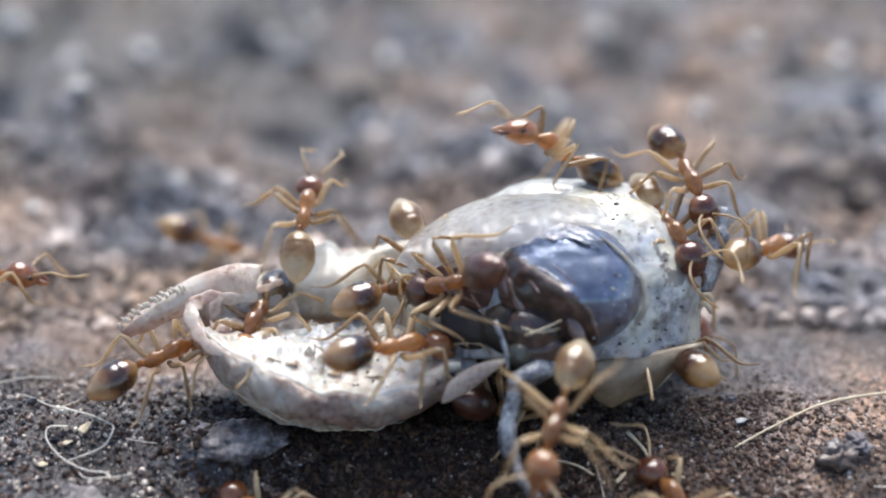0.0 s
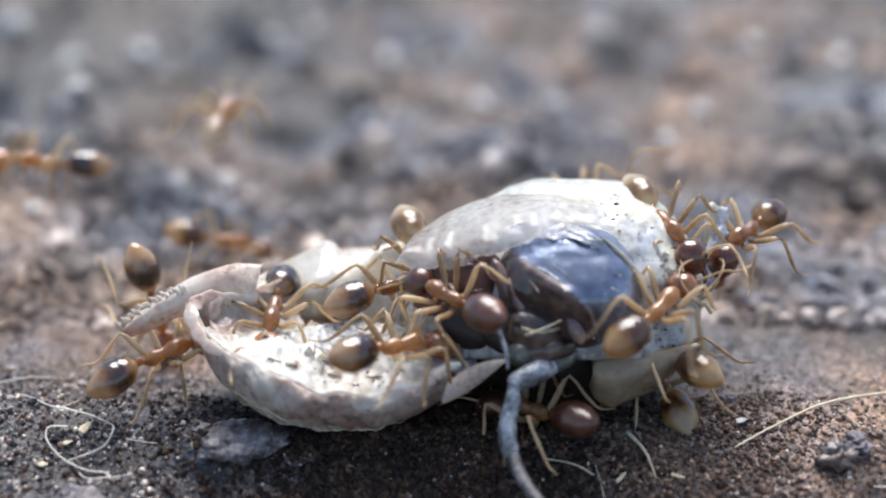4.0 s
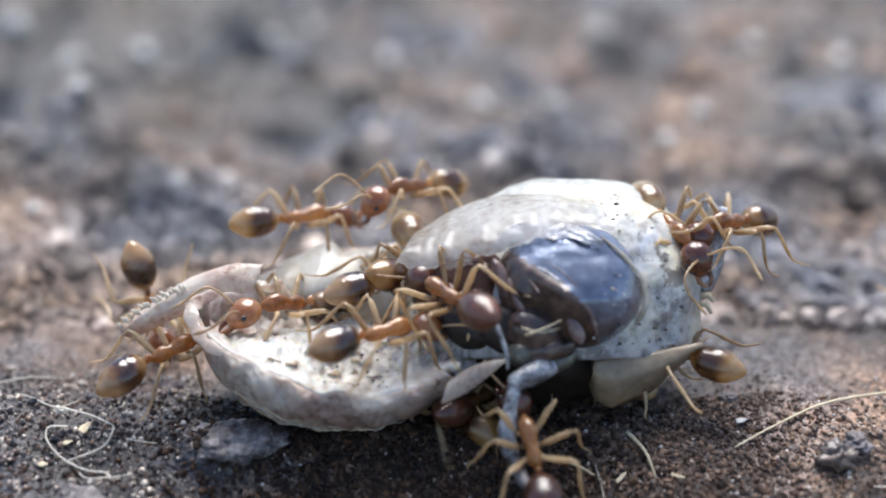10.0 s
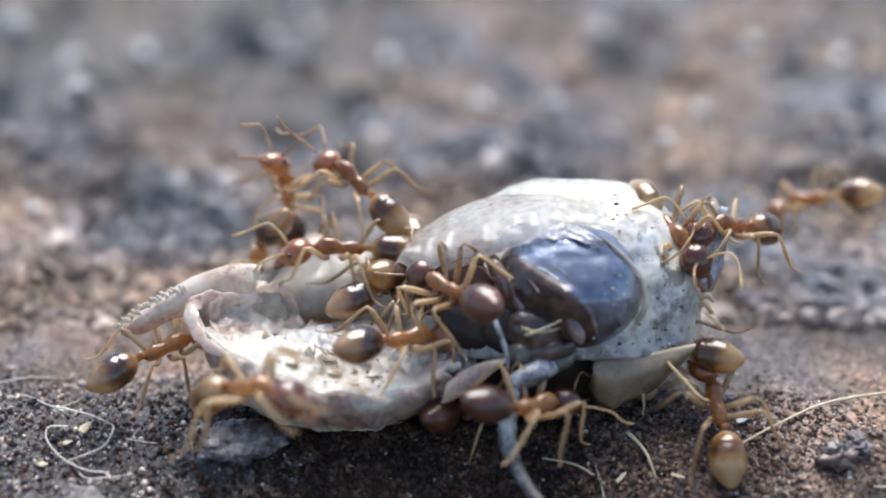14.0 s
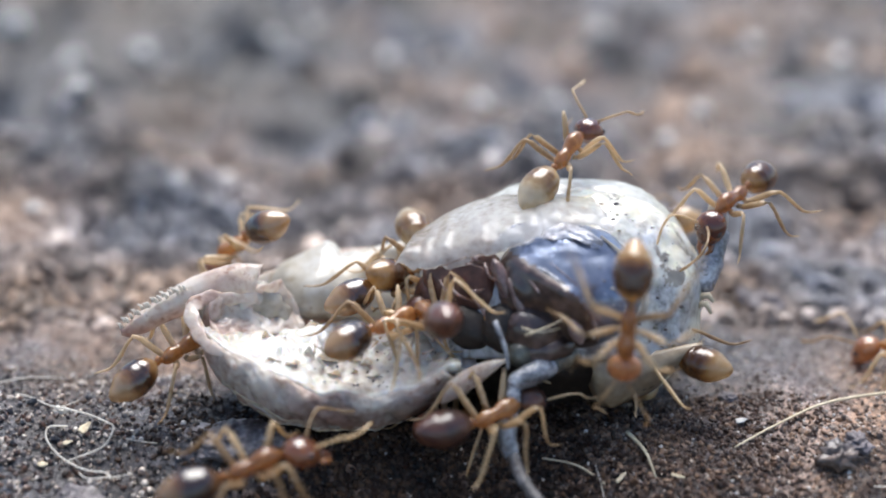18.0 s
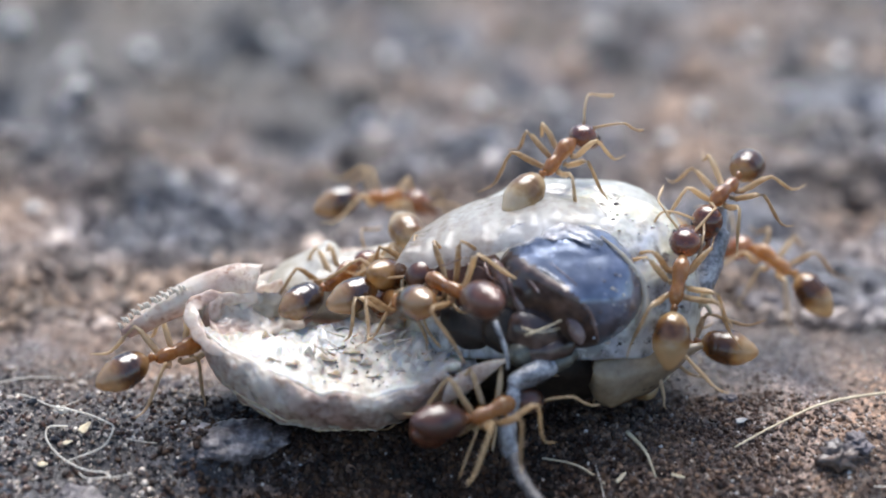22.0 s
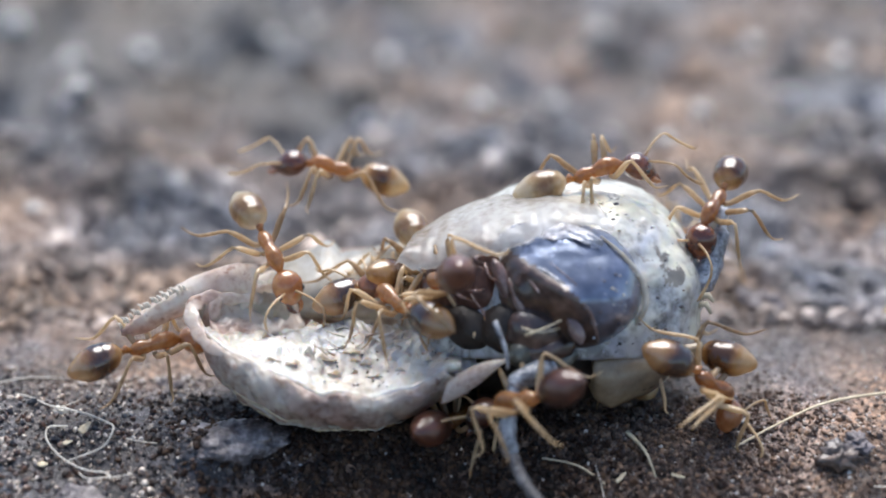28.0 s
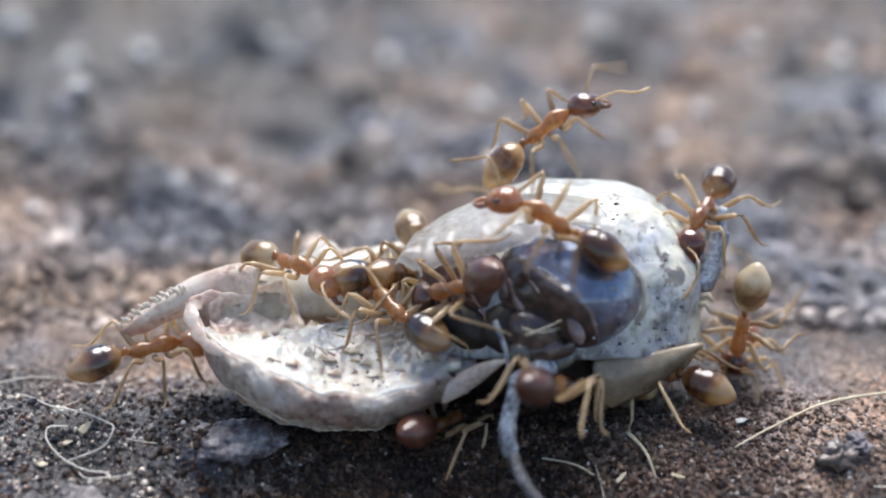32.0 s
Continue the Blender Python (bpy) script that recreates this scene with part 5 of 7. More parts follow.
    walk(ANTS[4], [
        (0.00, mm(-0.86, -1.63, 1.38, 14, 10, 33)),
        (1.00, mm(-0.86, -1.69, 1.37, 14, 15, 34)),
        (2.00, mm(-0.89, -1.66, 1.40, 13, 6, 36)),
        (3.00, mm(-0.89, -1.64, 1.42, 14, 12, 35)),
        (6.00, mm(-0.60, -1.79, 1.34, 13, 5, 36)),
        (7.00, mm(-0.79, -1.75, 1.33, 13, 3, 36)),
        (8.00, mm(-0.89, -1.69, 1.36, 13, 3, 34)),
        (9.00, mm(-0.93, -1.56, 1.47, 14, -2, 31)),
        (10.00, mm(-1.04, -1.44, 1.56, 14, 4, 31)),
        (11.00, mm(-1.00, -1.41, 1.59, 14, 7, 29)),
        (12.00, mm(-0.84, -1.49, 1.50, 13, 7, 37)),
        (13.00, mm(-0.70, -1.48, 1.38, 14, 5, 32)),
        (14.00, mm(-0.74, -1.44, 1.42, 14, 11, 34)),
        (17.00, mm(-0.67, -1.62, 1.68, 11, -9, 46)),
        (18.00, mm(-0.91, -1.25, 1.63, 12, -0, 40)),
        (18.50, mm(-0.91, -1.25, 1.63, 12, -0, 40)),
        (18.75, mm(-0.89, -0.98, 1.62, 3, 2, 73)),
        (19.00, mm(-0.86, -0.72, 1.62, -4, 9, 105)),
        (20.00, mm(-0.68, -0.75, 1.65, -6, 23, 106)),
        (21.00, mm(-0.57, -1.14, 1.96, -14, 23, 139)),
        (22.00, mm(-0.71, -0.74, 1.71, -7, 22, 110)),
        (23.00, mm(-0.59, -1.01, 1.75, -7, 21, 111)),
        (24.00, mm(-0.87, -1.15, 1.91, -6, 30, 105)),
        (25.00, mm(-0.76, -0.83, 1.80, -10, 4, 127)),
        (28.00, mm(-0.77, -0.79, 1.81, -10, -1, 126)),
        (29.00, mm(-0.73, -0.88, 1.83, -12, 6, 136)),
        (30.00, mm(-0.66, -1.05, 1.94, -12, 4, 139)),
        (31.00, mm(-0.59, -0.98, 1.83, -7, 17, 111)),
        (32.00, mm(-0.87, -0.68, 1.66, -9, -8, 126)),
    ])
    stride(ANTS[4], 4, [(18.50, 19.00)])
    walk(ANTS[3], [
        (0.00, mm(0.40, -0.93, 2.50, -60, 27, 139)),
        (1.00, mm(0.23, -1.26, 2.13, -23, 13, 105)),
        (2.00, mm(0.18, -1.02, 2.27, -34, -3, 126)),
        (3.00, mm(0.27, -1.03, 2.20, -39, -0, 133)),
        (6.00, mm(0.27, -1.06, 2.14, -32, -7, 126)),
        (7.00, mm(0.25, -1.06, 2.15, -31, -6, 124)),
        (8.00, mm(0.22, -1.28, 2.02, -16, 7, 102)),
        (9.00, mm(0.26, -1.27, 2.02, -18, 7, 103)),
        (10.00, mm(0.24, -1.05, 2.19, -35, -2, 127)),
        (11.00, mm(0.30, -1.08, 2.03, -33, -9, 128)),
        (12.00, mm(0.33, -1.11, 1.96, -35, -7, 130)),
        (13.00, mm(0.37, -1.14, 1.88, -37, -6, 133)),
        (14.00, mm(0.27, -1.01, 2.29, -37, -0, 129)),
        (17.00, mm(0.19, -1.14, 1.99, -31, -5, 123)),
        (18.00, mm(-0.01, -1.37, 1.84, -29, 15, 108)),
        (19.00, mm(-0.02, -1.16, 1.93, -20, -12, 112)),
        (20.00, mm(0.25, -1.08, 2.06, -34, -6, 128)),
        (21.00, mm(0.70, -1.05, 2.12, -46, 8, 140)),
        (22.00, mm(0.28, -1.01, 2.31, -38, 2, 130)),
        (23.00, mm(0.28, -1.15, 2.38, -37, 19, 112)),
        (24.00, mm(0.11, -1.03, 2.31, -44, 12, 130)),
        (25.00, mm(0.29, -1.17, 2.45, -37, 24, 106)),
        (28.00, mm(0.33, -1.16, 2.45, -46, 27, 109)),
        (29.00, mm(0.27, -0.97, 2.48, -59, 27, 135)),
        (30.00, mm(0.28, -0.95, 2.51, -61, 29, 135)),
        (31.00, mm(0.39, -0.90, 2.61, -69, 36, 138)),
        (32.00, mm(0.47, -0.99, 2.42, -61, 29, 135)),
    ])
    stride(ANTS[3], 5, [])
    walk(ANTS[5], [
        (0.00, mm(4.12, 0.52, 2.81, 19, 18, -68)),
        (1.00, mm(4.12, 0.51, 2.80, 22, 16, -65)),
        (2.00, mm(4.12, 0.50, 2.79, 22, 15, -65)),
        (3.00, mm(4.08, 0.53, 2.83, 23, 17, -64)),
        (6.00, mm(4.08, 0.53, 2.83, 23, 17, -64)),
        (8.00, mm(4.13, 0.50, 2.78, 22, 14, -65)),
        (10.00, mm(4.20, 0.47, 2.76, 21, 13, -67)),
        (12.00, mm(4.19, 0.47, 2.73, 19, 15, -69)),
        (13.00, mm(4.26, 0.44, 2.70, 20, 13, -68)),
        (14.00, mm(4.17, 0.49, 2.75, 22, 16, -65)),
        (14.50, mm(4.19, 0.51, 2.82, 22, 14, -65)),
        (15.50, mm(3.63, 0.66, 3.29, 20, 8, -16)),
        (16.50, mm(3.07, 0.80, 3.75, 14, 6, 34)),
        (17.00, mm(3.21, 0.85, 3.79, 10, -8, 53)),
        (17.50, mm(2.52, 0.88, 3.79, 13, -11, 35)),
        (18.00, mm(2.25, 1.01, 3.99, 10, -25, 54)),
        (18.50, mm(2.17, 0.89, 3.73, 13, -22, 38)),
        (19.00, mm(2.11, 0.97, 3.85, 11, -28, 47)),
        (19.50, mm(1.87, 1.06, 4.02, 7, -33, 66)),
        (20.00, mm(2.27, 0.94, 3.77, 11, -29, 46)),
        (20.50, mm(2.20, 0.94, 3.83, 11, -23, 48)),
        (21.00, mm(2.18, 0.95, 3.81, 13, -29, 41)),
        (21.50, mm(1.99, 1.00, 3.97, 12, -24, 44)),
        (22.00, mm(2.11, 0.98, 3.89, 11, -27, 46)),
        (22.50, mm(2.09, 0.82, 3.63, 13, -13, 35)),
        (23.00, mm(2.44, 0.79, 3.56, 16, -18, 7)),
        (23.50, mm(1.84, 0.94, 3.79, 10, -28, 51)),
        (24.00, mm(2.01, 0.89, 3.65, 11, -29, 50)),
        (24.50, mm(2.05, 0.88, 3.77, 13, -13, 37)),
        (25.00, mm(2.77, 0.78, 3.70, 17, 21, 20)),
        (25.50, mm(2.84, 0.70, 3.50, 16, 16, 23)),
        (27.50, mm(2.94, 0.72, 3.39, 16, -7, 3)),
        (28.00, mm(2.78, 0.82, 3.65, 16, -15, 6)),
        (28.30, mm(2.27, 0.80, 3.61, 16, 1, 13)),
        (28.60, mm(2.27, 0.63, 3.36, 17, 23, 20)),
        (29.00, mm(2.73, 0.77, 3.53, 16, -4, 2)),
        (29.30, mm(2.61, 0.73, 3.44, 16, -1, 0)),
        (29.60, mm(3.48, 0.57, 3.03, 16, 16, -5)),
        (30.00, mm(3.90, 0.59, 3.13, 16, 5, 13)),
        (30.30, mm(4.24, 0.50, 2.96, 17, 19, 15)),
        (30.60, mm(4.54, -0.02, 2.89, 19, 35, 21)),
        (31.00, mm(4.36, -0.19, 2.48, 19, 35, -2)),
        (31.30, mm(4.66, -0.21, 1.87, 28, 55, 17)),
        (31.60, mm(4.93, 0.03, 1.42, 54, 71, 35)),
        (31.80, mm(5.25, 0.20, 1.35, 112, 80, 47)),
        (32.00, mm(5.57, 0.37, 1.29, -148, 79, 100)),
    ])
    stride(ANTS[5], 6, [(14.50, 16.50), (17.00, 18.00), (19.50, 20.00), (22.50, 23.50), (24.50, 25.00), (28.00, 29.00), (29.30, 32.00)])
    walk(ANTS[6], [
        (0.00, mm(4.42, 1.17, 3.56, 4, 28, -76)),
        (1.00, mm(4.32, 1.17, 3.52, 3, 32, -80)),
        (2.00, mm(4.88, 1.08, 3.34, -8, 28, -118)),
        (3.00, mm(5.22, 0.81, 2.86, -12, 7, -141)),
        (6.00, mm(5.82, 0.65, 2.38, -7, 19, -116)),
        (6.50, mm(5.49, 0.63, 2.63, -15, -18, -145)),
        (7.00, mm(5.29, 0.69, 2.80, -16, -21, -148)),
        (8.00, mm(5.13, 0.72, 2.82, -16, -20, -152)),
        (9.00, mm(5.16, 0.73, 2.77, -14, -9, -150)),
        (10.00, mm(5.08, 0.70, 2.71, -14, -6, -146)),
        (11.00, mm(5.09, 0.67, 2.67, -15, -15, -151)),
        (12.00, mm(5.11, 0.64, 2.57, -15, -14, -153)),
        (13.00, mm(5.04, 0.69, 2.76, -17, -26, -155)),
        (14.00, mm(5.10, 0.68, 2.66, -15, -11, -151)),
        (16.50, mm(5.06, 1.03, 3.22, -8, 28, -120)),
        (17.00, mm(5.21, 0.92, 3.05, -11, 17, -134)),
        (18.00, mm(5.28, 0.95, 3.12, -11, 15, -136)),
        (19.00, mm(5.33, 0.95, 3.14, -12, 16, -137)),
        (20.00, mm(5.29, 0.98, 3.18, -12, 18, -137)),
        (21.00, mm(5.08, 1.09, 3.37, -8, 27, -118)),
        (22.00, mm(5.15, 1.02, 3.26, -11, 19, -131)),
        (23.00, mm(5.15, 0.86, 2.93, -10, 15, -131)),
        (24.00, mm(5.04, 0.85, 2.96, -12, 9, -137)),
        (25.00, mm(5.14, 0.89, 2.98, -11, 15, -133)),
        (28.00, mm(4.97, 0.96, 3.05, -9, 27, -124)),
        (29.00, mm(4.92, 0.91, 2.99, -11, 20, -131)),
        (30.00, mm(4.98, 0.92, 3.00, -9, 21, -126)),
        (31.00, mm(5.07, 0.97, 3.14, -10, 19, -129)),
        (32.00, mm(4.75, 0.90, 2.93, -9, 23, -123)),
    ])
    stride(ANTS[6], 7, [(6.00, 6.50)])
    walk(ANTS[7], [
        (0.00, mm(5.85, 0.76, 2.18, 12, 11, 46)),
        (0.50, mm(5.50, 0.93, 1.48, 5, 28, 75)),
        (1.00, mm(4.77, 1.60, 0.73, 14, 28, 45)),
        (3.00, mm(3.64, 2.04, 1.01, 7, 28, 71)),
        (32.00, mm(3.64, 2.04, 1.01, 7, 28, 71)),
    ])
    stride(ANTS[7], 8, [(0.00, 1.00)])
    walk(ANTS[8], [
        (0.00, mm(4.05, -0.74, 0.64, -7, 25, 110)),
        (1.00, mm(4.01, -0.74, 0.67, -7, 27, 111)),
        (3.00, mm(4.01, -0.74, 0.64, -7, 25, 110)),
        (6.00, mm(4.10, -0.65, 0.59, -13, 21, 136)),
        (8.00, mm(4.13, -0.64, 0.61, -14, 23, 138)),
        (10.00, mm(4.16, -0.63, 0.63, -14, 21, 137)),
        (12.00, mm(4.11, -0.63, 0.63, -14, 21, 137)),
        (13.00, mm(4.08, -0.65, 0.66, -14, 25, 134)),
        (14.00, mm(4.16, -0.62, 0.69, -15, 27, 139)),
        (17.00, mm(4.00, -0.66, 0.61, -14, 24, 136)),
        (18.00, mm(3.98, -0.67, 0.61, -14, 25, 134)),
        (20.00, mm(4.17, -0.60, 0.73, -15, 27, 140)),
        (21.00, mm(4.13, -0.61, 0.70, -14, 23, 138)),
        (22.00, mm(4.34, -0.53, 0.82, -15, 24, 144)),
        (23.00, mm(4.05, -0.68, 0.56, -14, 24, 136)),
        (24.00, mm(4.03, -0.80, 0.48, -8, 24, 112)),
        (25.00, mm(3.93, -0.81, 0.41, -7, 22, 112)),
        (28.00, mm(4.31, -0.58, 0.70, -15, 21, 143)),
        (29.00, mm(4.05, -0.71, 0.33, -12, 11, 134)),
        (30.00, mm(4.03, -0.81, 0.43, -8, 24, 112)),
        (31.00, mm(4.00, -0.73, 0.42, -14, 24, 136)),
        (32.00, mm(4.00, -0.72, 0.37, -12, 16, 133)),
    ])
    stride(ANTS[8], 9, [])
    walk(ANTS[9], [
        (0.00, mm(-3.28, -0.18, 1.34, -4, 19, -104)),
        (1.00, mm(-3.13, -0.12, 1.47, -2, 19, -96)),
        (1.50, mm(-3.34, -0.23, 1.80, -14, -22, -106)),
        (2.00, mm(-3.54, -0.35, 2.13, -25, -64, -108)),
        (2.50, mm(-3.34, -0.24, 1.77, -15, -20, -99)),
        (3.00, mm(-3.14, -0.13, 1.40, 2, 21, -83)),
        (6.00, mm(-2.94, -0.21, 1.45, -11, -1, -132)),
        (7.00, mm(-3.03, -0.15, 1.59, -15, -24, -141)),
        (8.00, mm(-2.90, -0.17, 1.59, -16, -20, -150)),
        (9.00, mm(-2.74, -0.20, 1.48, -15, -10, -150)),
        (10.00, mm(-2.87, -0.20, 1.50, -14, -9, -145)),
        (11.00, mm(-2.89, -0.19, 1.51, -13, -3, -142)),
        (11.50, mm(-3.40, -0.50, 1.96, -15, -25, -140)),
        (11.75, mm(-3.20, -0.25, 2.03, -3, -30, -110)),
        (12.00, mm(-3.01, -0.00, 2.09, 5, -40, -80)),
        (12.25, mm(-2.88, -0.05, 2.11, 25, -51, -61)),
        (12.50, mm(-2.76, -0.10, 2.13, 43, -66, -43)),
        (12.75, mm(-2.92, 0.00, 1.98, 7, -54, 29)),
        (13.00, mm(-3.07, 0.11, 1.83, 6, -34, 70)),
        (13.25, mm(-2.93, 0.56, 2.26, 4, -58, 29)),
        (13.50, mm(-2.79, 1.02, 2.69, 56, -71, -61)),
        (13.75, mm(-3.03, 1.58, 2.79, 16, -65, -81)),
        (14.00, mm(-3.27, 2.15, 2.89, -22, -65, -104)),
        (14.25, mm(-3.15, 2.38, 2.49, -12, -31, -66)),
        (14.50, mm(-3.03, 2.62, 2.09, 14, -7, -31)),
        (15.17, mm(-4.85, 3.80, 1.88, 6, 2, -73)),
        (15.83, mm(-6.67, 4.98, 1.67, -6, 3, -116)),
        (16.50, mm(-8.48, 6.17, 1.46, -15, -4, -159)),
        (18.00, mm(-13.57, 6.30, 1.89, -15, -12, -150)),
        (32.00, mm(-13.57, 6.30, 1.89, -15, -12, -150)),
    ])
    stride(ANTS[9], 10, [(1.00, 3.00), (11.00, 12.00), (12.50, 18.00)])
    walk(ANTS[10], [
        (0.00, mm(-5.29, 5.76, 0.31, 18, 29, 23)),
        (1.00, mm(-4.01, -0.19, 2.42, 14, 15, 34)),
        (2.00, mm(-5.27, 8.17, 0.12, 17, 21, 21)),
        (3.00, mm(-5.19, 4.58, 0.63, 16, 20, 22)),
        (3.50, mm(-5.11, 5.67, 0.32, 17, 26, 28)),
        (5.50, mm(-4.67, 4.96, 1.08, 16, -18, 7)),
        (6.00, mm(-4.76, 4.94, 1.00, 15, -12, 18)),
        (7.00, mm(-4.59, 3.90, 1.29, 15, 11, 30)),
        (8.00, mm(-3.85, 2.49, 1.97, 21, 45, 41)),
        (8.50, mm(-3.10, 2.37, 2.30, 14, 7, 31)),
        (9.00, mm(-2.93, 1.76, 2.36, 16, 12, 23)),
        (10.00, mm(-2.75, 2.07, 2.31, 14, 4, 28)),
        (11.00, mm(-2.77, 2.06, 2.27, 15, 8, 24)),
        (12.00, mm(-2.03, 2.39, 2.08, 14, 9, 30)),
        (13.00, mm(0.29, 3.15, 2.09, 13, 4, 39)),
        (14.00, mm(3.05, 3.55, 1.79, 14, 12, 33)),
        (32.00, mm(3.05, 3.38, 1.37, 14, 12, 33)),
    ])
    stride(ANTS[10], 11, [(0.00, 3.50), (6.00, 9.00), (11.00, 14.00)])
    walk(ANTS[11], [
        (0.00, mm(1.80, 0.87, 4.07, -18, -33, -155)),
        (0.50, mm(0.56, 0.76, 3.51, -15, 5, -160)),
        (1.00, mm(0.81, 0.09, 3.15, -6, 17, -110)),
        (1.50, mm(0.82, 0.52, 2.94, -12, 8, -141)),
        (2.00, mm(-0.90, 0.74, 2.37, -16, 15, -174)),
        (2.50, mm(-2.62, 1.56, 2.38, -15, -7, -153)),
        (2.67, mm(-2.33, 1.81, 2.31, 16, -5, 153)),
        (2.83, mm(-2.05, 2.06, 2.25, 34, 21, 104)),
        (3.00, mm(-1.77, 2.32, 2.18, 23, 50, 46)),
        (3.17, mm(-2.99, 3.01, 2.30, -28, 46, -43)),
        (3.33, mm(-4.22, 3.70, 2.41, -36, 14, -98)),
        (3.50, mm(-5.44, 4.39, 2.52, -14, -12, -148)),
        (5.50, mm(-13.19, 5.39, 2.19, -16, -6, -165)),
        (32.00, mm(-13.19, 5.39, 2.19, -16, -6, -165)),
    ])
    stride(ANTS[11], 12, [(0.00, 5.50)])
    walk(ANTS[12], [
        (0.00, mm(-2.52, 1.18, 2.81, 2, -26, 83)),
        (0.50, mm(-2.72, 1.03, 2.56, 30, 12, 45)),
        (1.00, mm(-2.92, 0.88, 2.32, 31, 59, 10)),
        (2.00, mm(-2.84, 0.87, 2.56, 14, 23, 40)),
        (2.25, mm(-3.29, 1.29, 2.58, 5, 9, 86)),
        (2.50, mm(-3.74, 1.71, 2.61, -11, 5, 132)),
        (3.00, mm(-4.66, 3.26, 2.49, -14, 14, 141)),
        (3.25, mm(-4.64, 4.31, 2.48, -6, 8, 110)),
        (3.50, mm(-4.61, 5.37, 2.48, 3, 7, 79)),
        (4.50, mm(-6.18, 9.71, 3.48, 4, -26, 90)),
        (5.50, mm(-7.74, 14.04, 4.49, -6, -57, 108)),
        (7.00, mm(-9.78, 17.51, 7.82, -4, -41, 104)),
        (32.00, mm(-9.78, 17.51, 7.82, -4, -41, 104)),
    ])
    stride(ANTS[12], 13, [(0.00, 1.00), (2.00, 7.00)])
    walk(ANTS[13], [
        (0.00, mm(-8.50, 0.17, 1.86, 15, 5, 26)),
        (0.50, mm(-7.44, 0.12, 1.82, 14, 10, 32)),
        (1.00, mm(-6.73, -0.06, 1.47, 15, 17, 34)),
        (1.50, mm(-6.23, 0.09, 1.67, 14, 5, 28)),
        (2.00, mm(-5.37, 0.20, 1.82, 12, -15, 41)),
        (2.50, mm(-4.52, 1.00, 2.14, 14, 8, 34)),
        (2.75, mm(-4.92, 1.23, 1.75, 56, 41, 23)),
        (3.00, mm(-5.32, 1.46, 1.36, 137, 67, 63)),
        (5.50, mm(-5.59, 1.62, 1.17, 161, 74, 76)),
        (7.00, mm(-5.63, 1.60, 1.14, 155, 72, 72)),
        (8.00, mm(-5.67, 1.60, 1.13, 153, 71, 71)),
        (9.00, mm(-5.60, 1.67, 1.27, 157, 75, 72)),
        (10.00, mm(-5.60, 1.64, 1.21, 157, 74, 73)),
        (11.00, mm(-5.46, 1.63, 1.20, 161, 73, 77)),
        (12.00, mm(-5.53, 1.52, 0.99, 147, 68, 69)),
        (13.00, mm(-4.67, 1.81, 1.64, -146, 72, 114)),
        (13.50, mm(-3.94, 1.75, 1.69, -86, 70, 127)),
        (14.00, mm(-3.21, 1.69, 1.74, -38, 64, 128)),
        (15.25, mm(-3.66, 1.82, 1.88, -107, 75, 114)),
        (16.50, mm(-4.11, 1.96, 2.02, 157, 72, 74)),
        (17.00, mm(-4.14, 1.98, 2.07, 151, 71, 70)),
        (17.25, mm(-4.20, 1.59, 1.88, 64, 57, 34)),
        (17.50, mm(-4.27, 1.20, 1.69, 17, 37, 43)),
        (17.67, mm(-4.06, 1.28, 1.79, 4, 33, 76)),
        (17.83, mm(-3.85, 1.37, 1.89, -10, 35, 109)),
        (18.00, mm(-3.64, 1.45, 2.00, -21, 43, 143)),
        (18.25, mm(-3.68, 1.27, 1.93, -8, 39, 111)),
        (18.50, mm(-3.72, 1.09, 1.85, 5, 40, 79)),
        (19.00, mm(-3.65, 1.13, 1.95, 6, 39, 78)),
        (20.00, mm(-3.94, 1.62, 1.85, 5, 13, 75)),
        (20.50, mm(-3.61, 2.20, 2.15, 10, -23, 52)),
        (21.00, mm(-3.77, 2.74, 2.36, 18, -45, 24)),
        (21.50, mm(-3.63, 3.26, 2.17, 12, -16, 40)),
        (22.00, mm(-1.37, 3.71, 2.12, 16, 12, 22)),
        (23.00, mm(-1.00, 3.15, 2.12, 15, 15, 27)),
        (24.00, mm(-0.91, 2.69, 2.75, 13, -1, 39)),
        (24.50, mm(-0.67, 2.77, 2.94, 13, -4, 36)),
        (25.00, mm(2.61, 3.80, 3.55, 16, -8, 3)),
        (25.50, mm(2.48, 4.19, 3.52, 15, 2, 25)),
        (27.50, mm(4.62, 3.42, 1.55, 19, 33, 24)),
        (32.00, mm(4.74, 3.34, 1.31, 15, 17, 31)),
    ])
    stride(ANTS[13], 14, [(0.00, 3.00), (12.00, 14.00), (17.00, 18.50), (20.00, 22.00), (23.00, 24.00), (24.50, 27.50)])
    walk(ANTS[14], [
        (0.00, mm(-2.98, -2.90, -1.11, -11, -9, 134)),
        (0.50, mm(-4.07, -2.09, -0.49, -14, 1, 154)),
        (1.00, mm(-7.67, -0.07, 0.22, -8, -17, 119)),
        (1.50, mm(-8.55, 1.33, 0.18, -10, -23, 128)),
        (2.00, mm(-11.52, 2.93, 0.08, -14, -4, 149)),
        (32.00, mm(-11.52, 2.93, 0.08, -14, -4, 149)),
    ])
    stride(ANTS[14], 15, [(0.00, 2.00)])
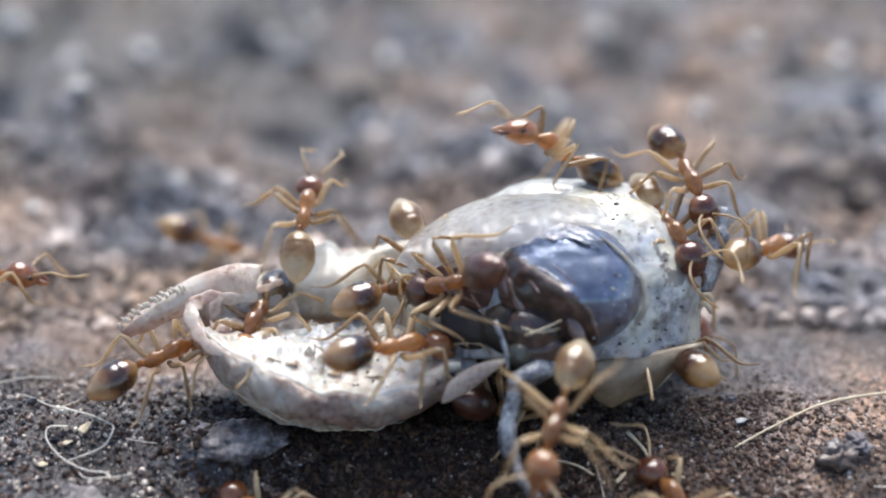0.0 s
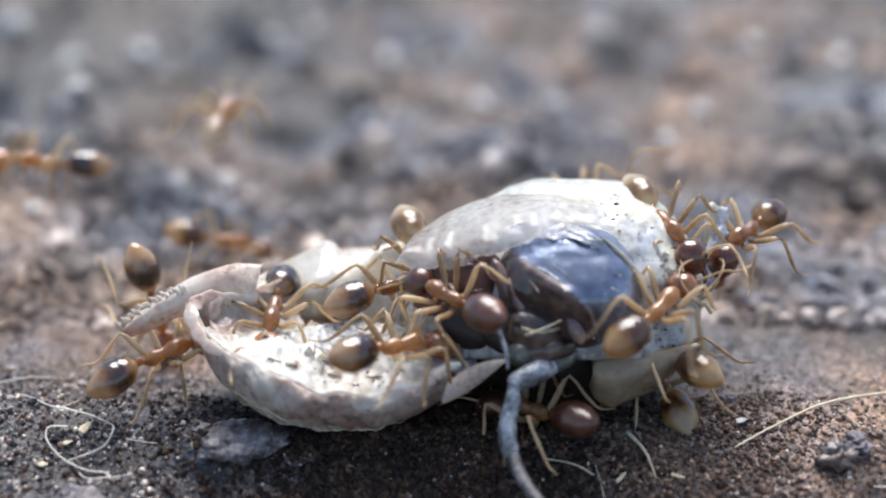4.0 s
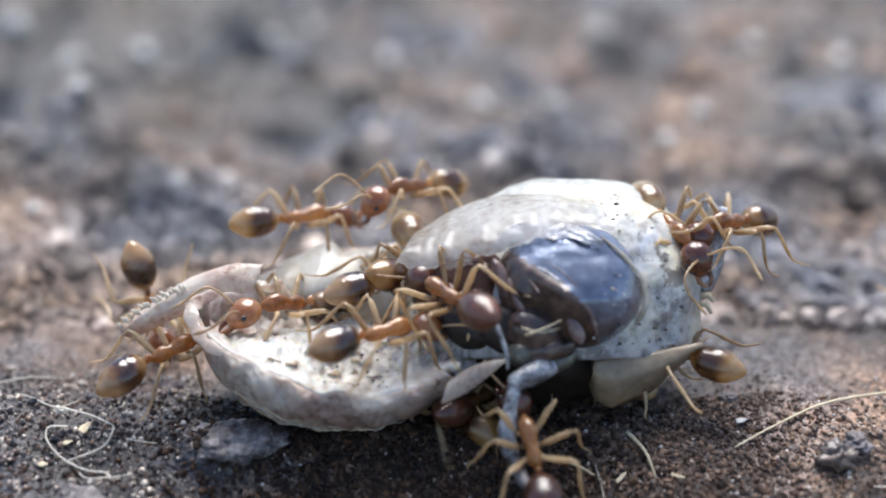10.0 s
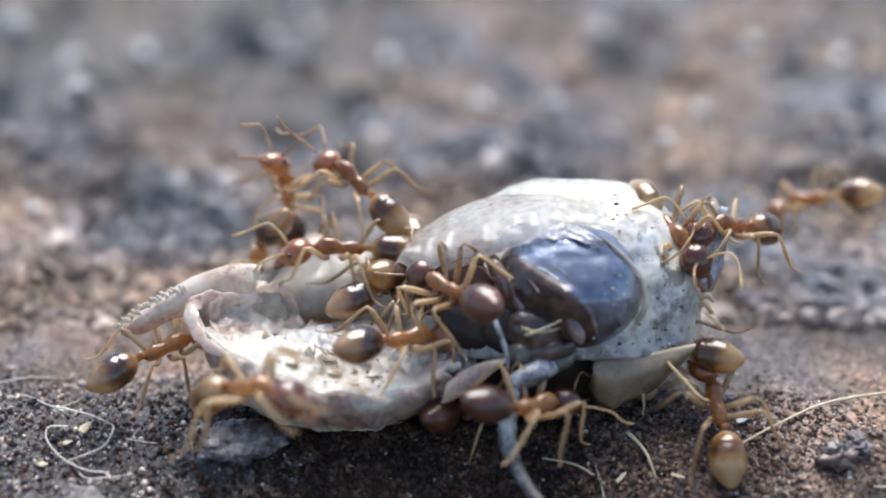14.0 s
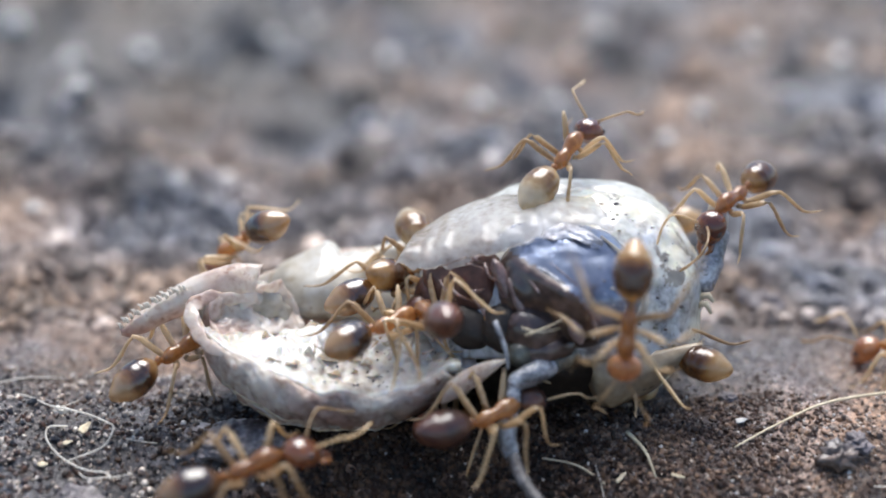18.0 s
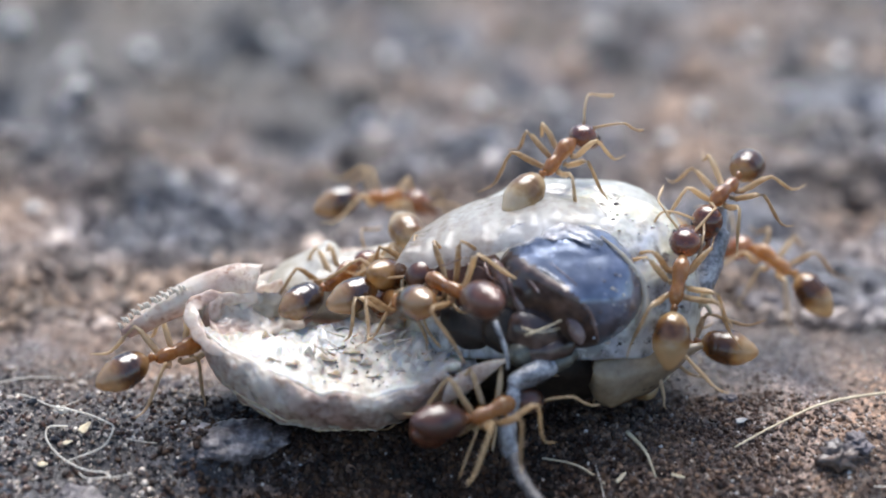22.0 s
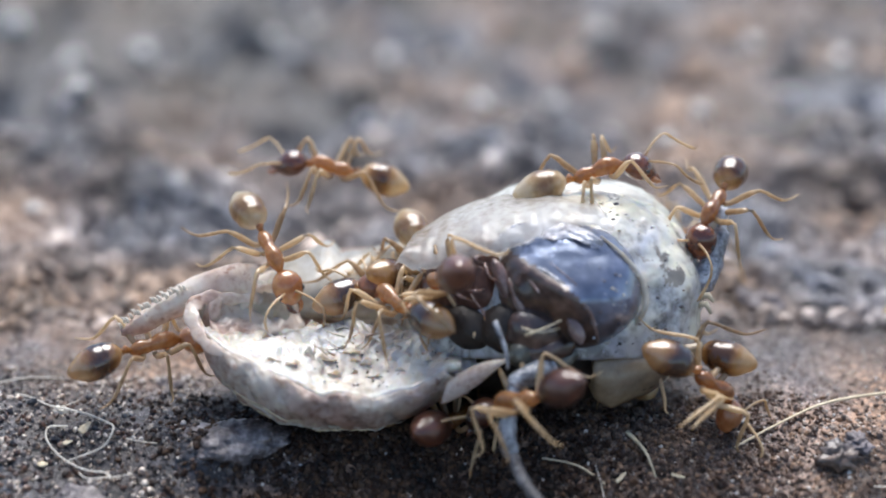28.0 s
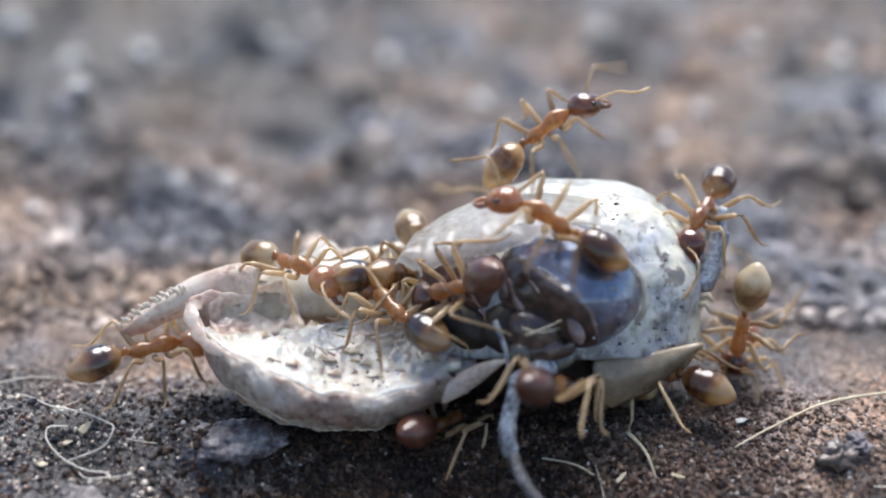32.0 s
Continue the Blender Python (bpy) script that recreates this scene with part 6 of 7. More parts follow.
    walk(ANTS[15], [
        (0.00, mm(-2.70, -5.95, -2.62, -16, -25, -144)),
        (1.30, mm(-2.77, -5.50, -2.32, -18, -32, -148)),
        (2.00, mm(-3.57, -2.73, -0.81, -29, -58, -133)),
        (2.50, mm(-4.04, -0.96, 0.08, -17, -23, -158)),
        (3.00, mm(-4.16, -1.87, -0.39, -14, 19, -151)),
        (3.50, mm(-6.10, -2.70, -0.33, -16, -20, -158)),
        (4.20, mm(-10.24, -2.64, -0.65, -15, -11, -152)),
        (32.00, mm(-10.24, -2.64, -0.65, -15, -11, -152)),
    ])
    stride(ANTS[15], 16, [(1.30, 4.20)])
    walk(ANTS[16], [
        (0.00, mm(1.83, -3.13, 1.07, -8, 39, -116)),
        (0.50, mm(1.28, -4.09, -0.14, -7, 30, -114)),
        (1.20, mm(0.75, -5.36, -2.50, -6, 23, -112)),
        (32.00, mm(0.75, -5.36, -2.50, -6, 23, -112)),
    ])
    stride(ANTS[16], 17, [(0.00, 1.20)])
    walk(ANTS[17], [
        (0.00, mm(3.87, -2.88, -0.81, -9, -23, 124)),
        (0.50, mm(3.68, -1.87, -0.16, -10, -21, 128)),
        (1.00, mm(3.99, -2.03, -0.22, -11, -19, 132)),
        (1.50, mm(3.93, -2.04, -0.19, -8, -17, 119)),
        (2.00, mm(4.26, -1.75, -0.03, 0, -35, 90)),
        (2.50, mm(3.84, -1.38, 0.15, 6, -26, 66)),
        (3.00, mm(4.14, -0.75, 0.25, -5, -20, 110)),
        (3.50, mm(4.06, -0.49, 0.16, -6, -14, 113)),
        (5.50, mm(3.44, 0.44, -0.13, -6, 21, 107)),
        (32.00, mm(3.44, 0.44, -0.13, -6, 21, 107)),
    ])
    stride(ANTS[17], 18, [(0.00, 1.00), (1.50, 3.00)])
    walk(ANTS[18], [
        (0.00, mm(2.36, -5.52, -2.19, -1, 4, 95)),
        (0.70, mm(2.41, -4.39, -1.61, -3, -25, 99)),
        (1.20, mm(2.40, -2.15, -0.58, -0, 2, 90)),
        (1.50, mm(2.27, -2.30, 0.89, 9, -23, 58)),
        (2.00, mm(2.63, -2.05, 1.46, 10, -27, 51)),
        (2.50, mm(2.77, -1.92, 1.86, 12, -20, 41)),
        (3.00, mm(2.93, -1.93, 1.90, 13, -11, 34)),
        (3.50, mm(3.17, -1.82, 2.22, 13, -6, 38)),
        (4.50, mm(4.25, -0.89, 1.64, 8, -19, 67)),
        (5.50, mm(5.33, 0.05, 1.05, -3, -28, 100)),
        (6.00, mm(5.00, 0.34, 1.01, -9, -3, 123)),
        (7.00, mm(4.92, 0.33, 1.03, -10, 1, 126)),
        (8.00, mm(4.91, 0.53, 0.82, -6, 18, 109)),
        (8.25, mm(4.30, -0.71, 1.00, 25, 39, 79)),
        (8.50, mm(3.70, -1.96, 1.18, 53, 70, 58)),
        (8.67, mm(3.62, -2.04, 1.03, 33, 51, 92)),
        (8.83, mm(3.54, -2.13, 0.87, 6, 41, 124)),
        (9.00, mm(3.47, -2.21, 0.72, -22, 42, 157)),
        (9.50, mm(1.40, -1.95, 0.07, -13, -2, 142)),
        (10.00, mm(0.14, -0.76, -0.30, -11, 6, 131)),
        (10.70, mm(1.34, -0.44, 0.56, -3, 16, 100)),
        (12.00, mm(2.10, 1.02, 1.22, -4, 15, 103)),
        (32.00, mm(2.10, 1.02, 1.22, -4, 15, 103)),
    ])
    stride(ANTS[18], 19, [(0.00, 2.50), (3.00, 6.00), (8.00, 12.00)])
    walk(ANTS[19], [
        (0.00, mm(1.03, -1.07, -0.14, 14, 20, 42)),
        (1.00, mm(0.93, -1.43, -0.17, 13, 3, 38)),
        (1.50, mm(1.21, -1.46, 0.05, -0, -1, 87)),
        (2.00, mm(1.48, -1.49, 0.27, -12, 6, 137)),
        (3.00, mm(1.64, -1.52, 0.19, -13, 8, 140)),
        (6.00, mm(1.58, -1.62, -0.02, -12, 8, 137)),
        (7.00, mm(1.70, -1.86, -0.08, -13, 10, 139)),
        (8.00, mm(1.63, -2.02, -0.19, -13, 13, 138)),
        (9.00, mm(1.74, -2.64, -0.15, -10, -17, 128)),
        (9.50, mm(1.30, -2.43, 0.19, -7, -35, 114)),
        (10.00, mm(1.41, -2.44, 0.14, -5, -37, 106)),
        (11.00, mm(1.60, -2.42, 0.20, -2, -34, 97)),
        (12.00, mm(1.54, -2.43, 0.19, 3, -33, 80)),
        (12.50, mm(0.96, -2.41, 0.56, 12, -2, 44)),
        (13.00, mm(1.40, -2.45, 0.76, 18, 35, 33)),
        (14.00, mm(1.34, -2.42, 0.68, 14, 13, 36)),
        (14.50, mm(1.20, -2.42, 0.63, 12, 6, 41)),
        (17.00, mm(0.83, -2.37, 0.69, 14, 6, 33)),
        (18.00, mm(0.79, -2.42, 0.52, 13, -2, 36)),
        (19.00, mm(0.80, -2.43, 0.45, 13, -8, 38)),
        (20.00, mm(0.68, -2.42, 0.55, 14, 4, 32)),
        (21.00, mm(0.70, -2.36, 0.69, 13, 0, 36)),
        (22.00, mm(0.71, -2.41, 0.57, 13, 1, 34)),
        (23.00, mm(0.88, -2.24, 0.93, 12, -6, 39)),
        (24.00, mm(0.97, -2.24, 0.94, 12, -6, 39)),
        (25.00, mm(1.22, -2.36, 0.69, 12, -1, 41)),
        (26.25, mm(1.27, -2.42, 0.72, -8, 8, 90)),
        (27.50, mm(1.31, -2.48, 0.74, -16, 30, 139)),
        (28.00, mm(1.48, -2.43, 0.80, -16, 29, 145)),
        (28.50, mm(1.53, -2.40, 0.93, -1, 23, 95)),
        (29.00, mm(1.58, -2.37, 1.06, 15, 29, 46)),
        (30.00, mm(1.65, -2.36, 1.15, 18, 38, 42)),
        (31.00, mm(1.65, -2.42, 1.02, 16, 35, 46)),
        (32.00, mm(1.71, -2.48, 0.94, 7, 23, 68)),
    ])
    stride(ANTS[19], 20, [(1.00, 2.00), (9.00, 9.50), (12.00, 13.00)])
    walk(ANTS[20], [
        (0.00, mm(4.80, -5.56, -2.11, -1, -18, 95)),
        (11.10, mm(4.81, -5.20, -1.94, -3, -21, 99)),
        (12.00, mm(4.83, -2.03, -0.09, -1, -25, 93)),
        (12.50, mm(4.47, -1.89, -0.07, -8, -22, 118)),
        (13.00, mm(4.33, -1.87, -0.13, -12, -17, 138)),
        (13.50, mm(4.15, -1.97, -0.18, -11, -15, 135)),
        (14.00, mm(4.70, -1.34, 0.21, -2, -30, 98)),
        (14.50, mm(5.17, -1.44, 0.09, 11, -22, 45)),
        (16.50, mm(10.24, 0.26, 0.09, 15, 7, 27)),
        (18.00, mm(12.44, 0.94, 0.10, 14, 9, 36)),
        (32.00, mm(12.44, 0.94, 0.10, 14, 9, 36)),
    ])
    stride(ANTS[20], 21, [(11.10, 12.50), (13.50, 18.00)])
    walk(ANTS[21], [
        (0.00, mm(11.38, 1.40, 0.12, -12, -17, 141)),
        (11.30, mm(9.80, 1.67, 0.11, -14, -24, 145)),
        (12.00, mm(6.93, 0.16, 0.75, -15, -18, 139)),
        (12.50, mm(5.00, 0.13, 2.40, -9, -20, 125)),
        (13.00, mm(4.84, 1.83, 1.45, -6, 21, 108)),
        (14.00, mm(3.82, 2.16, 1.13, -6, 18, 108)),
        (16.00, mm(4.25, 1.61, 1.37, -6, 18, 107)),
        (16.50, mm(5.23, 0.39, 1.55, -6, 18, 108)),
        (17.00, mm(4.78, -0.60, 1.90, -14, 24, 135)),
        (17.50, mm(1.90, -1.53, 2.92, -16, 3, 170)),
        (17.75, mm(2.43, -1.91, 2.75, -41, 44, -171)),
        (18.00, mm(2.97, -2.29, 2.58, -139, 86, 122)),
        (18.50, mm(3.34, -2.53, -0.45, 81, 79, 34)),
        (18.85, mm(3.26, -4.22, -1.30, 57, 72, 50)),
        (19.20, mm(3.19, -5.92, -2.14, 35, 67, 69)),
        (32.00, mm(3.19, -5.92, -2.14, 35, 67, 69)),
    ])
    stride(ANTS[21], 22, [(11.30, 14.00), (16.00, 19.20)])
    walk(ANTS[22], [
        (0.00, mm(13.68, 4.15, 1.94, -14, 12, 148)),
        (13.20, mm(10.67, 4.19, 2.00, -15, 14, 155)),
        (14.00, mm(7.88, 4.13, 1.94, -16, 21, 151)),
        (14.50, mm(7.19, 4.25, 2.08, -14, 1, 151)),
        (16.50, mm(4.36, 3.95, 1.51, -16, 21, 151)),
        (32.00, mm(3.72, 3.84, 1.18, -14, 12, 148)),
    ])
    stride(ANTS[22], 23, [(13.20, 16.50)])
    walk(ANTS[23], [
        (0.00, mm(4.37, 1.66, 0.81, 7, 23, -63)),
        (2.50, mm(4.12, 1.57, 1.65, -15, -6, -100)),
        (5.00, mm(3.87, 1.48, 2.49, -18, -41, -132)),
        (5.50, mm(2.79, 0.33, 3.26, -21, -41, -158)),
        (6.00, mm(2.52, 0.36, 3.47, -18, -39, 161)),
        (6.50, mm(1.04, 0.32, 3.50, -16, -7, -171)),
        (7.00, mm(-0.12, -0.01, 2.64, -17, 20, -171)),
        (7.50, mm(-1.94, -0.21, 2.16, -16, -5, 178)),
        (8.00, mm(-5.17, 0.51, 2.40, -15, -3, -163)),
        (8.50, mm(-8.29, 0.53, 0.94, -14, -8, -148)),
        (9.20, mm(-11.23, 0.64, 1.30, -14, -13, -144)),
        (32.00, mm(-11.23, 0.64, 1.30, -14, -13, -144)),
    ])
    stride(ANTS[23], 24, [(5.00, 5.50), (6.00, 9.20)])
    walk(ANTS[24], [
        (0.00, mm(3.41, 3.42, 1.52, 16, -21, -30)),
        (4.50, mm(2.83, 2.44, 3.01, 16, -19, -21)),
        (5.50, mm(3.12, 1.24, 4.27, 15, -6, -27)),
        (6.00, mm(3.40, 1.18, 3.97, 13, 15, -36)),
        (6.50, mm(4.14, 1.21, 3.92, 4, 28, -77)),
        (7.00, mm(4.09, 1.17, 3.79, 4, 31, -75)),
        (7.50, mm(3.80, 1.15, 3.78, 4, 27, -75)),
        (8.00, mm(2.02, 0.94, 3.36, 9, 18, -57)),
        (8.50, mm(0.78, -1.23, 2.75, -5, 23, -109)),
        (9.00, mm(-0.32, -0.74, 2.80, -13, 2, -142)),
        (9.50, mm(0.23, 1.11, 3.29, -3, 17, -102)),
        (10.00, mm(-0.71, 1.98, 2.94, -13, -4, -141)),
        (10.50, mm(-0.68, 1.60, 3.05, -10, 2, -128)),
        (11.00, mm(-0.55, 1.27, 3.19, -11, 10, -133)),
        (11.50, mm(-0.32, 1.05, 3.66, -11, 15, -132)),
        (12.00, mm(-0.01, 1.12, 3.80, -17, 28, -168)),
        (12.25, mm(-0.51, 0.91, 3.48, -3, 15, -127)),
        (12.50, mm(-1.01, 0.70, 3.17, -0, -3, -92)),
        (13.00, mm(-0.94, 0.84, 3.08, 4, 22, -74)),
        (13.50, mm(-0.97, 0.72, 2.77, -0, 23, -90)),
        (13.67, mm(-1.22, 1.07, 2.92, -18, 12, -136)),
        (13.83, mm(-1.47, 1.43, 3.07, -23, -8, -177)),
        (14.00, mm(-1.72, 1.78, 3.22, -13, -26, 140)),
        (14.25, mm(-1.76, 1.75, 2.85, -18, -11, 177)),
        (14.50, mm(-1.80, 1.73, 2.48, -13, 3, -147)),
        (16.50, mm(-5.78, 5.44, 2.32, -16, -12, -170)),
        (18.00, mm(-13.57, 6.49, 2.37, -15, -12, -150)),
        (32.00, mm(-13.57, 6.49, 2.37, -15, -12, -150)),
    ])
    stride(ANTS[24], 25, [(4.50, 6.50), (7.50, 11.50), (12.00, 12.50), (13.50, 18.00)])
    walk(ANTS[25], [
        (0.00, mm(3.33, 3.31, 1.26, -14, -14, -141)),
        (11.00, mm(3.86, 2.75, 1.69, -7, -28, -110)),
        (12.00, mm(3.42, 1.52, 2.98, -15, -17, -146)),
        (12.50, mm(2.30, 0.72, 3.40, -16, -5, 178)),
        (13.00, mm(1.34, 0.67, 3.29, -16, -1, 179)),
        (13.50, mm(0.13, 0.70, 3.36, -16, 3, -179)),
        (14.00, mm(-1.81, 0.58, 2.27, -16, -0, 180)),
        (14.50, mm(-3.02, 1.31, 2.89, -16, -16, -157)),
        (16.50, mm(-8.79, 3.11, 1.86, -15, 0, -162)),
        (18.00, mm(-12.75, 3.00, 1.77, -14, -12, -147)),
        (32.00, mm(-12.75, 3.00, 1.77, -14, -12, -147)),
    ])
    stride(ANTS[25], 26, [(11.00, 18.00)])
    walk(ANTS[26], [
        (0.00, mm(2.46, -5.51, -2.16, -3, -17, 100)),
        (6.00, mm(2.51, -5.07, -1.92, -3, -18, 100)),
        (6.50, mm(2.48, -2.95, -1.02, -6, -30, 112)),
        (7.00, mm(2.30, -2.38, -0.71, -8, -13, 122)),
        (7.50, mm(1.84, -2.73, 1.07, -8, -31, 119)),
        (8.00, mm(1.41, -2.30, 2.21, -11, -25, 131)),
        (8.50, mm(0.91, -1.57, 2.49, -11, -18, 134)),
        (9.00, mm(-0.28, -0.18, 1.97, -12, 11, 136)),
        (9.50, mm(-0.40, 0.20, 1.79, 3, 11, 90)),
        (10.00, mm(-0.52, 0.59, 1.60, 13, 21, 44)),
        (32.00, mm(-0.52, 0.59, 1.60, 13, 21, 44)),
    ])
    stride(ANTS[26], 27, [(6.00, 10.00)])
    walk(ANTS[27], [
        (0.00, mm(-2.10, 1.20, -0.45, 5, 4, 77)),
        (12.70, mm(-2.30, 1.10, -0.45, 5, 4, 77)),
        (13.00, mm(-3.60, 0.20, -0.30, 5, 8, 77)),
        (13.20, mm(-4.11, -0.93, 0.23, 9, 12, 68)),
        (13.40, mm(-3.54, -1.64, 0.72, 12, 9, 57)),
        (13.60, mm(-3.33, -1.72, 1.08, 11, -2, 57)),
        (13.80, mm(-3.39, -1.66, 1.18, 10, -8, 61)),
        (13.90, mm(-3.15, -2.40, 1.30, 15, -10, 15)),
        (14.00, mm(-2.89, -3.10, 1.43, 19, -13, -31)),
        (14.20, mm(-2.17, -3.73, 1.00, 15, -10, -48)),
        (14.50, mm(-1.92, -3.89, 1.01, 14, -11, -51)),
        (15.50, mm(-2.26, -2.91, 2.34, 42, -68, -67)),
        (15.75, mm(-2.32, -2.73, 2.46, 21, -36, -68)),
        (16.00, mm(-2.38, -2.56, 2.59, 3, -5, -79)),
        (16.50, mm(-2.59, -2.60, 1.98, -1, 27, -92)),
        (17.00, mm(-2.17, -2.73, 1.49, 5, 41, -74)),
        (17.50, mm(-3.52, -2.57, -1.14, -4, 34, -103)),
        (18.20, mm(-3.23, -5.60, -2.65, -2, 24, -99)),
        (32.00, mm(-3.23, -5.60, -2.65, -2, 24, -99)),
    ])
    stride(ANTS[27], 28, [(12.70, 14.50), (15.00, 18.20)])
    walk(ANTS[28], [
        (0.00, mm(-5.66, -5.99, -2.14, 3, 7, 80)),
        (16.60, mm(-5.36, -5.14, -2.07, 8, -9, 61)),
        (17.00, mm(-4.78, -3.40, -1.24, 10, -6, 51)),
        (17.50, mm(-3.76, -3.76, 0.05, 15, -10, 19)),
        (17.80, mm(-3.39, -3.69, 0.27, 14, -5, 31)),
        (18.00, mm(-2.99, -3.66, 0.34, 14, -6, 30)),
        (18.20, mm(-2.99, -3.63, 0.37, 13, -11, 35)),
        (18.40, mm(-2.91, -3.72, 0.21, 13, -5, 38)),
        (18.60, mm(-2.41, -3.67, 0.25, 12, -14, 43)),
        (18.80, mm(-2.70, -3.27, 1.04, 0, -33, 90)),
        (19.00, mm(-3.31, -2.82, 1.24, -5, -47, 105)),
        (19.50, mm(-2.65, -1.55, 1.78, 10, -13, 50)),
        (20.00, mm(-2.58, -0.77, 1.68, 11, -7, 47)),
        (20.50, mm(-2.47, -0.13, 1.61, 14, 6, 32)),
        (21.00, mm(-2.32, -0.08, 1.61, 14, 9, 36)),
        (22.00, mm(-1.95, 0.69, 1.61, 9, -7, 55)),
        (23.00, mm(-2.37, 0.11, 1.61, 12, 8, 43)),
        (23.25, mm(-2.54, 0.63, 1.87, 15, 37, 51)),
        (23.50, mm(-2.72, 1.15, 2.13, 30, 66, 70)),
        (23.67, mm(-3.15, 1.59, 1.99, 15, 54, 99)),
        (23.83, mm(-3.58, 2.03, 1.85, -4, 47, 127)),
        (24.00, mm(-4.01, 2.48, 1.71, -24, 47, 154)),
        (24.20, mm(-4.60, 2.00, 1.80, -14, 20, -150)),
        (24.30, mm(-4.55, 2.30, 1.90, 0, 10, -80)),
        (24.40, mm(-4.20, 2.70, 1.98, 12, 4, -20)),
        (24.50, mm(-3.62, 3.00, 2.03, 19, 2, 19)),
        (24.70, mm(-1.05, 3.26, 2.41, 21, -9, 4)),
        (25.00, mm(1.73, 4.56, 3.46, 20, -9, 17)),
        (25.60, mm(2.74, 3.83, 0.96, 19, 12, 31)),
        (32.00, mm(2.74, 3.83, 0.96, 19, 12, 31)),
    ])
    stride(ANTS[28], 29, [(16.60, 20.50), (21.00, 26.00)])
    walk(ANTS[29], [
        (0.00, mm(2.33, -5.99, -2.60, -15, -27, -142)),
        (18.70, mm(2.28, -5.51, -2.29, -17, -30, -144)),
        (19.00, mm(2.05, -3.90, -1.48, -20, -41, -150)),
        (19.50, mm(0.97, -2.09, -0.77, -19, -33, -158)),
        (20.00, mm(-0.42, -2.04, -0.90, -16, -18, -154)),
        (20.50, mm(-2.15, -3.71, -1.66, -12, 2, -136)),
        (21.20, mm(-2.53, -5.73, -2.64, -11, 0, -134)),
        (32.00, mm(-2.53, -5.73, -2.64, -11, 0, -134)),
    ])
    stride(ANTS[29], 30, [(18.70, 21.20)])
    walk(ANTS[30], [
        (0.00, mm(11.67, -0.29, 0.11, -14, 4, 146)),
        (17.50, mm(9.52, 0.53, 0.12, -13, -7, 143)),
        (18.00, mm(8.85, 0.74, 0.10, -14, 0, 149)),
        (19.00, mm(9.55, 2.65, 0.08, -14, -4, 149)),
        (20.00, mm(7.99, 0.46, 0.50, -9, 14, 112)),
        (20.50, mm(5.82, -0.98, -0.06, -17, 30, 125)),
        (21.00, mm(7.16, 0.50, 0.10, -13, -5, 148)),
        (21.50, mm(6.43, 1.72, 1.48, -11, -26, 131)),
        (22.00, mm(6.41, 2.10, 1.41, -13, -19, 141)),
        (22.50, mm(4.32, 4.77, 3.26, -16, -18, 172)),
        (23.00, mm(2.13, 5.78, 3.09, -17, 21, -171)),
        (23.50, mm(-3.18, 6.74, 2.83, -16, 3, -179)),
        (23.92, mm(-12.60, 7.63, 2.36, -16, 4, -179)),
        (25.00, mm(-14.20, 7.53, 2.28, -15, 11, 151)),
        (32.00, mm(-14.20, 7.53, 2.28, -15, 11, 151)),
    ])
    stride(ANTS[30], 31, [(17.50, 25.00)])
    walk(ANTS[31], [
        (0.00, mm(4.09, -5.54, -2.13, -3, -17, 100)),
        (19.50, mm(4.01, -5.18, -1.94, -4, -18, 104)),
        (20.00, mm(4.12, -3.05, -0.87, -0, -24, 90)),
        (20.50, mm(4.11, -1.34, 0.16, 11, -18, 47)),
        (21.00, mm(4.35, -0.61, 2.36, 23, -60, 61)),
        (21.50, mm(4.11, -0.68, 2.26, 16, -45, 69)),
        (22.00, mm(3.99, -0.66, 2.30, 14, -44, 72)),
        (22.50, mm(4.44, -0.73, 2.39, 11, -22, 49)),
        (23.00, mm(5.11, -0.26, 2.57, 14, -10, 31)),
        (23.25, mm(4.38, -0.26, 3.00, 9, -24, 65)),
        (23.50, mm(3.66, -0.26, 3.44, -4, -32, 104)),
        (24.00, mm(3.69, -0.21, 3.40, -15, -63, 128)),
        (24.50, mm(3.75, -0.28, 3.23, -9, -54, 114)),
        (24.75, mm(2.64, -0.00, 3.30, -21, -31, 151)),
        (25.00, mm(1.54, 0.28, 3.37, -16, -6, 177)),
        (25.50, mm(1.17, 0.48, 3.34, -16, -3, 179)),
        (27.50, mm(-1.31, 2.11, 3.10, -16, -8, 177)),
        (28.00, mm(-2.13, 2.37, 3.21, -16, -9, 176)),
        (28.30, mm(-1.99, 2.36, 3.19, -16, -7, 177)),
        (28.60, mm(-1.19, 1.83, 2.88, -15, 15, 152)),
        (29.00, mm(-1.33, 0.70, 2.51, -24, 48, 163)),
        (29.30, mm(-2.02, -0.08, 2.13, -18, 27, 162)),
        (29.60, mm(-2.02, -0.39, 1.85, -15, 7, 152)),
        (30.00, mm(-1.62, -0.45, 1.94, -14, 4, 150)),
        (30.10, mm(-1.46, -0.18, 2.13, -15, -13, 108)),
        (30.20, mm(-1.31, 0.10, 2.31, -3, -27, 62)),
        (30.30, mm(-1.16, 0.37, 2.49, 17, -27, 12)),
        (30.60, mm(1.54, 0.61, 3.66, 16, -17, 7)),
        (31.00, mm(1.81, 0.99, 4.04, 12, -15, 40)),
        (31.30, mm(1.46, 1.08, 4.14, 14, -29, 34)),
        (31.60, mm(1.66, 1.13, 4.30, 18, -40, 20)),
        (32.00, mm(1.98, 1.16, 4.41, 17, -32, 15)),
    ])
    stride(ANTS[31], 32, [(19.50, 21.00), (22.00, 23.50), (24.50, 28.00), (28.30, 32.00)])
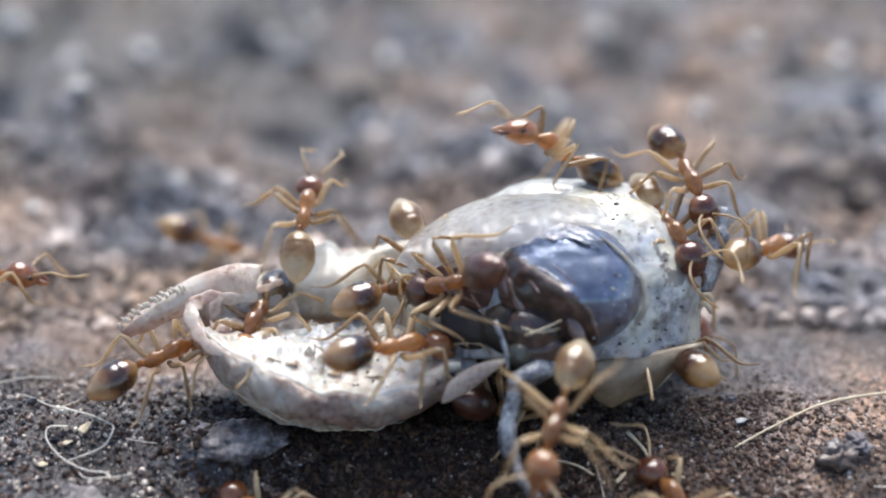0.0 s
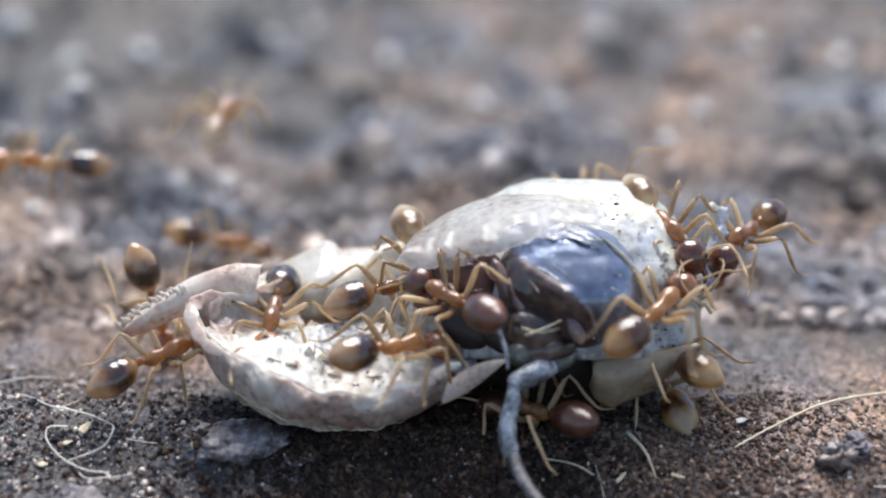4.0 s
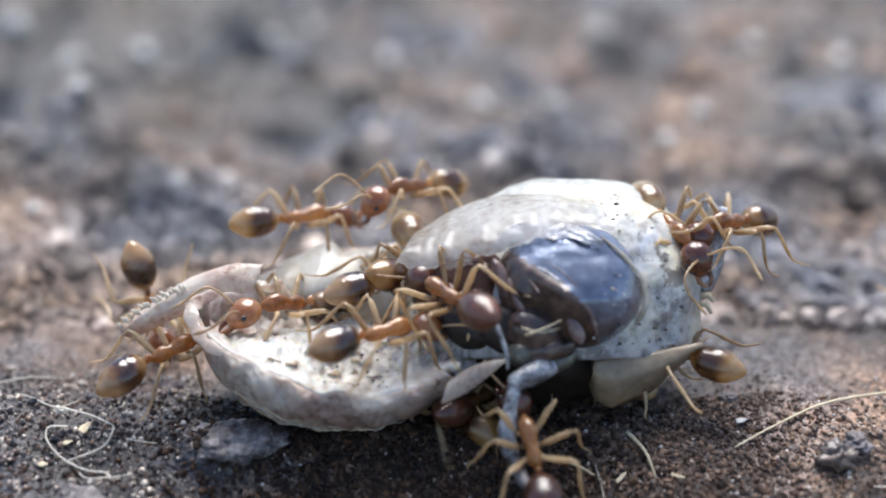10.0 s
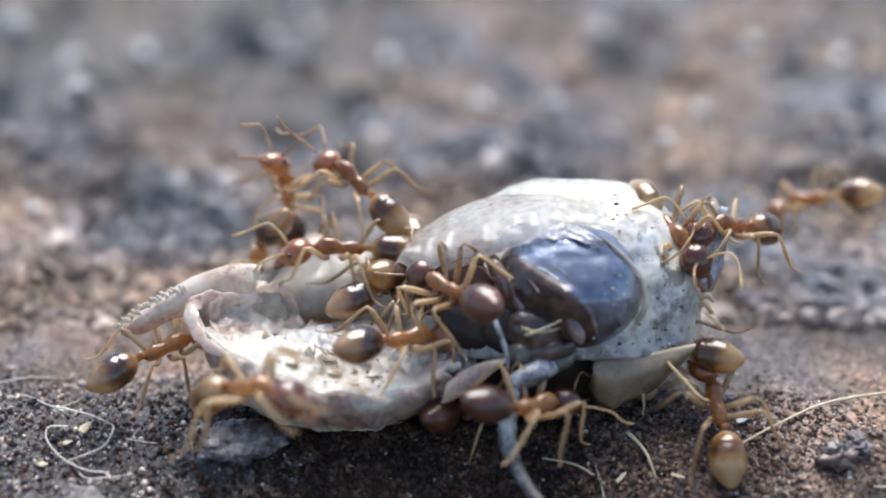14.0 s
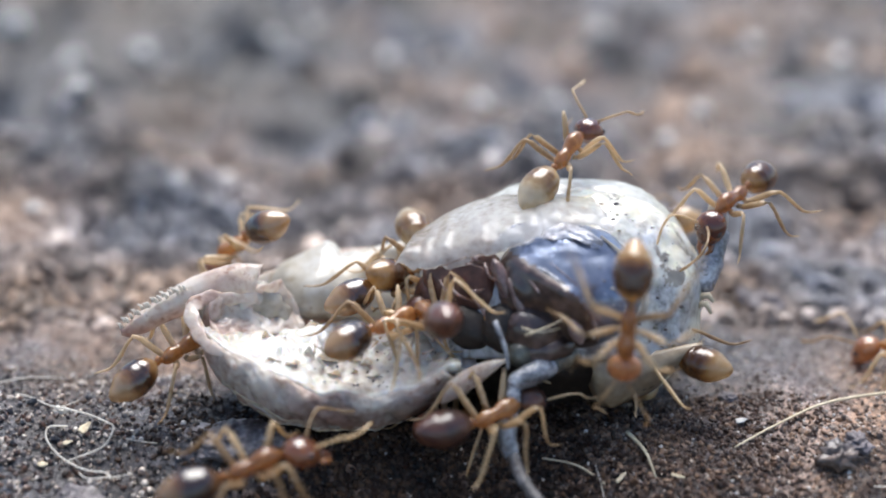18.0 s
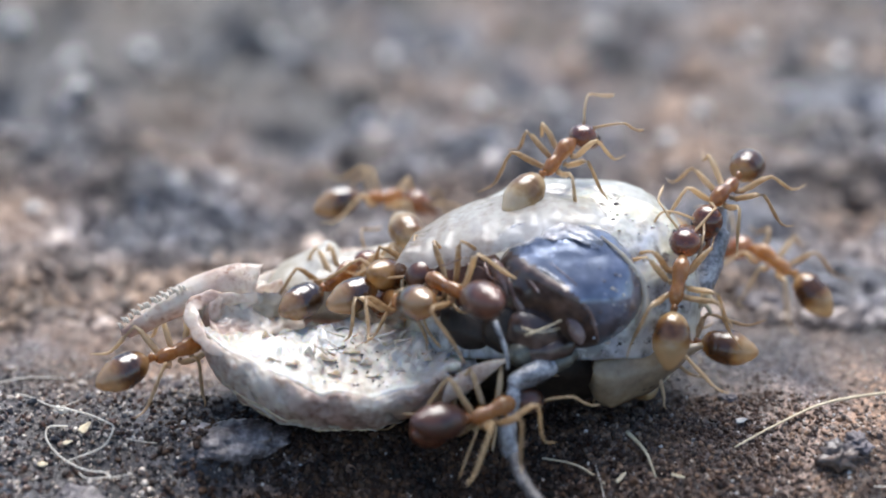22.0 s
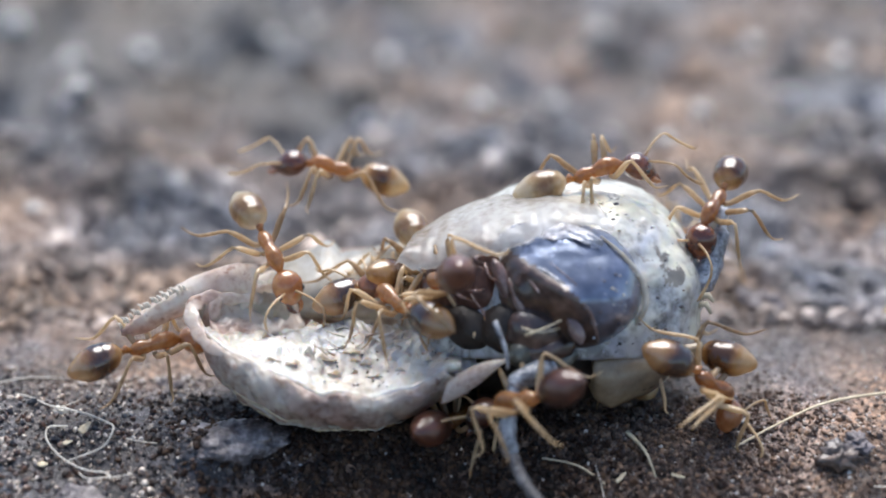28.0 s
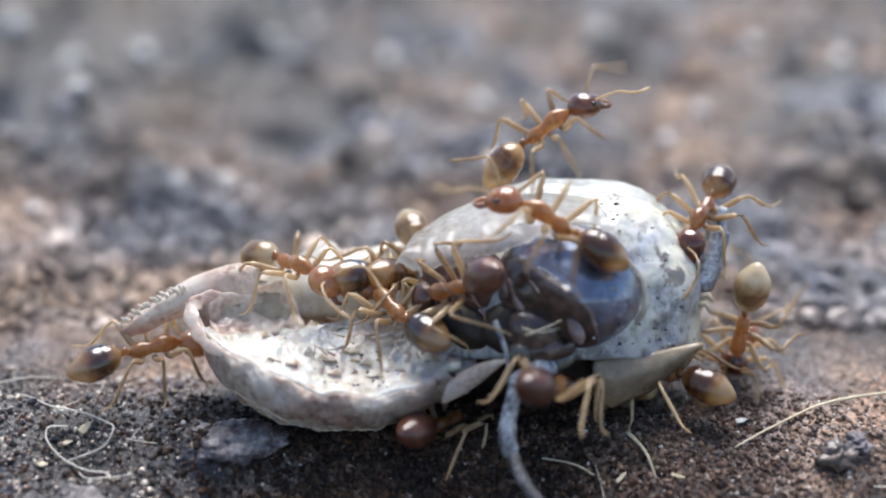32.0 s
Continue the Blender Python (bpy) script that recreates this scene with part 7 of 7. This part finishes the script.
    walk(ANTS[32], [
        (0.00, mm(1.81, -5.50, -2.17, -3, -18, 100)),
        (22.00, mm(2.03, -5.07, -1.93, -4, -18, 104)),
        (22.50, mm(2.48, -3.19, -1.12, -8, -18, 118)),
        (23.00, mm(2.69, -1.95, -0.37, -11, -0, 133)),
        (23.25, mm(3.29, -1.81, -0.23, -2, -12, 86)),
        (23.50, mm(3.88, -1.67, -0.09, 13, -13, 36)),
        (24.00, mm(4.17, -1.78, -0.12, 13, -9, 35)),
        (24.50, mm(5.17, -1.40, 0.11, 12, -15, 40)),
        (25.00, mm(5.54, -1.36, 0.16, 11, -1, 48)),
        (25.50, mm(5.13, -1.30, 0.09, 14, -2, 28)),
        (27.50, mm(4.03, -1.57, 0.95, 20, 36, 23)),
        (28.00, mm(4.24, -1.61, 0.78, 23, 45, 15)),
        (28.30, mm(4.43, -1.48, 0.59, 22, 42, 17)),
        (28.60, mm(5.17, -0.74, 0.95, 11, -3, 45)),
        (29.00, mm(6.04, 0.97, 0.15, 18, -43, 22)),
        (29.60, mm(6.18, 1.46, 0.16, 18, -44, 23)),
        (30.00, mm(6.29, 1.73, 0.15, 18, -40, 20)),
        (31.00, mm(6.36, 1.05, 0.19, 8, -11, 58)),
        (32.00, mm(5.42, 0.55, 0.20, 9, -19, 57)),
    ])
    stride(ANTS[32], 33, [(22.00, 23.50), (24.00, 27.50), (28.00, 30.00), (31.00, 32.00)])
    walk(ANTS[33], [
        (0.00, mm(20.65, 12.44, 3.71, -15, -10, -154)),
        (27.50, mm(15.85, 12.45, 3.60, -16, 4, -179)),
        (28.60, mm(11.15, 12.36, 3.39, -12, 9, -141)),
        (28.80, mm(10.70, 12.31, 3.14, -9, 24, -113)),
        (29.00, mm(10.26, 12.26, 2.88, 3, 35, -80)),
        (29.30, mm(11.82, 12.08, 2.57, 17, 20, -37)),
        (29.60, mm(13.37, 11.91, 2.26, 16, 0, -0)),
        (31.00, mm(18.68, 11.92, 2.44, 15, -10, -26)),
        (32.00, mm(18.68, 11.92, 2.44, 15, -10, -26)),
    ])
    stride(ANTS[33], 34, [(27.50, 31.00)])
    walk(ANTS[34], [
        (0.00, mm(12.78, 1.79, 0.11, -17, -26, -157)),
        (28.80, mm(10.24, 2.46, 0.07, -15, -14, -155)),
        (29.60, mm(8.18, 2.45, 0.04, -14, -8, -147)),
        (30.00, mm(8.03, 0.33, -0.08, -2, 22, -99)),
        (30.30, mm(6.91, -2.21, -0.35, -11, -6, -133)),
        (30.60, mm(6.07, -1.64, -0.03, -17, -20, -165)),
        (31.00, mm(4.45, -1.81, -0.17, -16, -6, 178)),
        (31.30, mm(3.39, -2.67, 0.81, -17, -29, 167)),
        (31.60, mm(2.08, -1.70, 2.96, -36, -63, -161)),
        (32.00, mm(1.63, -0.96, 3.46, -17, -27, 168)),
    ])
    stride(ANTS[34], 35, [(28.80, 32.00)])
    walk(ANTS[35], [
        (0.00, mm(-10.60, 1.60, 1.04, 16, -22, -31)),
        (25.00, mm(-9.97, 1.70, 1.23, 16, -19, -27)),
        (26.50, mm(-5.46, 1.49, 2.00, 15, -11, -30)),
        (27.50, mm(-3.29, 0.36, 2.36, 10, 27, -52)),
        (28.00, mm(-3.17, 0.43, 2.46, 9, 35, -58)),
        (28.30, mm(-3.26, 0.33, 2.34, 11, 21, -45)),
        (28.60, mm(-2.87, 0.31, 2.24, 8, 26, -60)),
        (29.00, mm(-2.66, 0.21, 2.11, 10, 17, -50)),
        (30.00, mm(-2.43, 0.27, 2.29, 10, 13, -49)),
        (30.60, mm(-2.70, 0.21, 2.22, 12, 5, -41)),
        (31.00, mm(-2.62, 0.17, 2.15, 12, 2, -43)),
        (32.00, mm(-2.63, 0.15, 2.13, 12, 0, -44)),
    ])
    stride(ANTS[35], 36, [(25.00, 27.50), (28.30, 28.60)])
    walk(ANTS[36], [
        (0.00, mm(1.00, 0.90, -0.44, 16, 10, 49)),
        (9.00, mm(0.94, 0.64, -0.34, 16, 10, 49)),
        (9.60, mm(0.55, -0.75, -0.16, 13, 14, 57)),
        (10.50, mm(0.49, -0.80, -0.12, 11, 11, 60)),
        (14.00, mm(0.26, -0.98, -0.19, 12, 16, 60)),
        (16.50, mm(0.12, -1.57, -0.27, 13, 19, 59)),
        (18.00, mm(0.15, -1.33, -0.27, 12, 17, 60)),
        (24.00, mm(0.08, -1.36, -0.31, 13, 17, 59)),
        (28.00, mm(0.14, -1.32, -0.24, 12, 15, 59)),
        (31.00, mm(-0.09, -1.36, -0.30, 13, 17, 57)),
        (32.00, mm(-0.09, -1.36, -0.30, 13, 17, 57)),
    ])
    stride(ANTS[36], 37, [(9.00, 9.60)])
    walk(ANTS[37], [
        (0.00, mm(13.40, -0.20, 0.12, -14, 8, 117)),
        (19.60, mm(11.80, -0.40, 0.10, -14, 8, 117)),
        (20.50, mm(7.39, -0.58, 0.05, -12, 10, 112)),
        (21.00, mm(7.56, -0.52, 0.10, -14, 8, 117)),
        (21.60, mm(9.15, -0.22, 0.17, -12, 8, 111)),
        (22.60, mm(12.80, 0.10, 0.15, -12, 8, 111)),
        (32.00, mm(13.40, 0.10, 0.15, -12, 8, 111)),
    ])
    stride(ANTS[37], 38, [(19.60, 22.60)])


motions()
